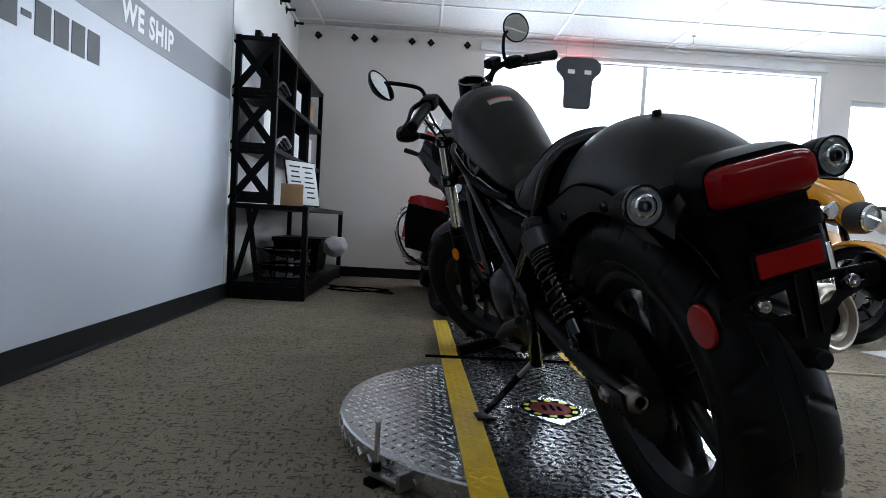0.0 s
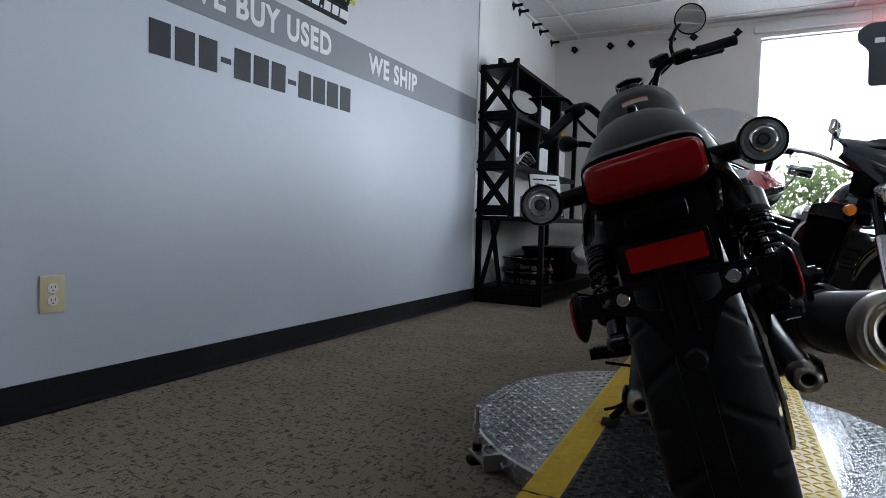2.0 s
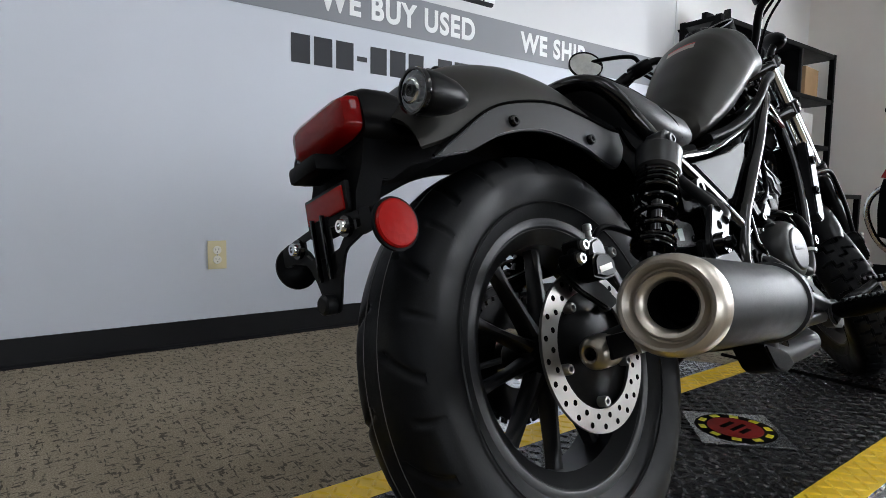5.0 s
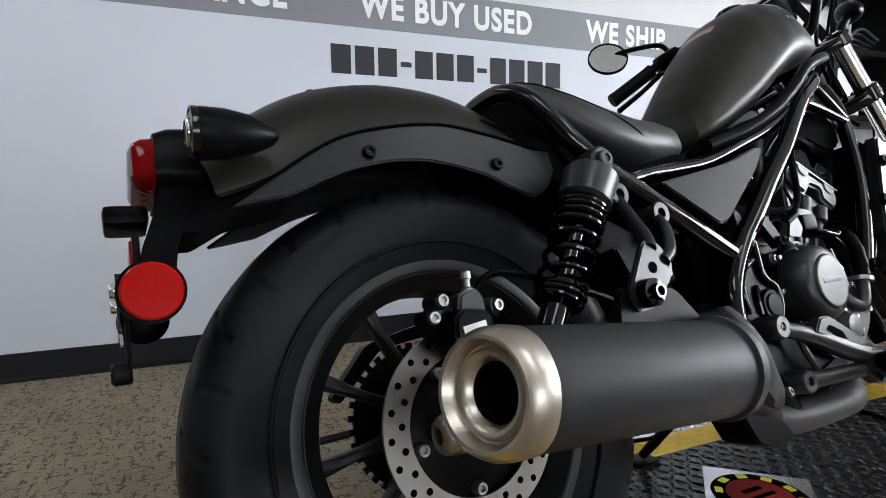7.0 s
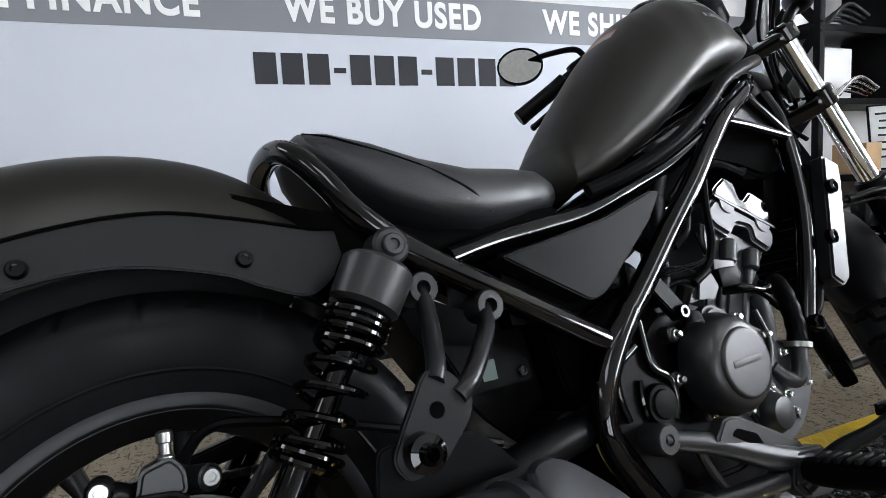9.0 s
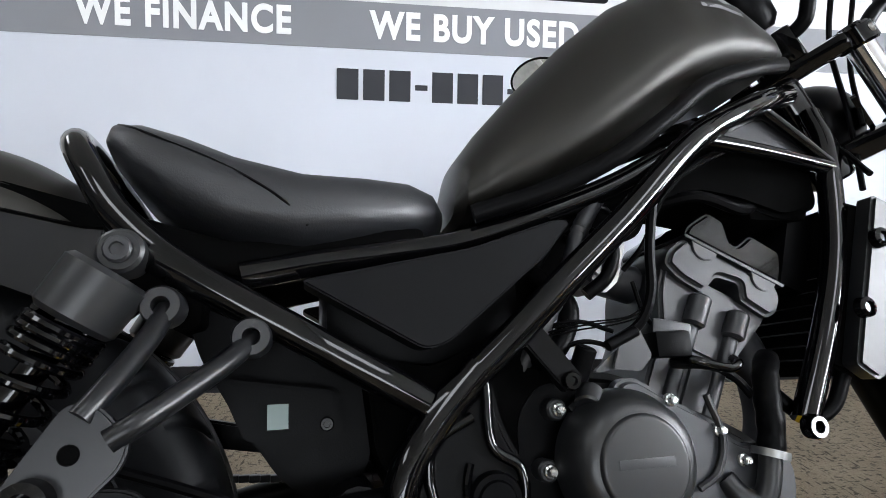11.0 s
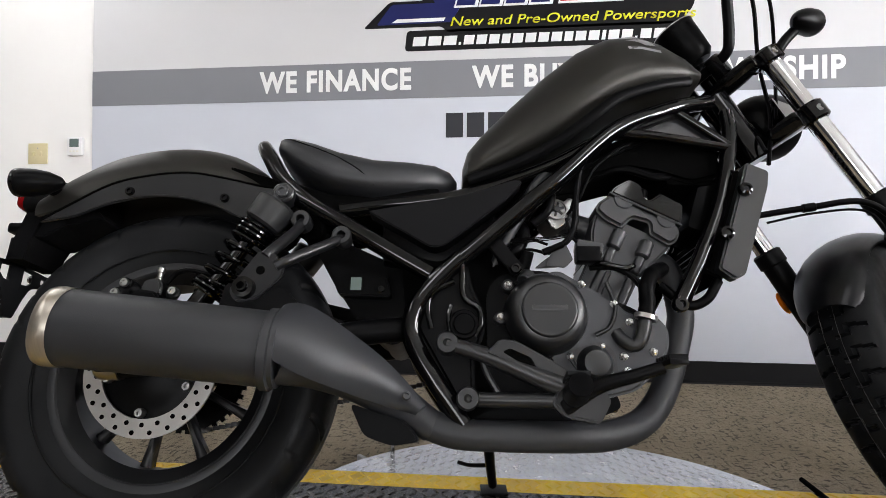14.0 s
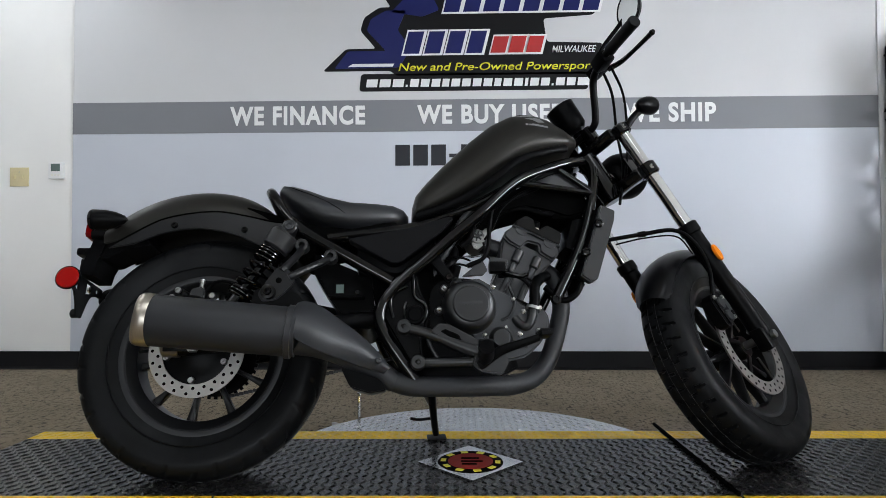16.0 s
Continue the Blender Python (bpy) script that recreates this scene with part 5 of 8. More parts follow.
for s in (1, -1):
    part("wing_emblem", on_tank(sheet([(s, v, w) for v, w in ((0.885, 0.684), (0.935, 0.687), (0.948, 0.67), (0.925, 0.664))]), (-s, 0, 0)), "nacelle", tank)
    part("wing_emblem", on_tank(sheet([(s, v, w) for v, w in ((0.865, 0.704), (0.92, 0.702), (0.91, 0.689), (0.88, 0.692))]), (-s, 0, 0)), "nacelle", tank)
    part("marking", on_tank(sheet([(s, v, w) for v, w in ((0.885, 0.658), (0.955, 0.654), (0.955, 0.646), (0.885, 0.65))]), (-s, 0, 0)), "nacelle", tank)
part("warning_label", on_tank(sheet([(u, v, 1) for u, v in ((-0.032, 0.738), (0.042, 0.738), (0.042, 0.755), (-0.032, 0.755))]), (0, 0, -1)), "label_tan", tank)
part("label_stripe", on_tank(sheet([(u, v, 1) for u, v in ((-0.032, 0.7555), (0.042, 0.7555), (0.042, 0.7605), (-0.032, 0.7605))]), (0, 0, -1)), "logo_red", tank)
both("tank_trim", tube([(0.092, 0.556, 0.366), (0.112, 0.64, 0.39), (0.13, 0.72, 0.426), (0.142, 0.79, 0.475), (0.145, 0.85, 0.52), (0.137, 0.93, 0.552), (0.115, 1.0, 0.576)], 0.0095, 10, flat=1.2), "plastic", tank)
part("filler_cap", revolve([(0, 0.01), (0.03, 0.009), (0.034, 0.004), (0.034, -0.01)], (0, 0.9, 0.732), (0, 0.9, 1.732), 28), "gloss_black", tank)

# frame
frame_bm = []
for s in (-1, 1):
    frame_bm += [
        tube([(s * 0.1, 0.31, 0.296), (s * 0.09, 0.38, 0.311), (s * 0.085, 0.46, 0.322), (s * 0.084, 0.55, 0.337), (s * 0.09, 0.65, 0.371), (s * 0.1, 0.73, 0.401), (s * 0.112, 0.80, 0.436)], 0.0145, 12),
        tube([(s * 0.128, 0.235, 0.312), (s * 0.13, 0.33, 0.256), (s * 0.13, 0.41, 0.209), (s * 0.128, 0.486, 0.165)], 0.0165, 12),
        tube([(s * 0.128, 0.486, 0.152), (s * 0.128, 0.559, 0.209), (s * 0.128, 0.646, 0.286), (s * 0.128, 0.728, 0.357), (s * 0.126, 0.803, 0.429), (s * 0.122, 0.855, 0.469), (s * 0.108, 0.925, 0.505), (s * 0.085, 0.99, 0.537), (s * 0.045, 1.07, 0.572)], 0.0165, 12),
        tube([(s * 0.128, 0.54, 0.195), (s * 0.13, 0.497, 0.152), (s * 0.132, 0.465, 0.11), (s * 0.132, 0.454, 0.07), (s * 0.131, 0.462, 0.035), (s * 0.13, 0.494, -0.018), (s * 0.126, 0.545, -0.09)], 0.0175, 12),
        tube([(s * 0.05, 1.1, 0.54), (s * 0.075, 1.085, 0.47), (s * 0.098, 1.04, 0.33), (s * 0.108, 0.985, 0.215), (s * 0.112, 0.93, 0.118)], 0.0155, 12),
        tube([(s * 0.116, 0.83, 0.462), (s * 0.106, 0.93, 0.455), (s * 0.086, 1.075, 0.442)], 0.0105, 10),
        tube([(s * 0.088, 0.965, 0.532), (s * 0.088, 1.02, 0.49), (s * 0.086, 1.08, 0.445)], 0.009, 10),
    ]
rake = radians(26.7)
P_HAT, A_HAT, BASE = Vector((0, math.cos(rake), math.sin(rake))), Vector((0, -math.sin(rake), math.cos(rake))), Vector((0, 1.4285, -0.045))
frame_bm.append(rod(BASE + A_HAT * 0.56, BASE + A_HAT * 0.73, 0.034, seg=24, bevel=0.004))
frame_bm.append(rod((-0.12, 0.545, 0.076), (0.12, 0.545, 0.076), 0.02))
chassis = part("frame", join(*frame_bm), "gloss_black", bike, "gloss black tubular steel frame")
both("pivot_plate", prism(rounded([(0.468, 0.15), (0.46, 0.07), (0.50, 0.0), (0.535, -0.06), (0.565, -0.06), (0.562, 0.02), (0.582, 0.06), (0.582, 0.1), (0.56, 0.14), (0.552, 0.19), (0.515, 0.185)], 0.018), 0, 0.104, 0.132, 0.008, 3), "matte_black", chassis)
both("pivot_rib", tube([(0.133, 0.535, 0.19), (0.136, 0.542, 0.178), (0.137, 0.544, 0.124), (0.137, 0.570, 0.102), (0.137, 0.574, 0.075), (0.136, 0.565, 0.052)], 0.0055, 10), "gloss_black", chassis)
both("pivot_rib", tube([(0.135, 0.527, 0.15), (0.137, 0.49, 0.13), (0.137, 0.482, 0.1), (0.136, 0.489, 0.066)], 0.0055, 10), "gloss_black", chassis)
both("pivot_rib", tube([(0.135, 0.523, 0.108), (0.136, 0.518, 0.088), (0.135, 0.52, 0.062)], 0.004, 8), "gloss_black", chassis)
both("pivot_cap", revolve([(0, 0.012), (0.017, 0.011), (0.019, 0.008), (0.024, 0.008), (0.026, 0.004), (0.026, -0.01)], (0.134, 0.545, 0.074), (1.134, 0.545, 0.074), 28), "plastic", chassis)
for s in (-1, 1):
    bolt((s * 0.124, 0.924, 0.113), (s, 0, 0), 0.014, 0.014, chassis, "gloss_black")
cover = rounded([(0.366, 0.287), (0.543, 0.32), (0.64, 0.352), (0.658, 0.35), (0.625, 0.311), (0.512, 0.222), (0.487, 0.216)], 0.01)
both("side_cover", prism(cover, 0, 0.085, 0.126, 0.01, 3), "cover_paint", bike, "matte triangular side cover")
both("neck_cover", prism(rounded([(0.85, 0.474), (0.985, 0.53), (1.07, 0.462), (1.0, 0.455)], 0.01), 0, 0.055, 0.08, 0.004), "engine_grey", bike)
both("neck_rib", tube([(0.082, 0.91, 0.486), (0.083, 0.985, 0.512), (0.083, 1.04, 0.475)], 0.004, 6), "matte_black", bike)
# solid block in the near-black used for holes
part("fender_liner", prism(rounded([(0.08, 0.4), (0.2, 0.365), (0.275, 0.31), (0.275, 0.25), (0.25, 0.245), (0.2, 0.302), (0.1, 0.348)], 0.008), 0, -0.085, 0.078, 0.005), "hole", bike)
part("rear_inner_fender", prism(rounded([(0.245, 0.285), (0.43, 0.2), (0.44, 0.11), (0.40, 0.05), (0.345, 0.1), (0.3, 0.165), (0.268, 0.22)], 0.012), 0, -0.06, 0.046, 0.008), "plastic", bike)
pod = part("tool_pod", prism(rounded([(0.287, 0.2), (0.402, 0.182), (0.412, 0.136), (0.315, 0.138)], 0.008), 0, 0.05, 0.078, 0.004), "plastic", bike)
part("label", cube((0.0785, 0.346, 0.16), (0.001, 0.02, 0.024)), "screen", pod)
bolt((0.078, 0.393, 0.15), (1, 0, 0), 0.007, 0.004, pod, "gloss_black")
# solid as well, coloured like the openings
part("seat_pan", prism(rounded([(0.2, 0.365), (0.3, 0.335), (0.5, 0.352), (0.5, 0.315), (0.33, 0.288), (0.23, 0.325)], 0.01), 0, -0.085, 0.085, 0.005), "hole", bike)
# added dark filler so the wall doesn't show between the frame tubes
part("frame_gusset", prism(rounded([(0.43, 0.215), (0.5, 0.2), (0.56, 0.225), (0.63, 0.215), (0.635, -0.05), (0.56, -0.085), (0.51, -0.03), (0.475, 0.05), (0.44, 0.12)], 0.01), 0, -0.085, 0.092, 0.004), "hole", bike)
part("lower_cradle", prism(rounded([(0.535, -0.03), (0.60, -0.05), (0.72, -0.055), (0.81, -0.03), (0.82, -0.06), (0.74, -0.094), (0.58, -0.094), (0.53, -0.07)], 0.01), 0, -0.1, 0.09, 0.005), "plastic", bike)
part("starter_motor", rod((-0.05, 0.615, 0.222), (0.06, 0.615, 0.222), 0.045, seg=24, bevel=0.006), "plastic", bike)
part("battery_box", cube((0, 0.50, 0.265), (0.16, 0.22, 0.13), 0.02), "plastic", bike)
# dark block added to close the see-through gap by the side cover
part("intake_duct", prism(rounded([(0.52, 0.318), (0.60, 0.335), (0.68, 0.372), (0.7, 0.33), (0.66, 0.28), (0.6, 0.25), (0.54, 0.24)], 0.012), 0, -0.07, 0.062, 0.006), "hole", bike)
# this and coil_cover are solid blocks in the same near-black
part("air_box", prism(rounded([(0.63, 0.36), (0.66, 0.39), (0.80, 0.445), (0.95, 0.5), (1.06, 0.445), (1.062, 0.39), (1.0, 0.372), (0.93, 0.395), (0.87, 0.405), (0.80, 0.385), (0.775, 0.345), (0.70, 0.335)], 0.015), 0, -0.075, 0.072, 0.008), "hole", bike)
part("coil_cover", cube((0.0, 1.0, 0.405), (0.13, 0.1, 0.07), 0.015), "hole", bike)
part("horn_bracket", cube((0.0, 1.03, 0.33), (0.12, 0.06, 0.12), 0.02, pose(0, 0, 0, -20)), "plastic", bike)

# foot-peg bracket behind the shock and its tubes
hanger = part("rear_hanger", join(
    tube([(0.132, 0.252, 0.261), (0.158, 0.242, 0.23), (0.195, 0.222, 0.188), (0.205, 0.212, 0.172)], 0.0098, 12),
    tube([(0.13, 0.325, 0.232), (0.162, 0.302, 0.207), (0.2, 0.255, 0.17), (0.205, 0.232, 0.155)], 0.0098, 12),
    prism(rounded([(0.158, 0.115), (0.172, 0.138), (0.203, 0.184), (0.225, 0.182), (0.248, 0.155), (0.242, 0.135), (0.205, 0.10), (0.17, 0.095)], 0.01), 0, 0.198, 0.208, 0.002)), "stay", bike, "dark satin steel hanger bracket")
for v, w in ((0.249, 0.263), (0.325, 0.233)):
    part("hanger_eye", revolve([(0.008, 0.012), (0.016, 0.012), (0.018, 0.008), (0.018, -0.02), (0.008, -0.02)], (0.135, v, w), (1.135, v, w), 20, closed=True), "engine", hanger)
part("hanger_hole", rod((0.2082, 0.208, 0.148), (0.2086, 0.208, 0.148), 0.0075, seg=16), "hole", hanger)
part("hanger_nut", revolve([(0.006, 0.024), (0.009, 0.024), (0.010, 0.016), (0.017, 0.015), (0.018, 0.0), (0.006, 0)], (0.208, 0.186, 0.117), (1.208, 0.186, 0.117), 20, closed=True), "gloss_black", hanger)
part("muffler_stay", prism(rounded([(0.15, 0.13), (0.25, 0.12), (0.29, 0.075), (0.14, 0.075)], 0.012), 0, 0.19, 0.2, 0.002), "matte_black", bike)

# exhaust
MA, MB = Vector((0.25, -0.074, 0.045)), Vector((0.232, 0.262, 0.014))
muffler = part("muffler", revolve([(0, -0.11), (0.0312, -0.11), (0.0312, -0.002), (0.0585, 0), (0.0595, -0.002), (0.058, -(MB - MA).length), (0, -(MB - MA).length)], MA, MA + (MA - MB), 48), "muffler", bike, "matte black muffler with a brushed metal tip")
mb = MA + (MB - MA).normalized() * 0.004
AXIS = (MA - MB).normalized()


def slash(bm, whole=False):
    """Cuts the tip aslant: its outer side ends sooner than its inner side."""
    side = (Vector((1, 0, 0)) - AXIS * AXIS.x).normalized()
    for v in bm.verts:
        f = 1.0 if whole else max(0.0, min(1.0, ((v.co - mb).dot(AXIS) + 0.012) / 0.022))
        v.co += AXIS * f * (0.004 - 0.22 * (v.co - mb).dot(side))
    return bm


part("tip", slash(revolve([(0.0605, -0.012), (0.0615, 0.004), (0.0605, 0.014), (0.0575, 0.021), (0.053, 0.025), (0.0495, 0.0245), (0.0465, 0.019), (0.0445, 0.012), (0.042, 0.0105), (0.0405, 0.014), (0.038, 0.0175), (0.034, 0.0165), (0.0305, 0.012), (0.0283, 0.006)], mb, mb + (MA - MB), 48)), "brushed", muffler, "brushed bronze-coloured muffler tip")
part("outlet", slash(revolve([(0.0285, 0.0065), (0.0282, 0.003), (0.0278, -0.02), (0.0275, -0.03), (0.022, -0.032), (0.0205, -0.02), (0.0185, -0.02), (0.0175, -0.05), (0, -0.05)], mb, mb + (MA - MB), 32), True), "hole", muffler)
neckpts = [(0.226, 0.255, 0.017), (0.192, 0.315, 0.006), (0.158, 0.385, -0.024), (0.128, 0.45, -0.068), (0.116, 0.492, -0.094)]
part("muffler_cone", tube(neckpts, [0.054, 0.048, 0.04, 0.031, 0.026], 32), "muffler", muffler)


def shield_mesh():
    """A bulged blade: (upper y, z, x), (middle x), (lower y, z, x) from the muffler to its pointed end."""
    rows = [((0.258, 0.066, 0.262), 0.294, (0.25, 0.018, 0.29)), ((0.268, 0.083, 0.25), 0.295, (0.256, 0.0, 0.284)), ((0.292, 0.085, 0.24), 0.288, (0.275, -0.014, 0.272)), ((0.32, 0.074, 0.23), 0.275, (0.305, -0.028, 0.258)), ((0.362, 0.047, 0.212), 0.25, (0.345, -0.042, 0.234)),
            ((0.415, 0.008, 0.19), 0.22, (0.392, -0.057, 0.2)), ((0.455, -0.03, 0.172), 0.193, (0.435, -0.069, 0.176)), ((0.482, -0.062, 0.156), 0.167, (0.466, -0.077, 0.157))]
    top = smooth_path([(x, y, z) for (y, z, x), _, _ in rows], 5)
    low = smooth_path([(x, y, z) for _, _, (y, z, x) in rows], 5)
    mid = smooth_path([(m, (a[0] + b[0]) / 2, (a[1] + b[1]) / 2) for a, m, b in rows], 5)
    secs = []
    for a, m, b in zip(top, mid, low):
        c = (a + b) / 2 + (m - (a + b) / 2) * 1.3
        outer = [(1 - t) ** 2 * a + 2 * t * (1 - t) * c + t * t * b for t in (k / 12 for k in range(13))]
        secs.append(outer + [p - Vector((0.012, 0, 0)) for p in outer[::-1]])
    return loft(secs)


shield = part("heat_shield", shield_mesh(), "shield", muffler, "smooth dark grey heat shield")
bolt((0.186, 0.452, -0.05), (1, 0.2, 0.3), 0.0075, 0.006, shield, "engine_grey")
part("clamp", revolve([(0.058, -0.008), (0.063, -0.006), (0.063, 0.006), (0.058, 0.008)], MB - (MB - MA).normalized() * 0.015, MB, 48, closed=True), "muffler", muffler)
part("header_pipe", tube([(0.0, 0.90, 0.235), (0.0, 0.955, 0.215), (0.0, 0.975, 0.13), (0.0, 0.957, 0.055), (0.008, 0.93, -0.012), (0.025, 0.895, -0.06), (0.055, 0.85, -0.09), (0.09, 0.79, -0.106), (0.12, 0.72, -0.109), (0.124, 0.60, -0.108), (0.12, 0.53, -0.104), (0.116, 0.485, -0.09)], 0.0255, 20, 8), "muffler", bike, "matte black exhaust header pipe")
part("catalyst_box", prism(rounded([(0.36, -0.06), (0.455, -0.09), (0.475, -0.118), (0.43, -0.125), (0.385, -0.11)], 0.012), 0, 0.11, 0.17, 0.006), "plastic", bike)

# engine
engine = part("crankcase", prism(rounded([(0.575, 0.15), (0.61, 0.19), (0.71, 0.185), (0.80, 0.14), (0.86, 0.115), (0.9, 0.085), (0.895, 0.04), (0.868, 0.0), (0.81, -0.035), (0.72, -0.062), (0.62, -0.058), (0.575, -0.02)], 0.025), 0, -0.125, 0.094, 0.012, 3), "matte_black", bike, "black painted single-cylinder engine")
part("right_case_cover", prism(rounded([(0.69, 0.16), (0.7, 0.176), (0.72, 0.178), (0.765, 0.15), (0.812, 0.126), (0.836, 0.1), (0.885, 0.098), (0.905, 0.075), (0.904, 0.04), (0.878, 0.0), (0.84, -0.034), (0.79, -0.046), (0.74, -0.042), (0.7, -0.012), (0.69, 0.03)], 0.014), 0, 0.09, 0.116, 0.006, 3), "engine_case", engine, "dark grey machined case cover")
part("clutch_cover", revolve([(0, 0.037), (0.0425, 0.037), (0.0445, 0.0369), (0.0465, 0.0355), (0.048, 0.0325), (0.0525, 0.0315), (0.059, 0.028), (0.065, 0.02), (0.069, 0.008), (0.0715, 0.0), (0.0725, -0.016)], (0.13, 0.689, 0.096), (1.13, 0.689, 0.0965), 64), "engine", engine)
part("marking", cube((0.1672, 0.689, 0.098), (0.0008, 0.06, 0.009), 0.0003), "engine_grey", engine)
part("clutch_boss", rod((0.118, 0.662, 0.168), (0.13, 0.652, 0.152), 0.014, seg=20, bevel=0.002), "engine", engine)
part("oil_filter_cover", revolve([(0, 0.024), (0.0205, 0.024), (0.0218, 0.0236), (0.023, 0.021), (0.0275, 0.014), (0.031, 0.008), (0.032, -0.01)], (0.12, 0.768, 0.01), (1.12, 0.768, 0.01), 36), "engine", engine)
part("filter_flange", prism(rounded([(0.722, 0.03), (0.748, 0.04), (0.785, 0.05), (0.806, 0.03), (0.807, -0.008), (0.795, -0.02), (0.765, -0.024), (0.732, 0.006)], 0.012), 0, 0.112, 0.126, 0.004), "engine", engine)
for v, w in ((0.729, 0.022), (0.784, 0.041), (0.798, -0.009), (0.821, 0.024), (0.826, -0.001), (0.873, 0.032), (0.88, 0.093), (0.836, 0.084), (0.811, 0.117), (0.625, 0.15), (0.61, 0.091), (0.756, 0.152), (0.655, 0.036)):
    part("flange_bolt", revolve([(0, 0.013), (0.0034, 0.013), (0.0046, 0.0118), (0.0049, 0.006), (0.0066, 0.005), (0.0072, 0.003), (0.0072, 0)], (0.114, v, w), (1.114, v, w), 14), "bolt_steel", engine)
for v, w in ((0.625, 0.15), (0.61, 0.091), (0.655, 0.036)):
    part("bolt_boss", rod((0.088, v, w), (0.1145, v, w), 0.0115, seg=18, bevel=0.002), "engine", engine)
tilt = pose(0, 0.805, 0.155, -26.8)
part("cylinder", join(
    prism(rounded([(-0.044, -0.05), (-0.046, 0.052), (0.056, 0.052), (0.052, -0.05)], 0.006), 0, -0.066, 0.064, 0.005),
    cube((0.063, -0.013, 0.0), (0.018, 0.017, 0.1), 0.007, None, 3), cube((0.063, 0.042, 0.005), (0.018, 0.017, 0.1), 0.007, None, 3),
    cube((0, 0.005, 0.05), (0.136, 0.106, 0.004), 0.001), cube((0.01, 0.018, 0.0), (0.118, 0.03, 0.09), 0.004)), "engine_grey", engine, m=tilt)
part("head_skirt", join(
    prism(rounded([(-0.07, 0.145), (-0.064, 0.105), (-0.052, 0.075), (-0.047, 0.053), (0.057, 0.053), (0.062, 0.075), (0.083, 0.13), (0.085, 0.145)], 0.012), 0, -0.072, 0.068, 0.008, 3),
    cube((0.068, -0.013, 0.075), (0.02, 0.017, 0.05), 0.007, None, 3), cube((0.068, 0.042, 0.08), (0.02, 0.017, 0.05), 0.007, None, 3),
    rod((0.074, -0.013, 0.082), (0.074, -0.013, 0.122), 0.0135, seg=24, bevel=0.003), rod((0.074, 0.042, 0.09), (0.074, 0.042, 0.125), 0.0135, seg=24, bevel=0.003)), "engine_grey", engine, m=tilt)
part("cylinder_head", prism(rounded([(-0.06, 0.18), (0.08, 0.18), (0.09, 0.168), (0.09, 0.148), (0.079, 0.135), (0.038, 0.14), (0.029, 0.16), (-0.003, 0.154), (-0.014, 0.126), (-0.05, 0.129), (-0.073, 0.138), (-0.074, 0.155)], 0.006), 0, -0.08, 0.082, 0.006, 3), "engine_grey", engine, "dark satin cylinder head", m=tilt)
for c in (-0.032, 0.056):
    part("seal_plug", prism([(c + 0.0185 * math.cos(a), 0.1795 - 0.0165 * math.sin(a)) for a in (math.pi * k / 12 for k in range(13))], 0, 0.06, 0.0845, 0.001), "engine_grey", engine, m=tilt)
part("gasket_line", prism(rounded([(-0.062, 0.1805), (-0.062, 0.1845), (0.086, 0.1845), (0.086, 0.1805)], 0.001), 0, -0.08, 0.084), "stay", engine, m=tilt)
lid = part("head_cover", prism(rounded([(-0.06, 0.185), (-0.058, 0.2), (-0.038, 0.229), (-0.014, 0.228), (0.002, 0.205), (0.014, 0.205), (0.028, 0.229), (0.074, 0.226), (0.081, 0.205), (0.083, 0.185)], 0.006), 0, -0.078, 0.08, 0.007, 3), "gloss_black", engine, "gloss black valve cover", m=tilt)
bolt((0.05, 0.008, 0.206), (0, 0, 1), 0.008, 0.012, lid, m=tilt)
part("plug_cap", rod((0.02, 0.008, 0.205), (0.02, 0.0, 0.25), 0.013, seg=14, bevel=0.003), "plastic", engine, m=tilt)
part("stator_cover", revolve([(0, 0.045), (0.05, 0.042), (0.065, 0.03), (0.075, 0.01), (0.078, -0.01)], (-0.12, 0.7, 0.09), (-1.12, 0.7, 0.09), 40), "engine", engine)
part("throttle_body", join(rod((-0.03, 0.733, 0.317), (0.052, 0.733, 0.317), 0.03, seg=24, bevel=0.004), rod((0.0, 0.718, 0.322), (0.0, 0.80, 0.297), 0.026, seg=20)), "engine_grey", bike)
wheel_disc = part("throttle_wheel", revolve([(0, 0.004), (0.017, 0.003), (0.018, 0.006), (0.0205, 0.006), (0.0215, 0.0), (0, 0.0)], (0.056, 0.731, 0.319), (1.056, 0.731, 0.319), 32), "zinc", bike, "bright zinc throttle wheel")
for k in range(3):
    part("web", cube((0.0605, 0.731, 0.319), (0.003, 0.03, 0.005), 0.001, pose(0, 0, 0, 60 * k + 15)), "engine_grey", wheel_disc)
part("hub", rod((0.059, 0.731, 0.319), (0.065, 0.731, 0.319), 0.0065, seg=16, bevel=0.001), "engine", wheel_disc)
part("throttle_bracket", prism(rounded([(0.713, 0.298), (0.753, 0.343), (0.768, 0.353), (0.748, 0.293), (0.728, 0.278)], 0.006), 0, 0.05, 0.055), "zinc", bike)
part("coolant_elbow", tube([(0.13, 0.862, 0.1), (0.13, 0.857, 0.075), (0.129, 0.849, 0.052), (0.126, 0.838, 0.042), (0.12, 0.822, 0.05), (0.112, 0.812, 0.066)], 0.012, 16), "engine", engine)
part("hose", tube([(0.088, 0.915, 0.19), (0.115, 0.885, 0.172), (0.13, 0.868, 0.145), (0.132, 0.865, 0.115), (0.13, 0.86, 0.088)], [0.0135, 0.0148, 0.0135, 0.0148, 0.0135, 0.0148, 0.0135, 0.0148, 0.0135, 0.0148, 0.0135], 16), "plastic", bike, "black ribbed coolant hose")
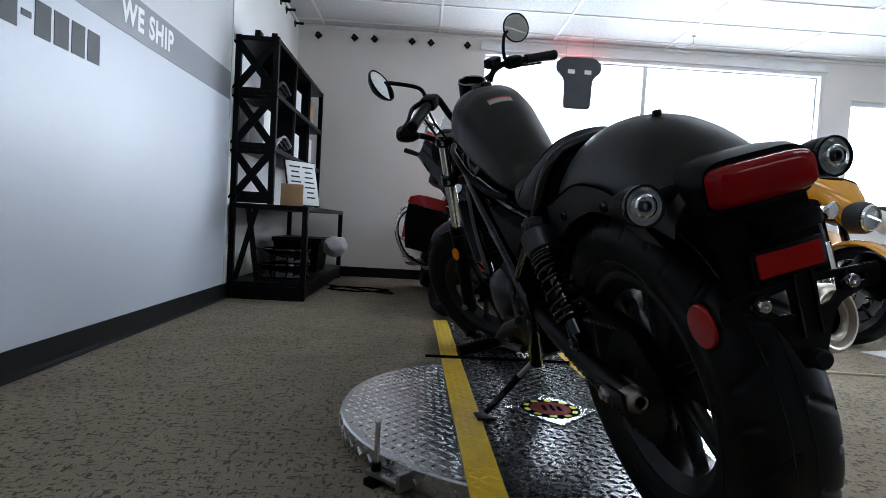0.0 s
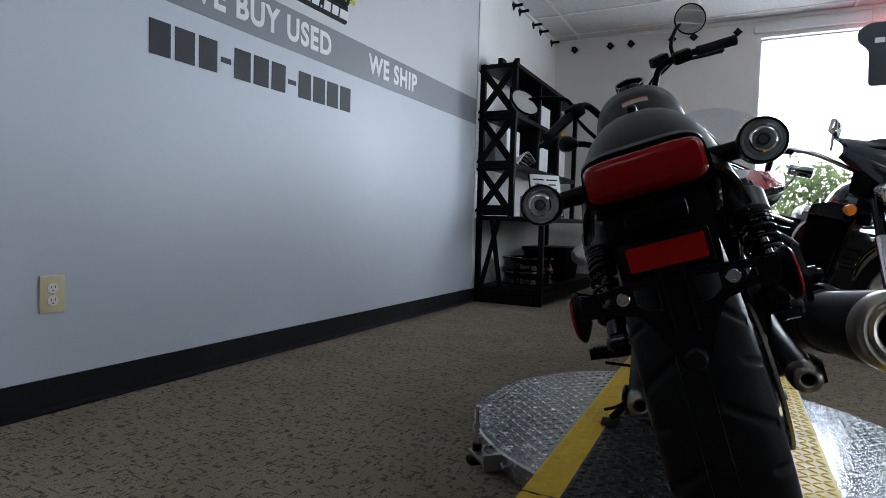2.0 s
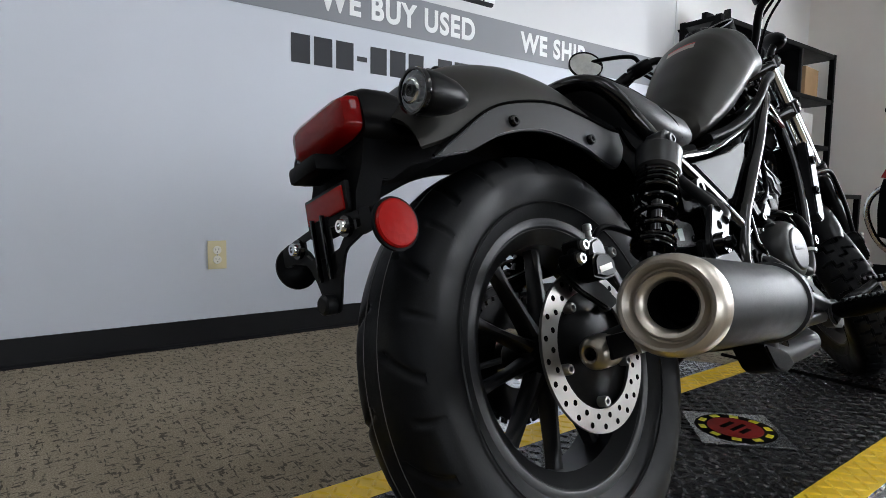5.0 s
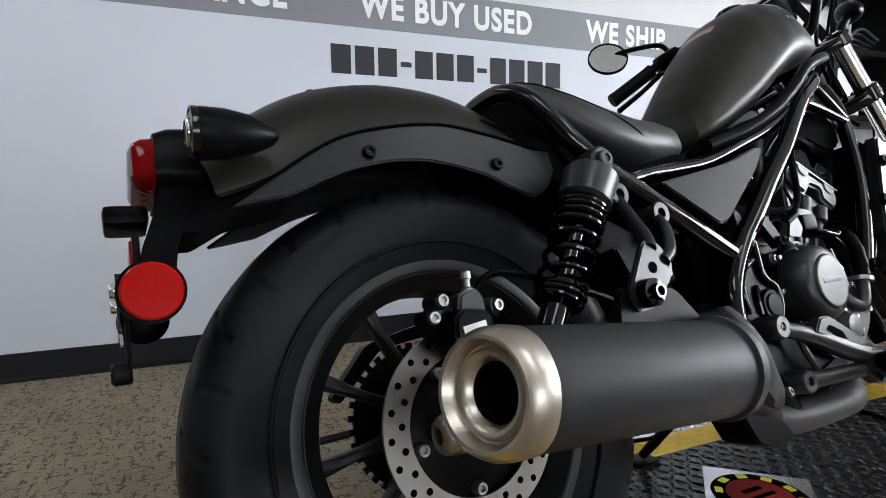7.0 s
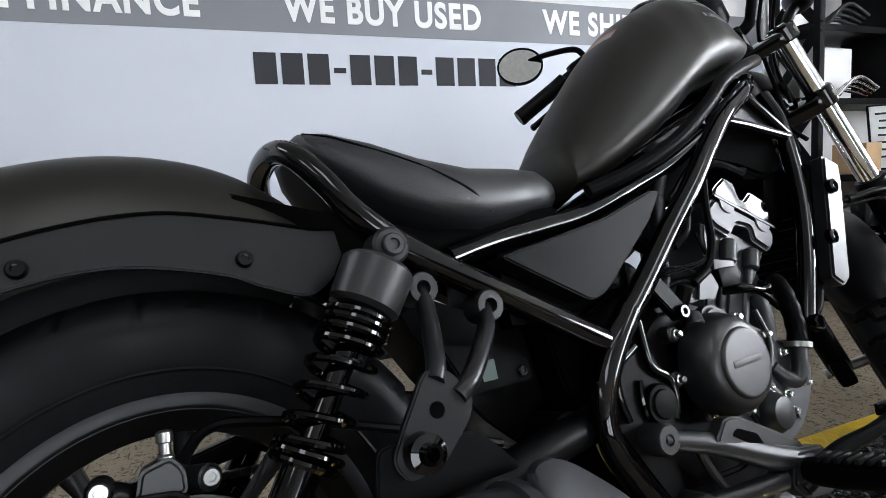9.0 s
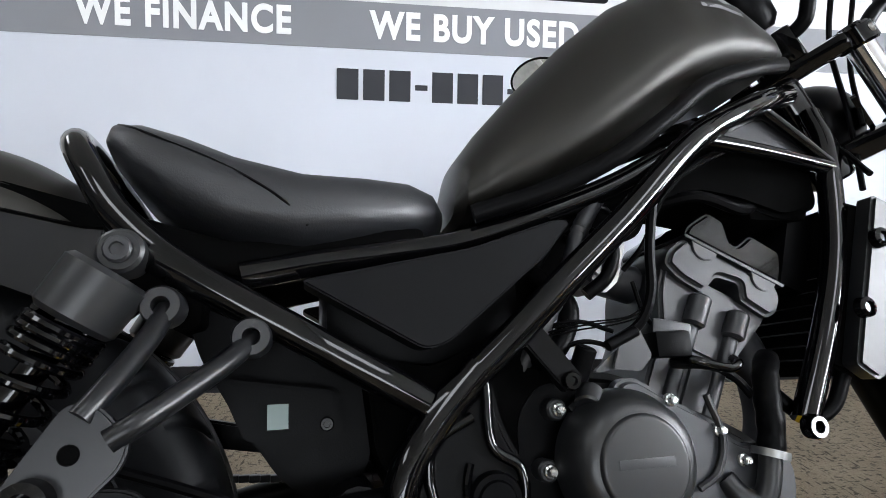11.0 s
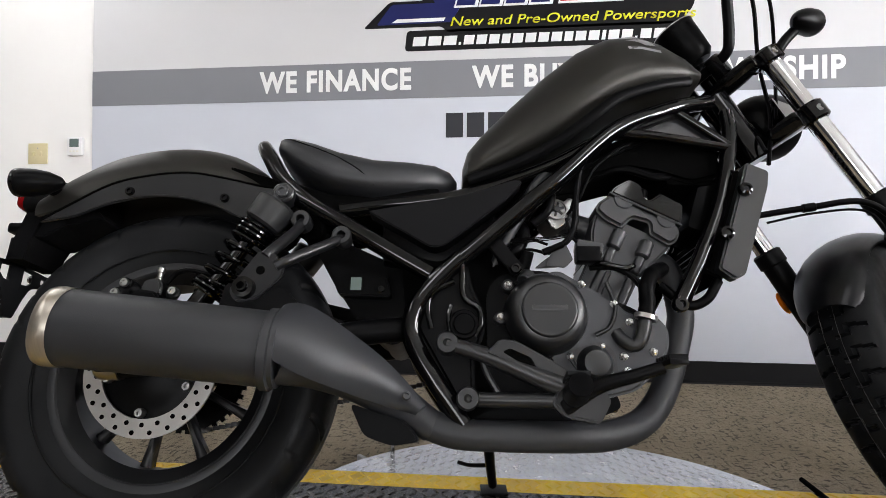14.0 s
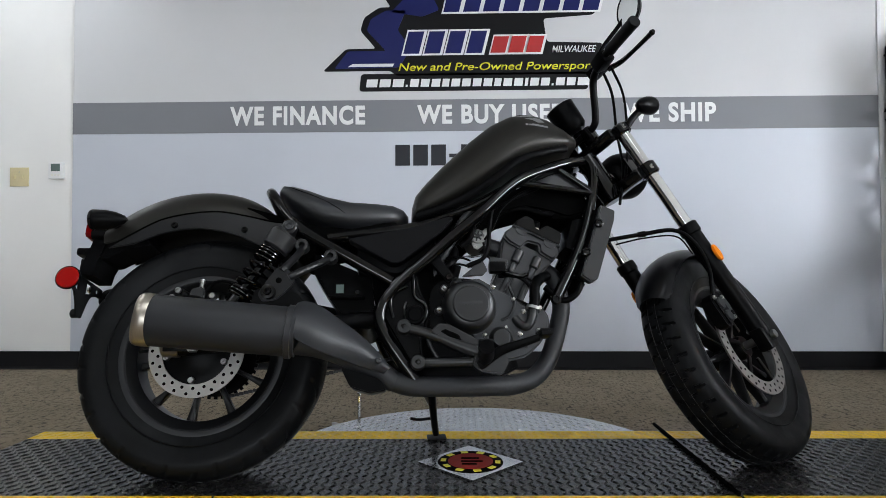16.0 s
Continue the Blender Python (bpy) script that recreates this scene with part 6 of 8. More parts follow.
part("hose_clamp", revolve([(0.0165, -0.004), (0.0195, -0.004), (0.0195, 0.004), (0.0165, 0.004)], (0.1305, 0.8605, 0.09), (0.13, 0.857, 0.078), 24, closed=True), "zinc", engine)
part("clutch_arm", prism(rounded([(0.675, 0.185), (0.70, 0.205), (0.735, 0.225), (0.745, 0.21), (0.72, 0.188)], 0.005), 0, 0.1, 0.106), "engine_grey", engine)
part("clutch_cable", tube([(0.104, 0.70, 0.215), (0.11, 0.735, 0.235), (0.115, 0.752, 0.27), (0.118, 0.758, 0.33), (0.122, 0.78, 0.41), (0.118, 0.84, 0.47), (0.09, 0.93, 0.51)], 0.006, 8), "plastic", bike)
part("breather_hose", tube([(0.08, 0.60, 0.19), (0.1, 0.625, 0.24), (0.105, 0.66, 0.30), (0.1, 0.68, 0.345), (0.09, 0.72, 0.40)], [0.0095 + 0.002 * (k % 2) for k in range(45)], 12, 12), "seat", bike, "black corrugated breather hose")
injector = part("fuel_injector", rod((0.04, 0.765, 0.345), (0.055, 0.742, 0.372), 0.0095, seg=16, bevel=0.002), "engine_grey", bike)
part("plug", cube((0.058, 0.738, 0.378), (0.022, 0.026, 0.018), 0.004, pose(0, 0, 0, 40)), "plastic", injector)
part("fuel_line", tube([(0.05, 0.752, 0.365), (0.075, 0.73, 0.38), (0.08, 0.70, 0.375), (0.07, 0.665, 0.345), (0.06, 0.64, 0.31)], 0.0045, 10), "plastic", bike)
part("throttle_cable", tube([(0.066, 0.714, 0.328), (0.08, 0.735, 0.352), (0.09, 0.775, 0.39), (0.085, 0.85, 0.43), (0.07, 0.93, 0.47)], 0.0035, 8), "plastic", bike)
part("throttle_cable", tube([(0.066, 0.75, 0.305), (0.085, 0.772, 0.335), (0.095, 0.80, 0.39), (0.09, 0.86, 0.44), (0.075, 0.94, 0.475)], 0.0035, 8), "plastic", bike)
for v, w in ((0.722, 0.286), (0.757, 0.346)):
    bolt((0.056, v, w), (1, 0, 0), 0.005, 0.005, bike)
part("wiring_loom", tube([(0.07, 0.63, 0.3), (0.09, 0.66, 0.26), (0.1, 0.64, 0.215), (0.105, 0.61, 0.2)], 0.012, 10), "plastic", bike)
part("wire", tube([(0.1, 0.61, 0.2), (0.11, 0.66, 0.218), (0.108, 0.70, 0.212)], 0.003, 6), "plastic", bike)
part("wiring_loom", tube([(0.04, 0.80, 0.39), (0.075, 0.86, 0.40), (0.07, 0.93, 0.385), (0.05, 0.98, 0.4)], 0.008, 8), "plastic", bike)
part("cylinder_pipe", tube([(0.085, 0.79, 0.198), (0.112, 0.80, 0.192), (0.117, 0.835, 0.182), (0.117, 0.85, 0.186), (0.1, 0.858, 0.192)], 0.0055, 10), "gloss_black", engine)
part("connector_plug", cube((0.112, 0.646, 0.152), (0.02, 0.02, 0.016), 0.003, pose(0, 0, 0, 35)), "plastic", engine)
for j, (v, w, col) in enumerate(((0.70, 0.243, "plastic"), (0.706, 0.247, "plastic"), (0.712, 0.25, "plastic"))):
    part("thin_wire", tube([(0.104, 0.625, 0.226 + 0.004 * j), (0.115, 0.66, w - 0.012), (0.117, v, w - 0.008), (0.112, 0.735, w), (0.1, 0.76, w + 0.01)], 0.0011, 6), col, bike)
part("oil_line", tube([(0.09, 0.78, 0.19), (0.11, 0.82, 0.185), (0.115, 0.845, 0.17), (0.118, 0.86, 0.15)], 0.005, 8), "plastic", bike)
part("sensor", cube((0.098, 0.775, 0.212), (0.03, 0.045, 0.03), 0.005), "plastic", engine)
part("level_sensor", rod((0.108, 0.653, 0.178), (0.122, 0.662, 0.212), 0.0115, seg=16, bevel=0.002), "plastic", engine)
part("cable_bracket", prism(rounded([(0.695, 0.188), (0.712, 0.226), (0.733, 0.232), (0.746, 0.2), (0.73, 0.184)], 0.005), 0, 0.108, 0.112, 0.001), "engine_grey", engine)
part("cable_end", rod((0.114, 0.69, 0.212), (0.114, 0.728, 0.228), 0.0065, seg=12, bevel=0.001), "plastic", engine)
part("connector", cube((0.09, 0.78, 0.228), (0.03, 0.05, 0.022), 0.004, pose(0, 0, 0, -10)), "engine_grey", engine)
part("wire", tube([(0.1, 0.62, 0.235), (0.112, 0.66, 0.24), (0.112, 0.70, 0.228)], 0.0028, 6), "plastic", bike)
part("wire", tube([(0.098, 0.76, 0.235), (0.105, 0.745, 0.25), (0.1, 0.74, 0.285)], 0.0028, 6), "plastic", bike)
part("vent_hose", tube([(0.09, 0.70, 0.345), (0.112, 0.712, 0.325), (0.115, 0.70, 0.29), (0.108, 0.675, 0.27)], 0.008, 10), "plastic", bike)
part("case_rib", tube([(0.119, 0.80, 0.155), (0.12, 0.812, 0.11), (0.12, 0.80, 0.075), (0.119, 0.775, 0.06)], 0.004, 8), "engine", engine)
part("drain_plug", rod((0.117, 0.835, -0.008), (0.122, 0.835, -0.008), 0.007, seg=14, bevel=0.001), "engine", engine)
part("engine_hanger", prism(rounded([(0.578, 0.235), (0.605, 0.245), (0.655, 0.18), (0.635, 0.165)], 0.006), 0, 0.108, 0.124, 0.002), "matte_black", chassis)
bolt((0.124, 0.638, 0.178), (1, 0, 0), 0.01, 0.008, chassis, "gloss_black")
part("left_crank_case", prism(rounded([(0.50, 0.12), (0.60, 0.16), (0.64, 0.06), (0.60, -0.04), (0.52, -0.03)], 0.02), 0, -0.135, -0.1, 0.008), "engine", engine)

# radiator
rad = part("radiator", prism([(1.062, 0.385), (1.095, 0.378), (1.015, 0.165), (0.985, 0.178)], 0, -0.11, 0.11, 0.004), "hole", bike)
both("radiator_tank", prism(rounded([(1.078, 0.388), (1.118, 0.37), (1.112, 0.34), (1.045, 0.168), (1.025, 0.158), (0.998, 0.178)], 0.006), 0, 0.108, 0.136, 0.004), "engine", rad)
for v, w in ((1.065, 0.329), (1.019, 0.243)):
    part("radiator_bolt", revolve([(0, 0.008), (0.006, 0.008), (0.007, 0.011), (0.012, 0.009), (0.013, 0)], (0.136, v, w), (1.136, v, w), 16), "gloss_black", rad)
fins = [cube((0, 1.078 - 0.0355 * (k / 11) * 2.15, 0.37 - 0.0172 * k), (0.214, 0.036, 0.0015), 0, pose(0, 0, 0, -20)) for k in range(12)]
part("radiator_fins", join(*fins), "engine_grey", rad)
part("radiator_hose", tube([(0.1, 1.01, 0.165), (0.1, 0.985, 0.13), (0.095, 0.95, 0.12), (0.08, 0.91, 0.16)], 0.009, 12), "plastic", bike)

# rider's pegs, brake pedal and side stand
pegs = part("peg_bracket", join(
    tube([(0.152, 0.516, 0.039), (0.162, 0.59, 0.015), (0.17, 0.67, -0.02), (0.178, 0.73, -0.042)], [0.012, 0.014, 0.017, 0.016], 16),
    prism(rounded([(0.578, 0.02), (0.602, 0.043), (0.628, 0.041), (0.692, 0.006), (0.737, -0.02), (0.738, -0.045), (0.69, -0.022), (0.63, 0.0)], 0.007), 0, 0.157, 0.178, 0.006, 3),
    tube([(0.148, 0.55, -0.051), (0.162, 0.61, -0.053), (0.176, 0.72, -0.055)], 0.0125, 14),
    tube([(0.15, 0.572, 0.025), (0.152, 0.582, -0.01), (0.153, 0.602, -0.045)], 0.006, 8),
    prism(rounded([(0.7, -0.02), (0.76, -0.028), (0.775, -0.055), (0.755, -0.09), (0.7, -0.08), (0.68, -0.06)], 0.008), 0, 0.165, 0.19, 0.004)), "engine", bike, "dark satin peg bracket")
part("bracket_slot", prism(rounded([(0.606, 0.022), (0.618, 0.028), (0.652, 0.013), (0.66, -0.003), (0.632, 0.006)], 0.004), 0, 0.1778, 0.1786), "hole", pegs)
for v, w in ((0.516, 0.039), (0.55, -0.051)):
    part("bracket_eye", revolve([(0.007, 0.014), (0.0165, 0.014), (0.019, 0.01), (0.019, -0.02), (0.007, -0.02)], (0.152, v, w), (1.152, v, w), 20, closed=True), "engine", pegs)
    bolt((0.158, v, w), (1, 0, 0), 0.009, 0.004, pegs, "gloss_black")


def foot_peg(s):
    p = part("foot_peg", tube([(s * 0.18, 0.715, -0.05), (s * 0.23, 0.71, -0.046), (s * 0.31, 0.70, -0.04)], [0.016, 0.02, 0.017], 14), "plastic", bike, "black rubber rider's foot peg")
    part("peg_ribs", join(*[cube((s * (0.215 + 0.013 * k), 0.7105 - 0.0015 * k, -0.028 + 0.0008 * k), (0.006, 0.034, 0.007), 0.0015) for k in range(7)]), "tyre", p)


foot_peg(1)
foot_peg(-1)
part("left_peg_bracket", join(tube([(-0.152, 0.52, 0.042), (-0.17, 0.62, 0.01), (-0.178, 0.72, -0.04)], 0.012, 12), tube([(-0.148, 0.557, -0.048), (-0.176, 0.72, -0.052)], 0.011, 12)), "engine", bike)
pedal = part("brake_pedal", tube([(0.185, 0.70, -0.066), (0.21, 0.75, -0.034), (0.232, 0.80, -0.02), (0.245, 0.84, -0.008)], [0.011, 0.01, 0.0085, 0.008], 12, flat=1.2), "matte_black", bike)
part("pedal_pad", cube((0.252, 0.85, -0.004), (0.06, 0.028, 0.01), 0.003), "matte_black", pedal)
for k in range(6):
    part("pad_tooth", cube((0.226 + 0.0105 * k, 0.85, 0.003), (0.005, 0.028, 0.008), 0.001), "matte_black", pedal)
part("shift_pedal", tube([(-0.15, 0.60, -0.04), (-0.19, 0.75, -0.06), (-0.2, 0.88, -0.05), (-0.25, 0.89, -0.045)], 0.008, 10), "gloss_black", bike)
kick = part("side_stand", tube([(-0.11, 0.60, -0.09), (-0.2, 0.61, -0.155), (-0.285, 0.622, -0.212)], [0.013, 0.011, 0.01], 12), "matte_black", bike, "black steel side stand resting on the plate")
part("stand_foot", cube((-0.292, 0.625, -0.2235), (0.05, 0.06, 0.006), 0.002, pose(0, 0, 0, 0, 17.8, 0)), "matte_black", kick)
part("stand_tang", tube([(-0.22, 0.612, -0.168), (-0.26, 0.57, -0.17), (-0.285, 0.545, -0.165)], 0.0045, 8), "matte_black", kick)
part("stand_spring", tube([(-0.1, 0.56, -0.07), (-0.17, 0.6, -0.13)], 0.008, 10), "zinc", kick)

# ---- front end, turned to the left ----
STEER = 33.5
LOCAL = Matrix(((1, 0, 0, 0), (0, P_HAT.y, A_HAT.y, BASE.y), (0, P_HAT.z, A_HAT.z, BASE.z), (0, 0, 0, 1)))
FRONT = LOCAL @ pose(0, 0, 0, 0, 0, STEER)
WHEEL = FRONT @ Matrix.Translation((0, 0.06, 0.005)) @ LOCAL.to_3x3().inverted().to_4x4()
fw = wheel("front_wheel", 0.312, 0.064, 0.202, front_groove, 0.042, 10, radians(-90), bike, m=WHEEL, depth=0.009)
vented_disc(0.074, 0.112, 0.148, fw, WHEEL, 28)
for k in range(6):
    a = 2 * math.pi * k / 6
    part("disc_arm", cube((0.07, 0.08 * math.cos(a), 0.08 * math.sin(a)), (0.006, 0.075, 0.014), 0.002, pose(0, 0, 0, math.degrees(a))), "matte_black", fw, m=WHEEL)
fork = part("fork", join(*[rod((s * 0.12, 0.06, 0.0), (s * 0.12, 0.06, 0.378), 0.0265, seg=24, bevel=0.003) for s in (-1, 1)], *[rod((s * 0.12, 0.06, 0.352), (s * 0.12, 0.06, 0.388), 0.0305, seg=24, bevel=0.004) for s in (-1, 1)],
            *[cube((s * 0.12, 0.057, 0.006), (0.04, 0.055, 0.07), 0.012) for s in (-1, 1)]), "matte_black", bike, "telescopic front fork with chrome tubes", m=FRONT)
for s in (-1, 1):
    part("fork_tube", rod((s * 0.12, 0.06, 0.38), (s * 0.12, 0.06, 0.75), 0.0205, seg=24), "chrome", fork, "bright chrome fork tube", m=FRONT)
    part("fork_cap", rod((s * 0.12, 0.06, 0.746), (s * 0.12, 0.06, 0.76), 0.019, seg=20, bevel=0.003), "gloss_black", fork, m=FRONT)
    part("fork_reflector", prism([(0.06 + 0.0165 * math.cos(q * math.pi / 12), 0.272 + 0.026 * math.sin(q * math.pi / 12)) for q in range(24)], 0, min(s * 0.146, s * 0.1545), max(s * 0.146, s * 0.1545), 0.002), "amber", fork, "oval amber fork reflector", m=FRONT)
    bolt((s * 0.141, 0.045, 0.587), (s, 0, 0), 0.008, 0.006, fork, m=FRONT)
    bolt((s * 0.141, 0.045, 0.74), (s, 0, 0), 0.008, 0.006, fork, m=FRONT)
part("axle", rod((-0.155, 0.06, 0.005), (0.155, 0.06, 0.005), 0.012, seg=16), "zinc", fork, m=FRONT)
part("lower_clamp", join(cube((0, 0.033, 0.587), (0.23, 0.06, 0.036), 0.01), *[rod((s * 0.12, 0.06, 0.567), (s * 0.12, 0.06, 0.608), 0.03, seg=24, bevel=0.004) for s in (-1, 1)]), "gloss_black", fork, m=FRONT)
part("upper_clamp", join(cube((0, 0.03, 0.74), (0.23, 0.07, 0.03), 0.01), *[rod((s * 0.12, 0.06, 0.722), (s * 0.12, 0.06, 0.756), 0.03, seg=24, bevel=0.004) for s in (-1, 1)]), "gloss_black", fork, m=FRONT)
fcal = part("front_caliper", prism(rounded([(-0.068, 0.088), (-0.07, 0.165), (-0.05, 0.183), (-0.022, 0.176), (-0.012, 0.132), (-0.018, 0.088), (-0.045, 0.078)], 0.008), 0, 0.076, 0.118, 0.007, 3), "matte_black", bike, "black front brake caliper", m=FRONT)
part("piston_cap", rod((0.116, -0.044, 0.148), (0.123, -0.044, 0.148), 0.017, seg=24, bevel=0.003), "engine", fcal, m=FRONT)
part("piston_cap", rod((0.116, -0.042, 0.108), (0.123, -0.042, 0.108), 0.017, seg=24, bevel=0.003), "engine", fcal, m=FRONT)
part("mount_arm", prism(rounded([(-0.02, 0.165), (0.012, 0.15), (0.014, 0.125), (-0.02, 0.105)], 0.006), 0, 0.1, 0.114, 0.003), "engine", fcal, m=FRONT)
for y, z in ((-0.062, 0.17), (-0.02, 0.16), (-0.022, 0.098)):
    bolt((0.118, y, z), (1, 0, 0), 0.006, 0.006, fcal, m=FRONT)
part("front_hose", tube([(0.108, -0.04, 0.17), (0.132, -0.005, 0.25), (0.135, 0.0, 0.33), (0.118, -0.03, 0.385), (0.06, -0.085, 0.418), (0.0, -0.14, 0.448), (-0.02, -0.17, 0.455)], 0.0062, 10), "plastic", bike, m=FRONT)
part("hose_clip", rod((0.066, -0.08, 0.415), (0.05, -0.094, 0.423), 0.0085, seg=14, bevel=0.001), "plastic", bike, m=FRONT)
part("sensor_wire", tube([(0.12, -0.015, 0.3), (0.115, -0.03, 0.365), (0.06, -0.085, 0.405), (0.0, -0.14, 0.43)], 0.0025, 8), "plastic", bike, m=FRONT)


def arc_fender(R, half, a0, a1, thick, n=22):
    secs = []
    for k in range(n + 1):
        a = radians(a0 + (a1 - a0) * k / n)
        e = min(k, n - k) / n
        h = half * (0.62 + 0.38 * math.sqrt(min(1, e * 5)))
        ring_o, ring_i = [], []
        for i in range(11):
            b = radians(-88 + 176 * i / 10)
            x, r = h * math.sin(b) ** 1, R - 0.045 * (1 - math.cos(b))
            ring_o.append((x, r * math.cos(a), r * math.sin(a)))
            ring_i.append((x * 0.95, (r - thick) * math.cos(a), (r - thick) * math.sin(a)))
        secs.append(ring_o + ring_i[::-1])
    return loft(secs)


ff = part("front_fender", arc_fender(0.341, 0.072, 64, 160, 0.004), "satin_black", bike, "satin black front fender", m=WHEEL)
both("fender_bracket", prism(rounded([(-0.06, 0.26), (0.02, 0.31), (-0.06, 0.32), (-0.1, 0.28)], 0.01), 0, 0.074, 0.08), "matte_black", ff, m=WHEEL)
lampb = part("headlight", revolve([(0, -0.10), (0.03, -0.098), (0.058, -0.08), (0.073, -0.045), (0.078, -0.005), (0.078, 0.012), (0.07, 0.016)], (0, 0.165, 0.64), (0, 1.165, 0.54), 36), "matte_black", bike, "round black headlight", m=FRONT)
part("lens", revolve([(0, 0.026), (0.04, 0.022), (0.07, 0.014), (0.07, 0.005), (0, 0.005)], (0, 0.165, 0.64), (0, 1.165, 0.54), 36), "clear", lampb, m=FRONT)
part("lamp_bracket", both("lamp_arm", prism(rounded([(0.05, 0.585), (0.14, 0.6), (0.15, 0.635), (0.05, 0.665)], 0.008), 0, 0.074, 0.082), "gloss_black", lampb, m=FRONT)[0].data and cube((0, 0.07, 0.625), (0.05, 0.08, 0.05), 0.01), "gloss_black", lampb, m=FRONT)
gauge = part("gauge", revolve([(0.0, -0.085), (0.032, -0.083), (0.043, -0.07), (0.0455, -0.03), (0.047, 0.0), (0.0485, 0.012), (0.047, 0.0145), (0.0445, 0.012), (0.043, -0.012)], (0.015, 0.012, 0.904), (0.015, -0.078, 1.899), 40), "plastic", bike, "round black instrument gauge", m=FRONT)
part("rim", revolve([(0.0445, 0.0125), (0.0455, 0.0155), (0.048, 0.0155), (0.049, 0.0125)], (0.015, 0.012, 0.904), (0.015, -0.078, 1.899), 40), "nacelle", gauge, m=FRONT)
part("face", revolve([(0, -0.011), (0.043, -0.011), (0.043, -0.014)], (0.015, 0.012, 0.904), (0.015, -0.078, 1.899), 32), "gauge_face", gauge, m=FRONT)
part("gauge_stem", rod((0, 0.055, 0.755), (0, 0.05, 0.845), 0.02, seg=14), "gloss_black", gauge, m=FRONT)
for s in (-1, 1):
    sig = bullet_signal((s * 0.195, 0.185, 0.775), (0, -1, 0.05), 0.029, 0.085, bike, "clear", m=FRONT)
    part("stalk", tube([(s * 0.125, 0.075, 0.735), (s * 0.155, 0.11, 0.76), (s * 0.19, 0.145, 0.775)], 0.011, 12), "matte_black", sig, m=FRONT)
BARS = FRONT @ Matrix.Translation((0, 0.012, 0.036))
bar = part("handlebar", tube([(-0.38, -0.098, 0.873), (-0.26, -0.045, 0.886), (-0.2, -0.01, 0.888), (-0.15, 0.012, 0.87), (-0.1, 0.012, 0.79), (-0.07, 0.01, 0.76), (0, 0.01, 0.758), (0.07, 0.01, 0.76), (0.1, 0.012, 0.79), (0.15, 0.012, 0.87), (0.2, -0.01, 0.888), (0.26, -0.045, 0.886), (0.38, -0.098, 0.873)], 0.0115, 14), "matte_black", bike, m=BARS)
for s in (-1, 1):
    part("riser", cube((s * 0.045, 0.012, 0.74), (0.035, 0.04, 0.07), 0.009), "gloss_black", bar, m=BARS)
    part("grip", revolve([(0, -0.002), (0.017, -0.002), (0.0185, 0.003), (0.0175, 0.01), (0.0165, 0.1), (0.018, 0.125), (0.012, 0.128)], (s * 0.384, -0.1, 0.8725), (s * 0.25, -0.04, 0.886), 20), "tyre", bar, "black ribbed rubber grip", m=BARS)
    part("switch_box", cube((s * 0.225, -0.025, 0.886), (0.06, 0.045, 0.042), 0.01, pose(0, 0, 0, 0, 0, s * -24)), "plastic", bar, m=BARS)
    part("lever", tube([(s * 0.205, 0.03, 0.875), (s * 0.25, 0.035, 0.865), (s * 0.31, 0.0, 0.85), (s * 0.38, -0.03, 0.84)], [0.009, 0.008, 0.0065, 0.0075], 10), "gloss_black", bar, m=BARS)
    part("lever_end", revolve([(0, -0.009), (0.006, -0.007), (0.009, 0), (0.006, 0.007), (0, 0.009)], (s * 0.384, -0.032, 0.8395), (s * 1, -0.3, 0.8), 12), "gloss_black", bar, m=BARS)
    hub = Vector((s * 0.35, 0.045, 0.975))
    back = Vector((0.715, 0.93, 0.633)) if s > 0 else hub - (bike.matrix_world.to_3x3() @ BARS.to_3x3()).inverted() @ Vector((0.72, -0.47, 0.51))
    mir = part("mirror", revolve([(0, 0.03), (0.02, 0.028), (0.042, 0.016), (0.054, 0.002), (0.054, -0.004), (0.05, -0.004)], hub, back, 36), "plastic", bike, "round black rear-view mirror", m=BARS)
    part("glass", revolve([(0, -0.0025), (0.0505, -0.0025), (0.0505, 0.002)], hub, back, 36), "mirror", mir, m=BARS)
    part("stem", tube([(s * 0.212, 0.0, 0.895), (s * 0.225, 0.015, 0.93), (s * 0.29, 0.055, 0.962), (s * 0.335, 0.062, 0.975)], 0.0065, 10), "plastic", mir, m=BARS)
part("master_cylinder", cube((0.175, 0.03, 0.895), (0.06, 0.04, 0.035), 0.008), "plastic", bar, m=BARS)
part("cable", tube([(0.19, 0.02, 0.87), (0.15, 0.08, 0.82), (0.09, 0.09, 0.72), (0.06, 0.04, 0.6), (0.03, -0.05, 0.5)], 0.0045, 8), "plastic", bike, m=BARS)
part("cable", tube([(0.22, 0.02, 0.87), (0.17, 0.1, 0.8), (0.1, 0.1, 0.68), (0.07, 0.02, 0.58)], 0.004, 8), "plastic", bike, m=BARS)
part("cable", tube([(-0.2, 0.03, 0.87), (-0.14, 0.1, 0.78), (-0.07, 0.08, 0.66), (0.02, 0.0, 0.58), (0.05, -0.08, 0.52)], 0.0045, 8), "plastic", bike, m=BARS)
part("cable", tube([(-0.22, 0.0, 0.87), (-0.15, 0.03, 0.76), (-0.08, 0.0, 0.64)], 0.0045, 8), "plastic", bike, m=BARS)

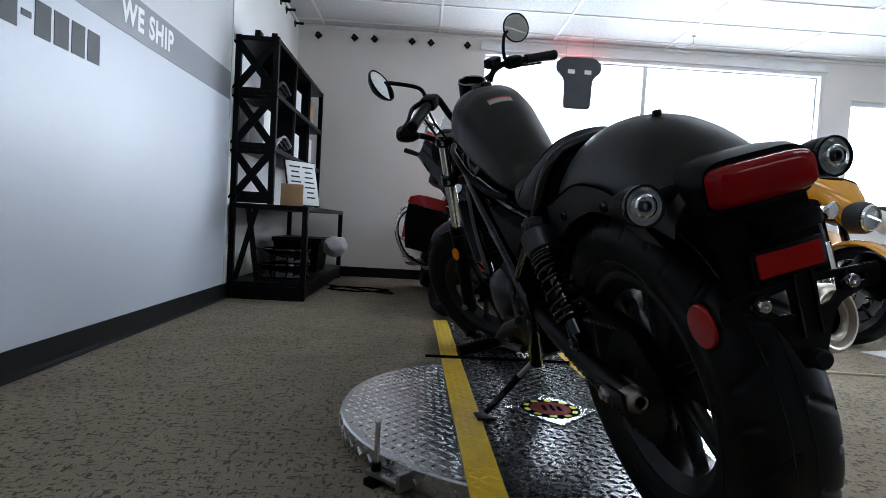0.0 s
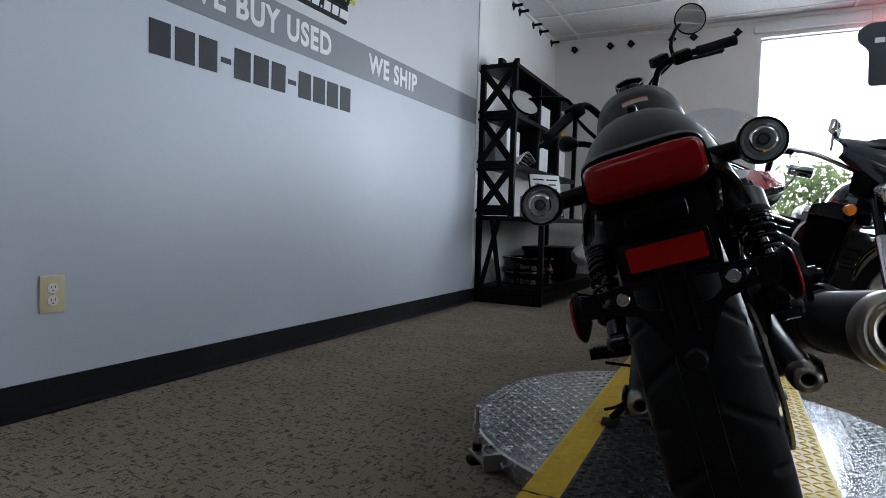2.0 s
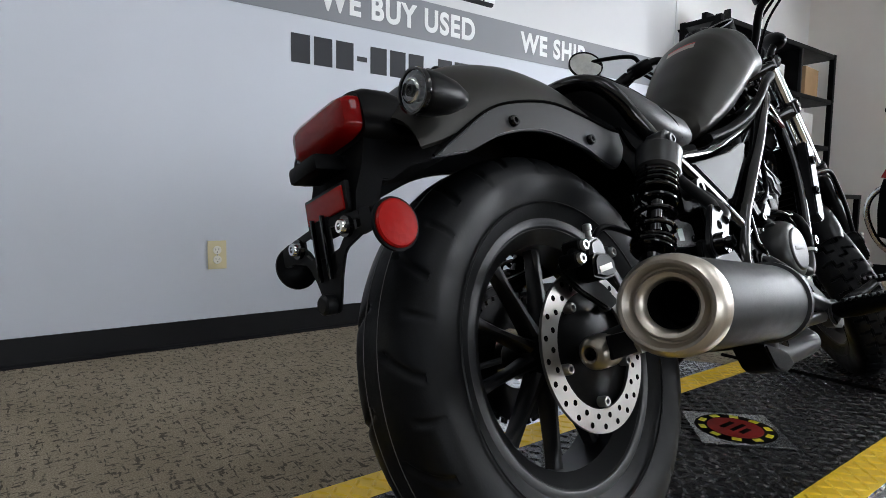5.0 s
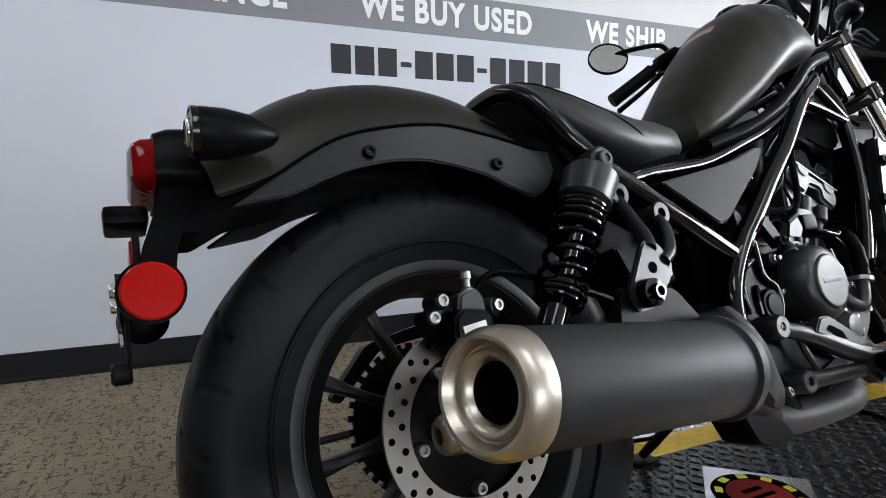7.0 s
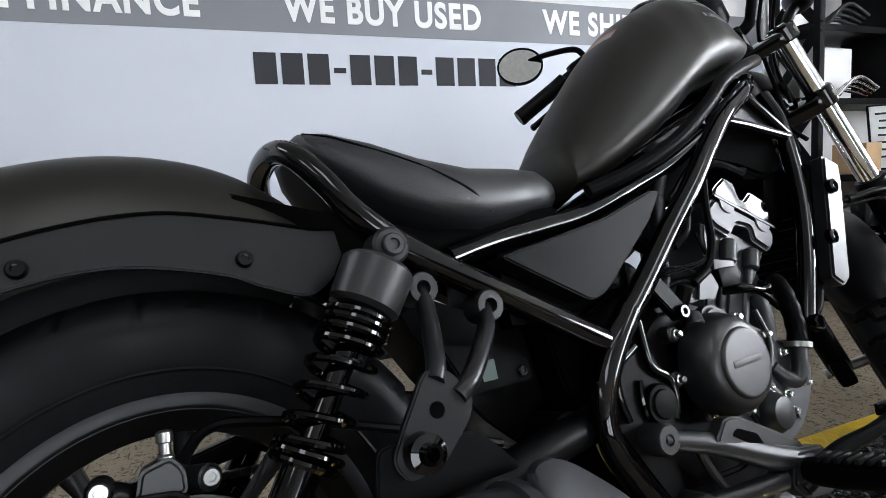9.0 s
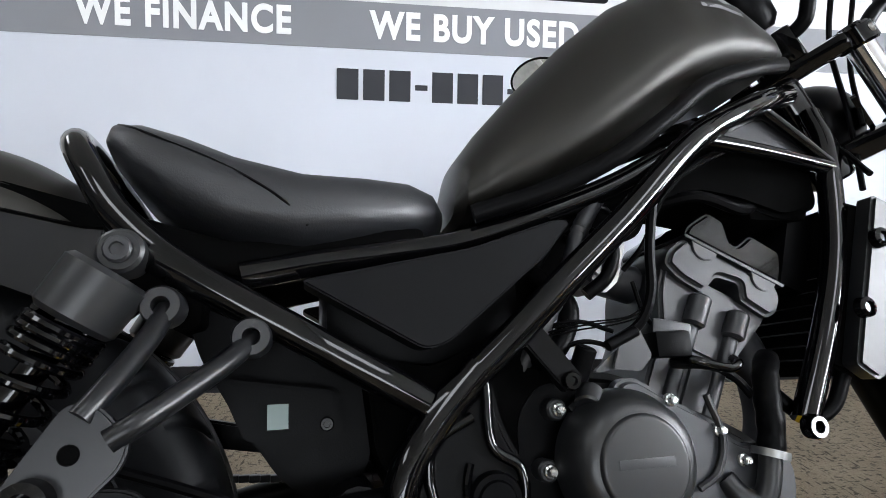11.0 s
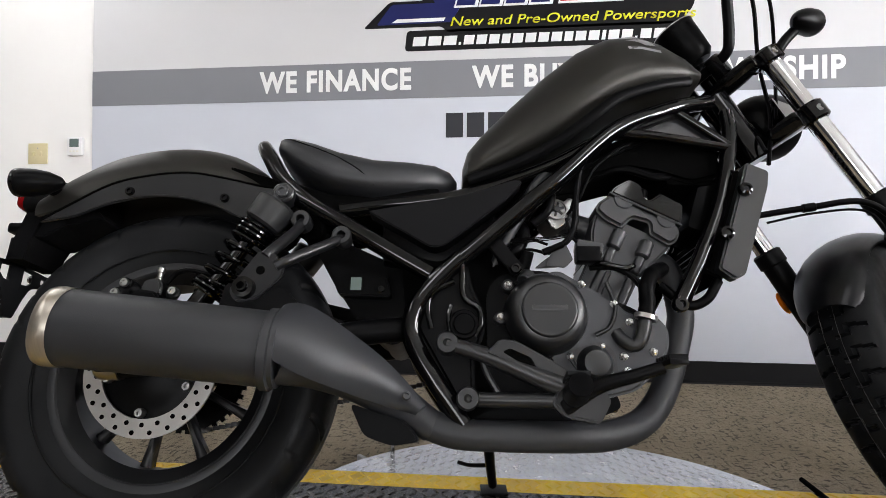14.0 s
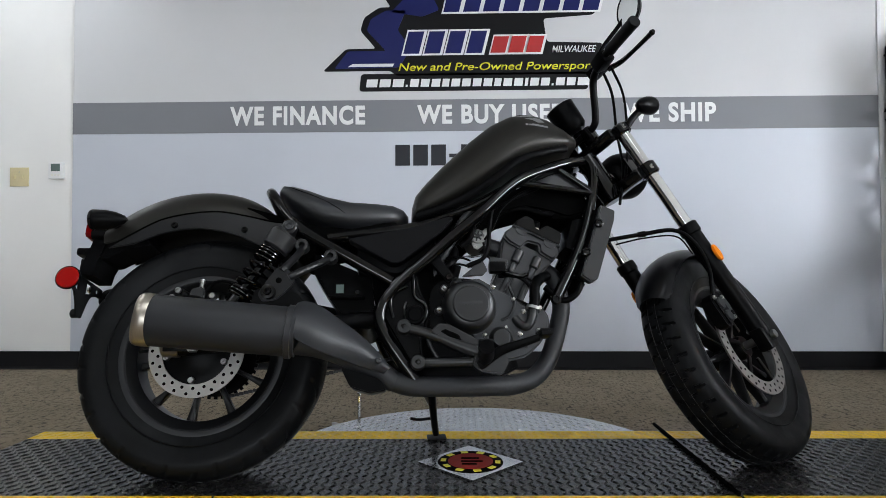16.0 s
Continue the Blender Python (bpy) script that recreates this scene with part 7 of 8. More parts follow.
# ---- shelving against the west wall ----
def shelving():
    t = thing("storage_rack", pose(0, 0, 0), "black steel storage rack with a deep lower bench, half filled", "shelf")
    x0, xm, x1, y0, y1 = -1.405, -1.10, -0.845, 4.085, 5.93
    def post(x, y, z0, z1):
        part("post", span(x, x + 0.04, y, y + 0.04, z0, z1, 0.002), "shelf", t)
    for y in (y0, y1 - 0.04):
        post(x0, y, 0.0, 1.88)
        post(xm - 0.04, y, 0.69, 1.88)
        post(x1 - 0.04, y, 0.0, 0.66)
    for y in (4.695, 5.295):
        part("bay_post", span(xm - 0.024, xm - 0.003, y, y + 0.022, 1.105, 1.84, 0.002), "stay", t)
    for z, x in ((1.84, xm), (1.46, xm), (1.07, xm)):
        part("shelf_board", span(x0 + 0.002, x - 0.002, y0 + 0.002, y1 - 0.002, z, z + 0.035, 0.002), "shelf", t)
    part("bench_top", span(x0 + 0.002, x1 + 0.003, y0 - 0.003, y1, 0.655, 0.69, 0.003), "shelf", t)
    part("lower_shelf", span(x0 + 0.002, x1 - 0.002, y0 + 0.002, y1 - 0.002, 0.10, 0.13, 0.002), "shelf", t)
    part("base_rail", span(x1 - 0.05, x1 - 0.003, y0 + 0.041, y1 - 0.041, 0.02, 0.1), "shelf", t)
    part("base_rail", span(x0 + 0.041, x1 - 0.041, y0 + 0.002, y0 + 0.036, 0.0, 0.1), "shelf", t)
    # end frames with crossed plates
    for z0, z1, w in ((0.72, 1.07, 0.29), (1.11, 1.46, 0.29), (1.5, 1.84, 0.29)):
        for a, b in ((0.03, 0.97), (0.97, 0.03)):
            part("cross_plate", prism([(x0 + w * a - 0.034, z0), (x0 + w * a + 0.034, z0), (x0 + w * b + 0.034, z1), (x0 + w * b - 0.034, z1)], 1, y0 + 0.004 + 0.004 * a, y0 + 0.010 + 0.004 * a), "shelf", t, smooth=False)
    for z in (0.7, 1.05, 1.44):
        part("node_plate", span(x0 + 0.041, xm - 0.041, y0 + 0.0145, y0 + 0.02, z - 0.005, z + 0.075), "shelf", t, smooth=False)
    for a, b in ((0.1, 0.35), (0.4, 0.25)):
        part("cross_plate", prism([(x0 + 0.54 * a - 0.02, 0.13), (x0 + 0.54 * a + 0.02, 0.13), (x0 + 0.54 * b + 0.02, 0.655), (x0 + 0.54 * b - 0.02, 0.655)], 1, y0 + 0.004 + 0.004 * a, y0 + 0.010 + 0.004 * a), "shelf", t, smooth=False)
    for y in (4.7, 5.3):
        part("divider", span(x0 + 0.01, xm - 0.01, y, y + 0.012, 1.105, 1.84), "shelf", t, smooth=False)
    part("side_tube", span(x0 + 0.1, x0 + 0.14, y0 + 0.1, y0 + 0.2, 1.875, 1.95, 0.01), "shelf", t)
    return t


shelving()
bag = thing("roof_fin", pose(-1.2, 4.3, 1.875), "small black fin-shaped part on top of the rack", "part")
part("fin", prism([(-0.02, 0), (0.06, 0), (0.05, 0.1), (0.035, 0.1), (0.0, 0.03)], 0, -0.02, 0.02), "shelf", bag)


def carton(x, y, z, s, turn, material, label):
    c = thing("carton", pose(x, y, z, 0, 0, turn), label, "box")
    part("body", cube((0, 0, s[2] / 2), s, 0.003), material, c)
    part("tape", cube((0, 0, s[2] + 0.0005), (s[0] * 0.16, s[1], 0.001)), "paper" if material == "cardboard" else "cardboard", c, smooth=False)
    return c


carton(-1.0, 4.25, 0.69, (0.16, 0.2, 0.16), 12, "cardboard", "small open brown cardboard box on the bench")
carton(-1.25, 4.95, 1.105, (0.2, 0.3, 0.22), 0, "paper", "white carton on the rack shelf")
carton(-1.25, 5.5, 1.105, (0.2, 0.35, 0.26), 0, "paper", "white carton on the rack shelf")
carton(-1.25, 5.0, 1.495, (0.2, 0.25, 0.2), 0, "paper", "white carton on the upper shelf")
carton(-1.25, 5.6, 1.495, (0.2, 0.3, 0.24), 5, "cardboard", "brown carton on the upper shelf")
carton(-1.28, 4.4, 1.105, (0.1, 0.3, 0.3), 0, "paper", "white carton on the rack shelf")
for k, (y, z) in enumerate(((4.45, 1.105), (4.35, 1.495))):
    ex = thing("chrome_pipe_set", pose(-1.2, y, z), "bundle of bright metal tubes on the rack shelf", "pipes")
    for q in range(4):
        part("pipe", tube([(-0.06 + 0.03 * q, -0.12, 0.014), (-0.02 + 0.03 * q, 0, 0.06 + 0.02 * q), (0.04 + 0.02 * q, 0.13, 0.02 + 0.012 * q)], 0.011, 10), "chrome" if k == 0 else "engine_grey", ex)
board = thing("price_board", pose(-0.97, 4.62, 0.69, -14, 0, 52), "white printed card on a black easel, writing too small to read", "sign")
part("card", cube((0, 0, 0.2), (0.3, 0.006, 0.36), 0.002), "paper", board)
part("backing", cube((0, 0.008, 0.2), (0.32, 0.008, 0.38), 0.002), "shelf", board)
part("easel_leg", rod((0, 0.012, 0.3), (0, 0.16, 0.04), 0.006, seg=8), "shelf", board)
for c in (-1, 1):
    for r in range(7):
        part("text_bar", cube((c * 0.068, -0.0036, 0.335 - 0.042 * r), (0.11 - 0.012 * ((r * 3) % 4), 0.001, 0.012)), "number", board, smooth=False)
for k in range(2):
    drum = thing("wheel_rim", pose(-1.12, 4.55, 0.13 + 0.115 * k), "black wheel lying on the lower shelf of the rack", "wheel", "wheels on the rack")
    part("barrel", revolve([(0.16, 0), (0.215, 0), (0.22, 0.01), (0.205, 0.03), (0.2, 0.055), (0.205, 0.085), (0.22, 0.1), (0.215, 0.112), (0.16, 0.112)], (0, 0, 0), (0, 0, 1), 40, closed=True), "gloss_black", drum)
    part("hub", rod((0, 0, 0.02), (0, 0, 0.1), 0.05, seg=20, bevel=0.005), "gloss_black", drum)
    for q in range(5):
        a = 2 * math.pi * q / 5
        part("spoke", cube((0.11 * math.cos(a), 0.11 * math.sin(a), 0.06), (0.13, 0.03, 0.03), 0.005, pose(0, 0, 0, 0, 0, math.degrees(a))), "gloss_black", drum)
pl = thing("plastic_bag", pose(-0.8, 5.2, 0.36), "crumpled white plastic bag hanging from the bench", "bag")
bmw = bmesh.new()
bmesh.ops.create_icosphere(bmw, subdivisions=3, radius=0.12)
for v in bmw.verts:
    v.co *= 1 + 0.25 * noise.noise(v.co * 14)
    v.co.z *= 0.75
part("bag", bmw, "paper", pl)
tub = thing("storage_tub", pose(-1.1, 5.2, 0.13), "black plastic tub on the lower shelf", "tub")
part("body", loft([[(x * k, y * k, z) for x, y in ((-0.2, -0.25), (0.2, -0.25), (0.2, 0.25), (-0.2, 0.25))] for k, z in ((0.85, 0), (1, 0.26), (1.05, 0.26), (1.05, 0.28))]), "plastic", tub, smooth=False)
part("lid", cube((0, 0, 0.29), (0.43, 0.53, 0.02), 0.006), "plastic", tub)
cab = thing("power_cable", pose(-0.55, 4.95, 0.006), "loose black power cable coiled on the carpet", "cable")
pts = []
for k in range(60):
    a = 2 * math.pi * k / 20
    pts.append((0.25 * math.cos(a) * (1 + 0.1 * math.sin(k)), 0.14 * math.sin(a) + 0.02 * math.cos(0.7 * k), 0.001 * (k % 5)))
part("cable", tube(pts + [(0.3, -0.2, 0), (-0.1, 0.1, 0), (-0.4, 0.3, 0)], 0.006, 6, 3), "hole", cab)

# ---- touring motorcycles further back ----
def bagger(name, m, paint, label, visor="clear", wing=False, backrest=False):
    b = thing(name, m, label, "motorcycle", "touring motorcycles")

    def small_wheel(y, R, w, nm):
        hub = part(nm, rod((-0.05, y, R), (0.05, y, R), 0.05, seg=20, bevel=0.006), "chrome", b)
        T = Matrix.Translation((0, y, R))
        part("tyre", revolve([(R - 0.10, -w * 0.7), (R - 0.05, -w), (R - 0.015, -w * 0.8), (R, 0), (R - 0.015, w * 0.8), (R - 0.05, w), (R - 0.10, w * 0.7)], (0, 0, 0), (1, 0, 0), 56), "tyre", hub, m=T)
        part("rim", revolve([(R - 0.095, -w * 0.75), (R - 0.085, -w * 0.7), (R - 0.11, 0), (R - 0.085, w * 0.7), (R - 0.095, w * 0.75), (R - 0.125, 0)], (0, 0, 0), (1, 0, 0), 48, closed=True), "chrome", hub, m=T)
        for k in range(10):
            part("spoke", spoke_mesh(2 * math.pi * k / 10, 0.04, R - 0.11, 0.02), "gloss_black", hub, m=T)
        for s in (-1, 1):
            part("brake_disc", revolve([(0.09, 0), (0.145, 0), (0.145, 0.005), (0.09, 0.005)], (s * 0.08, 0, 0), (s * 1.08, 0, 0), 40, closed=True), "disc", hub, m=T)
        return hub

    small_wheel(0.0, 0.32, 0.065, "front_wheel")
    small_wheel(-1.63, 0.31, 0.085, "rear_wheel")
    part("front_fender", arc_fender(0.36, 0.1, 10, 170, 0.006), paint, b, "painted front fender", m=Matrix.Translation((0, 0, 0.32)))
    part("fender_emblem", cube((0, 0.12, 0.66), (0.03, 0.05, 0.02), 0.008), "chrome", b)
    for s in (-1, 1):
        fk = part("fork_leg", rod((s * 0.115, 0.01, 0.30), (s * 0.115, -0.17, 0.62), 0.033, seg=20, bevel=0.004), "chrome", b)
        part("fork_tube", rod((s * 0.115, -0.165, 0.61), (s * 0.115, -0.3, 0.86), 0.026, seg=18), "gloss_black", fk)
    # fairing: a wide shell drawn out forward at the lamp, painted above, black below
    lift = 0.08 if wing else 0.0
    fx = 0.2 if wing else 0.16

    def front(x, q, back=0.0):
        t = x / 0.43
        zb, zt = (0.61 + 0.36 * abs(t) ** 1.1) if wing else (0.72 + 0.27 * abs(t) ** 1.1), 1.02 + 0.03 * (1 - t * t) + (0.07 + lift) * abs(t)
        return (x, -0.09 - 0.40 * abs(t) ** 1.4 + 0.07 * math.sin(math.pi * q) - 0.10 * q - back, zb + (zt - zb) * q)

    def shell(q0, q1, n=8):
        secs = []
        for k in range(17):
            x = 0.43 * (-1 + k / 8)
            secs.append([front(x, q0 + (q1 - q0) * i / n) for i in range(n + 1)] + [front(x * 0.97, q0 + (q1 - q0) * i / n, 0.06) for i in range(n, -1, -1)])
        return loft(secs)

    fairing = part("fairing", shell(0.62 if wing else 0.0, 1.0), paint, b, "glossy painted handlebar fairing")
    if wing:
        part("under_fairing", shell(0.0, 0.612), "gloss_black", fairing, "black lower fairing panel")
        part("nacelle", loft([[front(w * (-1 + i / 4), q, -0.012 + 0.02 * abs(-1 + i / 4) ** 3) for i in range(9)] + [front(w * (1 - i / 4), q, 0.03) for i in range(9)] for q, w in ((0.3, 0.1), (0.45, 0.118), (0.6, 0.115), (0.8, 0.11), (0.99, 0.13))]), "nacelle", fairing, "satin grey lamp surround")
        for s in (-1, 1):
            part("pinstripe", tube([front(s * x, q, -0.002) for x, q in ((0.2, 0.95), (0.26, 0.86), (0.33, 0.78), (0.4, 0.72))], 0.003, 6), "lettering", fairing)
    part("inner_fairing", cube((0, -0.40, 0.9), (0.6, 0.18, 0.2), 0.05), "plastic", fairing)
    ws = []
    top = 1.43 if visor == "clear" else 1.13
    for k in range(11):
        t = -1 + 2 * k / 10
        ws.append([(0.36 * t, -0.27 - 0.2 * abs(t) ** 1.6, 1.03), (0.34 * t, -0.4 - 0.18 * abs(t) ** 1.6, top - 0.1 * abs(t) ** 3), (0.338 * t, -0.404 - 0.18 * abs(t) ** 1.6, top - 0.002 - 0.1 * abs(t) ** 3), (0.358 * t, -0.274 - 0.2 * abs(t) ** 1.6, 1.03)])
    part("windshield", loft(ws), "visor" if visor == "clear" else "gloss_black", fairing, "clear curved windshield" if visor == "clear" else "dark windshield")
    if wing:
        part("windshield_edge", tube([p for p in [w[1] for w in ws]], 0.0035, 6), "trim_white", fairing)
        part("windshield_base", loft([[(0.37 * t, -0.25 - 0.2 * abs(t) ** 1.6, 1.02), (0.36 * t, -0.29 - 0.2 * abs(t) ** 1.6, 1.1), (0.355 * t, -0.3 - 0.2 * abs(t) ** 1.6, 1.1), (0.365 * t, -0.29 - 0.2 * abs(t) ** 1.6, 1.02)] for t in [-1 + k / 5 for k in range(11)]]), "plastic", fairing, "black vent strip at the windshield base")
    part("windshield_trim", tube([(-0.37, -0.46, 1.04), (-0.2, -0.3, 1.06), (0, -0.24, 1.07), (0.2, -0.3, 1.06), (0.37, -0.46, 1.04)], 0.012, 8), "gloss_black", fairing)
    lamp = part("headlight", revolve([(0.0, -0.06), (0.075, -0.06), (0.085, -0.02), (0.09, 0.015), (0.082, 0.026), (0.074, 0.02)], (0, -0.02, 0.83), (0, 1, 0.80), 36), "chrome", b, "round chrome-ringed headlight")
    part("lens", revolve([(0, 0.03), (0.05, 0.027), (0.075, 0.016)], (0, -0.02, 0.83), (0, 1, 0.80), 32), "clear", lamp)
    part("reflector", revolve([(0.074, 0.014), (0.06, 0.0), (0.03, -0.02), (0, -0.025)], (0, -0.02, 0.83), (0, 1, 0.80), 32), "reflector", lamp)
    part("lamp_bar", cube((0, 0.012, 0.832), (0.13, 0.004, 0.01)), "chrome", lamp, smooth=False)
    part("lamp_housing", revolve([(0.0, -0.1), (0.1, -0.1), (0.107, -0.04), (0.102, 0.0), (0.092, 0.012)], (0, -0.03, 0.83), (0, 1, 0.80), 36), "engine_grey", lamp)
    for s in (-1, 1):
        fog = part("fog_lamp", revolve([(0, -0.06), (0.04, -0.055), (0.055, -0.02), (0.06, 0.012), (0.05, 0.02)], (s * fx, -0.16, 0.835), (s * fx, 1, 0.81), 28), "chrome", b)
        part("lens", revolve([(0, 0.018), (0.05, 0.012), (0.04, 0.0), (0, -0.01)], (s * fx, -0.16, 0.835), (s * fx, 1, 0.81), 24), "reflector", fog)
        if not wing:
            part("turn_signal", revolve([(0, -0.03), (0.02, -0.025), (0.03, 0), (0.025, 0.01), (0, 0.012)], (s * 0.31, -0.2, 0.71), (s * 0.31, 1, 0.71), 20), "amber", b)
        mirror = part("mirror", cube((s * 0.47, -0.46, 1.13 + lift), (0.15, 0.03, 0.075), 0.014, pose(0, 0, 0, 0, s * -8, s * 12)), "chrome", b, "chrome rear-view mirror")
        part("stem", rod((s * 0.42, -0.48, 1.02), (s * 0.46, -0.47, 1.1 + lift), 0.009, seg=8), "chrome", mirror)
        part("grip", rod((s * 0.36, -0.62, 0.99), (s * 0.48, -0.70, 0.98), 0.018, seg=14, bevel=0.003), "tyre", b)
        low = part("lower_fairing", loft([[(s * x, y, z) for x, y in ((x0, -0.42), (x1, -0.42), (x1 - 0.02, -0.62), (x0, -0.62))] for z, x0, x1 in ((0.36, 0.2, 0.36), (0.5, 0.19, 0.40), (0.62, 0.17, 0.42), (0.68, 0.16, 0.42))]), "plastic", b)
        part("lower_cap", loft([[(s * x, y, z) for x, y in ((x0, -0.40), (x1, -0.40), (x1 - 0.02, -0.62), (x0, -0.63))] for z, x0, x1 in ((0.682, 0.155, 0.43), (0.73, 0.15, 0.42), (0.755, 0.15, 0.36), (0.762, 0.16, 0.3))]), paint, low)
        part("guard_bar", tube([(s * 0.12, -0.47, 0.72), (s * 0.3, -0.44, 0.70), (s * 0.44, -0.45, 0.6), (s * 0.45, -0.46, 0.46), (s * 0.33, -0.5, 0.30), (s * 0.12, -0.55, 0.25)], 0.016, 12), "chrome", low)
        box = part("saddlebag", loft([[(s * x, y, z) for x, y in ((x0, -1.28), (x1, -1.30), (x1, -2.0), (x0, -2.04))] for z, x0, x1 in ((0.36, 0.17, 0.32), (0.42, 0.16, 0.37), (0.62, 0.16, 0.385))]), paint, b, "painted hard saddlebag")
        part("bag_lid", loft([[(s * x, y, z) for x, y in ((x0, -1.27), (x1, -1.29), (x1, -2.01), (x0, -2.05))] for z, x0, x1 in ((0.625, 0.155, 0.39), (0.67, 0.16, 0.38), (0.695, 0.17, 0.34))]), paint, box)
        part("latch", cube((s * 0.392, -1.62, 0.61), (0.008, 0.07, 0.045), 0.003), "chrome", box)
        part("guard", tube([(s * 0.2, -1.22, 0.42), (s * 0.42, -1.24, 0.42), (s * 0.42, -1.24, 0.66), (s * 0.22, -1.22, 0.66)], 0.013, 10), "chrome", box)
        part("exhaust_pipe", tube([(s * 0.16, -0.75, 0.30), (s * 0.24, -0.95, 0.24), (s * 0.27, -1.4, 0.24), (s * 0.27, -2.1, 0.26)], [0.025, 0.03, 0.045, 0.045], 18), "chrome", b)
        part("footboard", cube((s * 0.3, -0.88, 0.28), (0.1, 0.28, 0.02), 0.008), "chrome", b)
        barrel = pose(0, -0.82 + s * 0.09, 0.42, s * -22)
        cyl = part("cylinder", join(cube((0, 0, 0.075), (0.12, 0.11, 0.2), 0.01), cube((0, 0, 0.2), (0.14, 0.14, 0.07), 0.02)), "engine_grey", b, m=barrel)
        for k in range(6):
            part("fin", cube((0, 0, 0.03 * k), (0.16, 0.15, 0.016), 0.004, None), "engine_grey", cyl, m=barrel)
    part("crankcase", join(cube((0, -0.85, 0.36), (0.26, 0.4, 0.22), 0.05), rod((0.1, -0.83, 0.36), (0.2, -0.83, 0.36), 0.11, seg=28, bevel=0.02)), "engine", b)
    part("fuel_tank", loft([oval(y, 0, rb, rt, h0, h1, 2.6, 28) for y, h0, h1, rb, rt in ((-0.55, 0.76, 0.88, 0.09, 0.06), (-0.62, 0.70, 0.95, 0.16, 0.1), (-0.75, 0.68, 0.97, 0.19, 0.12), (-0.9, 0.68, 0.95, 0.18, 0.11), (-1.05, 0.7, 0.88, 0.13, 0.08), (-1.1, 0.74, 0.8, 0.06, 0.05))]), paint, b, "painted fuel tank")
    part("seat", loft([oval(y, 0, rb, rt, h0, h1, 2.8, 24) for y, h0, h1, rb, rt in ((-1.02, 0.68, 0.76, 0.08, 0.07), (-1.15, 0.66, 0.77, 0.16, 0.14), (-1.35, 0.66, 0.76, 0.19, 0.17), (-1.5, 0.68, 0.82, 0.17, 0.15), (-1.75, 0.7, 0.84, 0.15, 0.12), (-1.9, 0.72, 0.8, 0.08, 0.06))]), "seat", b, "black two-up seat")
    part("rear_fender", arc_fender(0.40, 0.12, 20, 165, 0.006), paint, b, m=pose(0, -1.63, 0.31))
    part("handlebar", tube([(-0.48, -0.70, 0.98), (-0.3, -0.58, 1.0), (-0.1, -0.46, 0.95), (0.1, -0.46, 0.95), (0.3, -0.58, 1.0), (0.48, -0.70, 0.98)], 0.014, 10), "chrome", b)
    part("lower_frame", tube([(0.1, -0.45, 0.75), (0.12, -0.5, 0.3), (0.13, -0.8, 0.22), (0.13, -1.2, 0.28), (0.1, -1.63, 0.32)], 0.018, 10), "gloss_black", b)
    part("lower_frame", tube([(-0.1, -0.45, 0.75), (-0.12, -0.5, 0.3), (-0.13, -0.8, 0.22), (-0.13, -1.2, 0.28), (-0.1, -1.63, 0.32)], 0.018, 10), "gloss_black", b)
    if not wing:
        for ob in b.children:
            kind = ob.name.split(".")[0]
            if kind in ("fairing", "lower_fairing", "mirror"):
                for o in (ob, *ob.children):
                    o.data.transform(Matrix.Diagonal((0.76 if kind == "lower_fairing" else 0.62, 0.8 if kind == "fairing" else 1, 1, 1)))
    if backrest:
        pad = part("backrest", loft([oval(y, 0, w, w * 0.9, h0, h1, 3.2, 28) for y, w, h0, h1 in ((-1.80, 0.17, 0.90, 1.10), (-1.83, 0.22, 0.86, 1.15), (-1.89, 0.22, 0.86, 1.15), (-1.93, 0.17, 0.90, 1.11))]), "seat", b, "black padded passenger backrest")
        part("backrest_bar", tube([(0.16, -1.88, 0.70), (0.15, -1.93, 0.88), (-0.15, -1.93, 0.88), (-0.16, -1.88, 0.70)], 0.012, 10), "chrome", pad)
    part("kick_stand", tube([(-0.15, -0.9, 0.22), (-0.23, -0.86, 0.064)], 0.014, 10), "chrome", b)
    return b


LEAN = pose(0, 0, 0.007, 0, -12, 0)
STEERED = ("front_wheel", "front_fender", "fender_emblem", "fork_leg", "fairing", "headlight", "fog_lamp", "turn_signal", "mirror", "grip", "handlebar")


def steer(b, degrees, roll=0):
    """Turns the front end of a touring motorcycle about its steering head; roll is the tilt that the rake gives it."""
    m = pose(0, 0, 0.83, 0, roll) @ pose(0, -0.28, -0.83) @ pose(0, 0, 0, 0, 0, degrees) @ pose(0, 0.28, 0)
    for ob in b.children:
        if ob.name.split(".")[0] in STEERED:
            for o in (ob, *ob.children):
                o.data.transform(m)


steer(bagger("touring_motorcycle", pose(0.17, 3.72, 0, 0, 0, 184) @ LEAN, "red_paint", "glossy red touring motorcycle with a clear windshield and black lowers", wing=True), 15, -8)
steer(bagger("touring_motorcycle", pose(1.04, 3.24, 0, 0, 0, 188) @ LEAN, "dark_paint", "dark glossy touring motorcycle with chrome fork and lamps", "dark"), 30)
steer(bagger("touring_motorcycle", pose(2.63, 3.45, 0, 0, 0, 188) @ LEAN, "yellow_paint", "amber-yellow touring motorcycle with chrome wheel, saddlebags and backrest", "dark", backrest=True), 10)


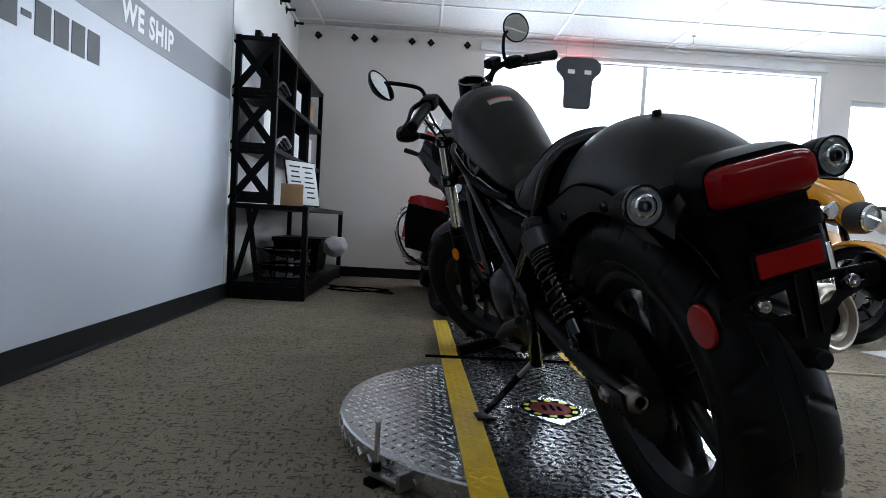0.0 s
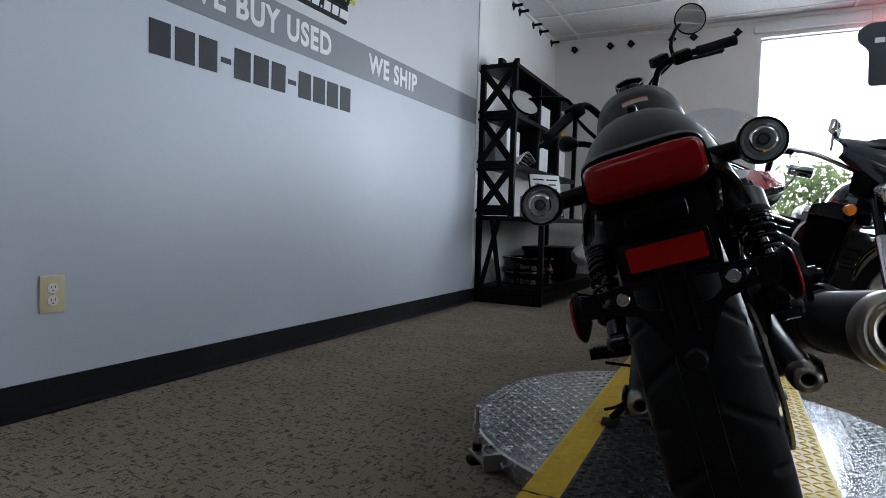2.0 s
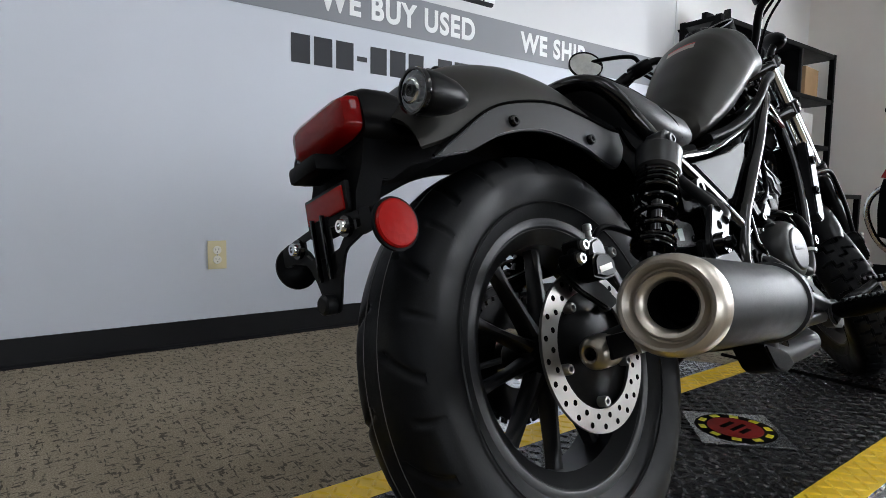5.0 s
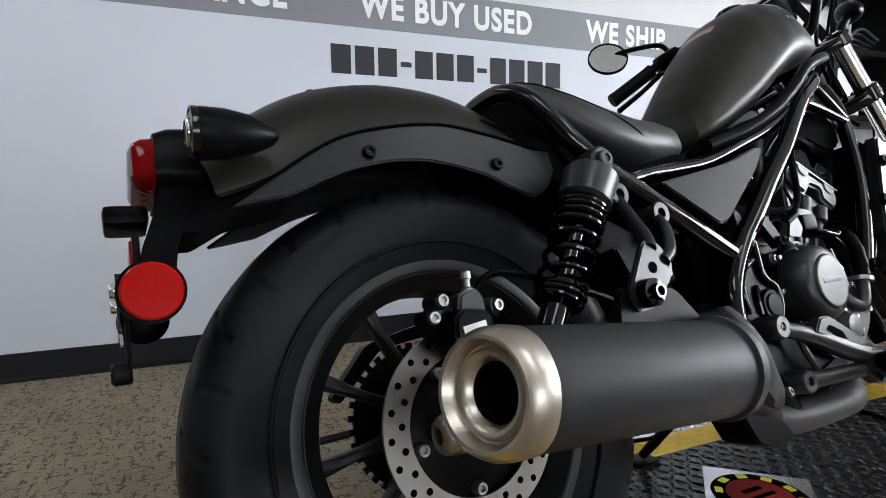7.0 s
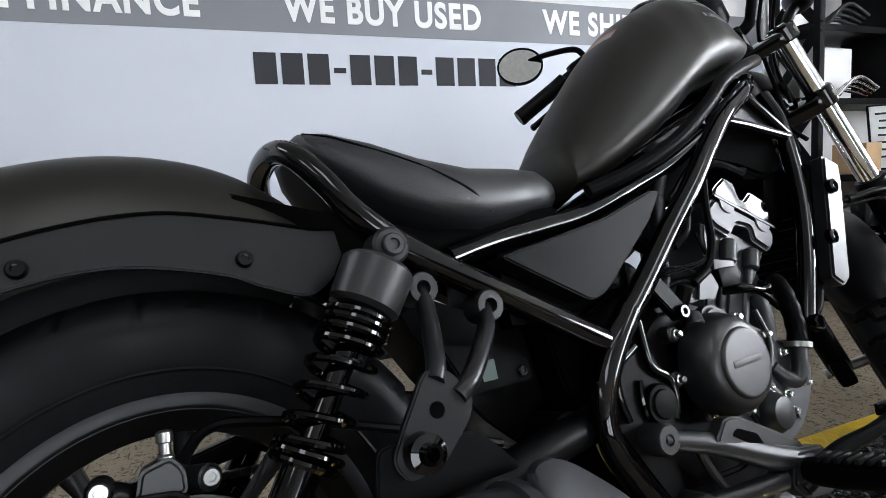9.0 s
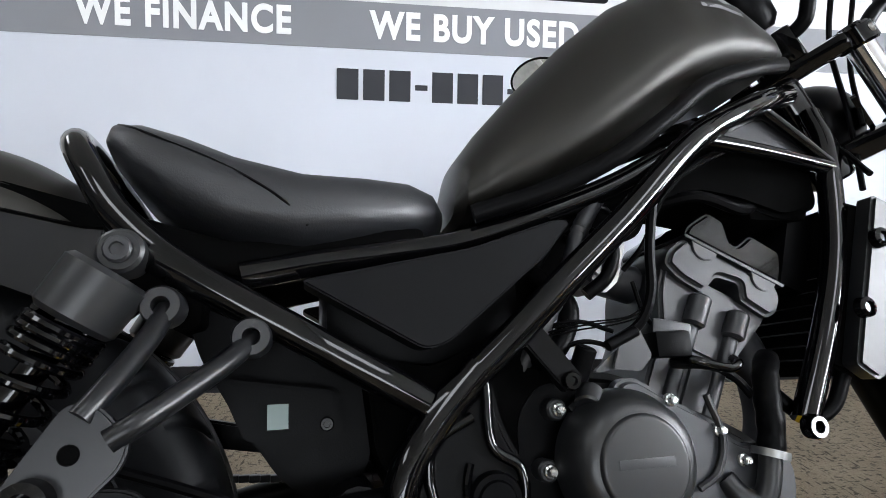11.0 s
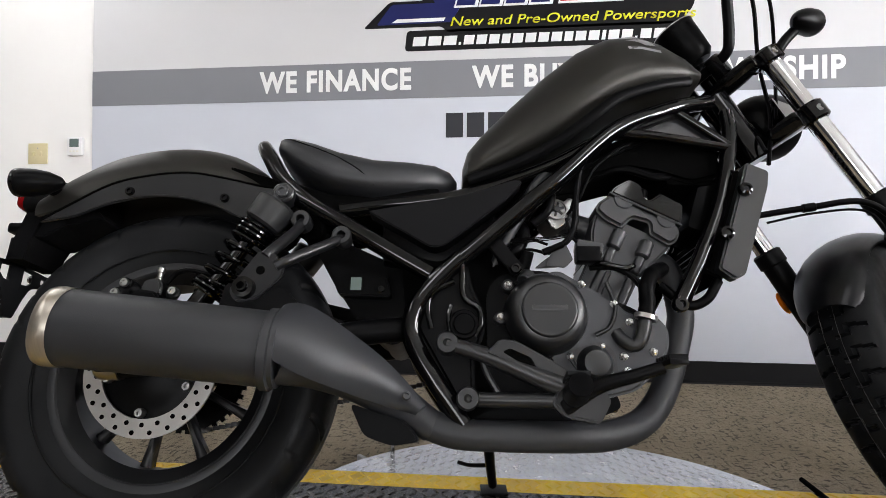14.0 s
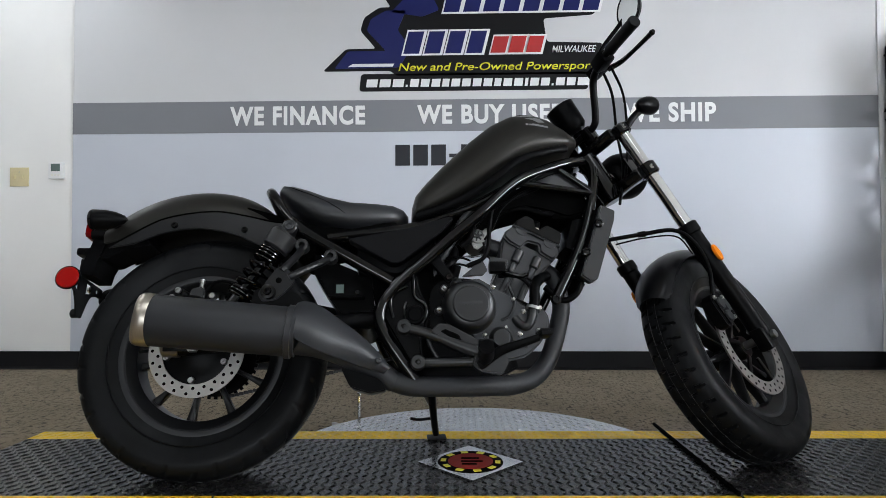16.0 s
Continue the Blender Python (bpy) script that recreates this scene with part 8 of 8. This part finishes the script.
def sport_bike(m, paint, label):
    b = thing("sport_motorcycle", m, label, "motorcycle")
    for y, nm in ((0.0, "front_wheel"), (-1.4, "rear_wheel")):
        hub = part(nm, rod((-0.05, y, 0.3), (0.05, y, 0.3), 0.05, seg=18), "matte_black", b)
        T = Matrix.Translation((0, y, 0.3))
        part("tyre", revolve([(0.21, -0.05), (0.26, -0.065), (0.3, 0), (0.26, 0.065), (0.21, 0.05)], (0, 0, 0), (1, 0, 0), 48), "tyre", hub, m=T)
        part("rim", revolve([(0.215, -0.05), (0.215, 0.05), (0.19, 0.03), (0.19, -0.03)], (0, 0, 0), (1, 0, 0), 40, closed=True), "matte_black", hub, m=T)
        for k in range(5):
            part("spoke", spoke_mesh(2 * math.pi * k / 5, 0.04, 0.2, 0.02), "matte_black", hub, m=T)
    part("tail", loft([oval(y, 0, w, w * 0.7, h0, h1, 3, 20) for y, w, h0, h1 in ((-1.75, 0.05, 0.86, 0.9), (-1.6, 0.09, 0.8, 0.9), (-1.3, 0.12, 0.72, 0.86), (-1.1, 0.11, 0.7, 0.8))]), "lettering", b, "white tail fairing")
    part("tail_lamp", cube((0, -1.76, 0.87), (0.09, 0.02, 0.04), 0.006), "red_lens", b)
    part("seat", loft([oval(y, 0, w, w * 0.8, h0, h1, 3, 20) for y, w, h0, h1 in ((-1.5, 0.09, 0.88, 0.92), (-1.2, 0.13, 0.79, 0.85), (-0.95, 0.11, 0.76, 0.82))]), "seat", b)
    part("fuel_tank", loft([oval(y, 0, w, w * 0.6, h0, h1, 2.6, 20) for y, w, h0, h1 in ((-0.95, 0.09, 0.75, 0.84), (-0.75, 0.16, 0.72, 0.96), (-0.5, 0.17, 0.72, 0.98), (-0.35, 0.1, 0.76, 0.9))]), paint, b, "pale blue fuel tank")
    part("side_fairing", loft([oval(y, 0, w, w * 0.9, h0, h1, 3, 20) for y, w, h0, h1 in ((-0.9, 0.17, 0.3, 0.62), (-0.5, 0.24, 0.25, 0.8), (-0.2, 0.2, 0.45, 0.95), (0.05, 0.12, 0.7, 0.95), (0.12, 0.05, 0.78, 0.88))]), paint, b, "pale blue and white side fairing")
    part("swing_arm", join(tube([(0.09, -1.4, 0.3), (0.1, -0.9, 0.36)], 0.03, 10), tube([(-0.09, -1.4, 0.3), (-0.1, -0.9, 0.36)], 0.03, 10)), "matte_black", b)
    part("fork", join(rod((0.1, 0, 0.3), (0.1, -0.25, 0.85), 0.025), rod((-0.1, 0, 0.3), (-0.1, -0.25, 0.85), 0.025)), "chrome", b)
    part("handlebar", tube([(-0.34, -0.4, 0.98), (0, -0.28, 0.99), (0.34, -0.4, 0.98)], 0.014, 10), "matte_black", b)
    part("muffler", rod((0.2, -1.0, 0.36), (0.24, -1.6, 0.5), 0.05, seg=20, bevel=0.01), "brushed", b)
    part("stand", tube([(-0.12, -0.9, 0.25), (-0.24, -0.87, 0.01)], 0.012, 8), "matte_black", b)
    return b


sport_bike(pose(4.6, 4.55, 0, 0, 0, -65), "blue_paint", "pale blue and white sport motorcycle by the far window")
sheet_t = thing("paper_sheet", pose(2.75, 3.12, 0.002, 0, 0, 20), "white printed sheet lying on the carpet", "paper")
part("sheet", cube((0, 0, 0.002), (0.26, 0.2, 0.003)), "paper", sheet_t, smooth=False)
strip = thing("floor_strip", pose(2.3, 2.55, 0.002), "thin pale cord lying on the carpet", "cord")
part("cord", tube([(-0.4, 0.05, 0.004), (0, 0.02, 0.004), (0.5, -0.1, 0.004), (1.1, -0.12, 0.004)], 0.005, 6), "plate_beige", strip)

# sign hanging in the window, seen from behind
SIGN_S = Matrix.Diagonal((0.8, 1, 0.85, 1))
sign = thing("window_sign", pose(1.53, 5.98, 1.9), "black lit window sign seen from behind, hung on wires", "sign")
part("back_panel", prism(rounded([(-0.18, 0.0), (0.18, 0.0), (0.19, 0.36), (0.3, 0.46), (0.3, 0.56), (0.2, 0.63), (-0.2, 0.63), (-0.3, 0.56), (-0.3, 0.46), (-0.19, 0.36)], 0.05), 1, -0.02, 0.02, 0.006), "sign_back", sign, m=SIGN_S)
for x in (-0.1, 0.12):
    part("label", cube((x, -0.0215, 0.45), (0.09, 0.002, 0.05)), "paper", sign, smooth=False, m=SIGN_S)
part("lit_tube", tube([(-0.2, 0.035, 0.5), (-0.15, 0.035, 0.6), (0.15, 0.035, 0.6), (0.2, 0.035, 0.5)], 0.012, 8), "neon", sign, "red light tube", m=SIGN_S)
for x in (-0.14, 0.14):
    part("wire", rod((x, 0, 0.52), (x, 0, ZC - 1.9), 0.003, seg=6), "alu", sign)

# ---- street behind the glass ----
def tree(x, y, h, seed):
    rnd = random.Random(seed)
    t = thing("street_tree", pose(x, y, -0.25), "leafy green street tree outside the window", "tree", "street trees")
    part("trunk", tube([(0, 0, 0), (0.05, 0.02, h * 0.25), (-0.04, 0.05, h * 0.5), (0.02, 0, h * 0.8)], [0.16, 0.12, 0.09, 0.03], 10), "bark", t)
    for k in range(5):
        a = rnd.uniform(0, 6.28)
        part("limb", tube([(0, 0, h * (0.35 + 0.08 * k)), (0.5 * math.cos(a), 0.5 * math.sin(a), h * (0.5 + 0.07 * k)), (1.1 * math.cos(a), 1.1 * math.sin(a), h * (0.58 + 0.08 * k))], [0.06, 0.04, 0.015], 6), "bark", t)
    v, f = [], []
    for c in range(70):
        a, r, z = rnd.uniform(0, 6.28), 1.5 * rnd.random() ** 0.6, rnd.uniform(0.38, 1.0)
        cx, cy, cz = r * math.cos(a) * (1.2 - abs(z - 0.65)), r * math.sin(a) * (1.2 - abs(z - 0.65)), h * z
        for q in range(34):
            p = Vector((cx + rnd.gauss(0, 0.22), cy + rnd.gauss(0, 0.22), cz + rnd.gauss(0, 0.2)))
            d1 = Vector((rnd.gauss(0, 1), rnd.gauss(0, 1), rnd.gauss(0, 1))).normalized() * 0.09
            d2 = d1.cross(Vector((rnd.gauss(0, 1), rnd.gauss(0, 1), rnd.gauss(0, 1)))).normalized() * 0.05
            k = len(v)
            v += [p - d1, p + d2, p + d1, p - d2]
            f.append((k, k + 1, k + 2, k + 3))
    me = bpy.data.meshes.new("leaves")
    me.from_pydata(v, [], f)
    bm = bmesh.new()
    bm.from_mesh(me)
    bpy.data.meshes.remove(me)
    tagged(part("crown", bm, "leaf", t, smooth=False), kind="stuff")


tree(2.2, 18.0, 2.5, 1)
tree(5.4, 20.0, 2.9, 2)
tree(9.0, 19.0, 2.8, 3)
van = thing("parked_van", pose(4.6, 12.5, -0.25), "white parked van outside the window", "van")
part("body", loft([[(x, y, z) for x, y in ((-2.3, -w), (2.3 - s, -w), (2.3 - s, w), (-2.3, w))] for z, w, s in ((0.35, 0.92, 0.0), (1.0, 0.95, 0.0), (1.15, 0.94, 0.5), (1.95, 0.85, 1.1), (2.05, 0.8, 1.2))]), "trim_white", van)
for x in (-0.9, 0.2):
    part("window", cube((x, -0.905, 1.55), (0.8, 0.02, 0.5), 0.01, pose(0, 0, 0, -6)), "gloss_black", van)
for x in (-1.5, 1.45):
    for s in (-1, 1):
        part("wheel", rod((x, s * 0.75, 0.33), (x, s * 0.96, 0.33), 0.33, seg=28, bevel=0.03), "tyre", van)
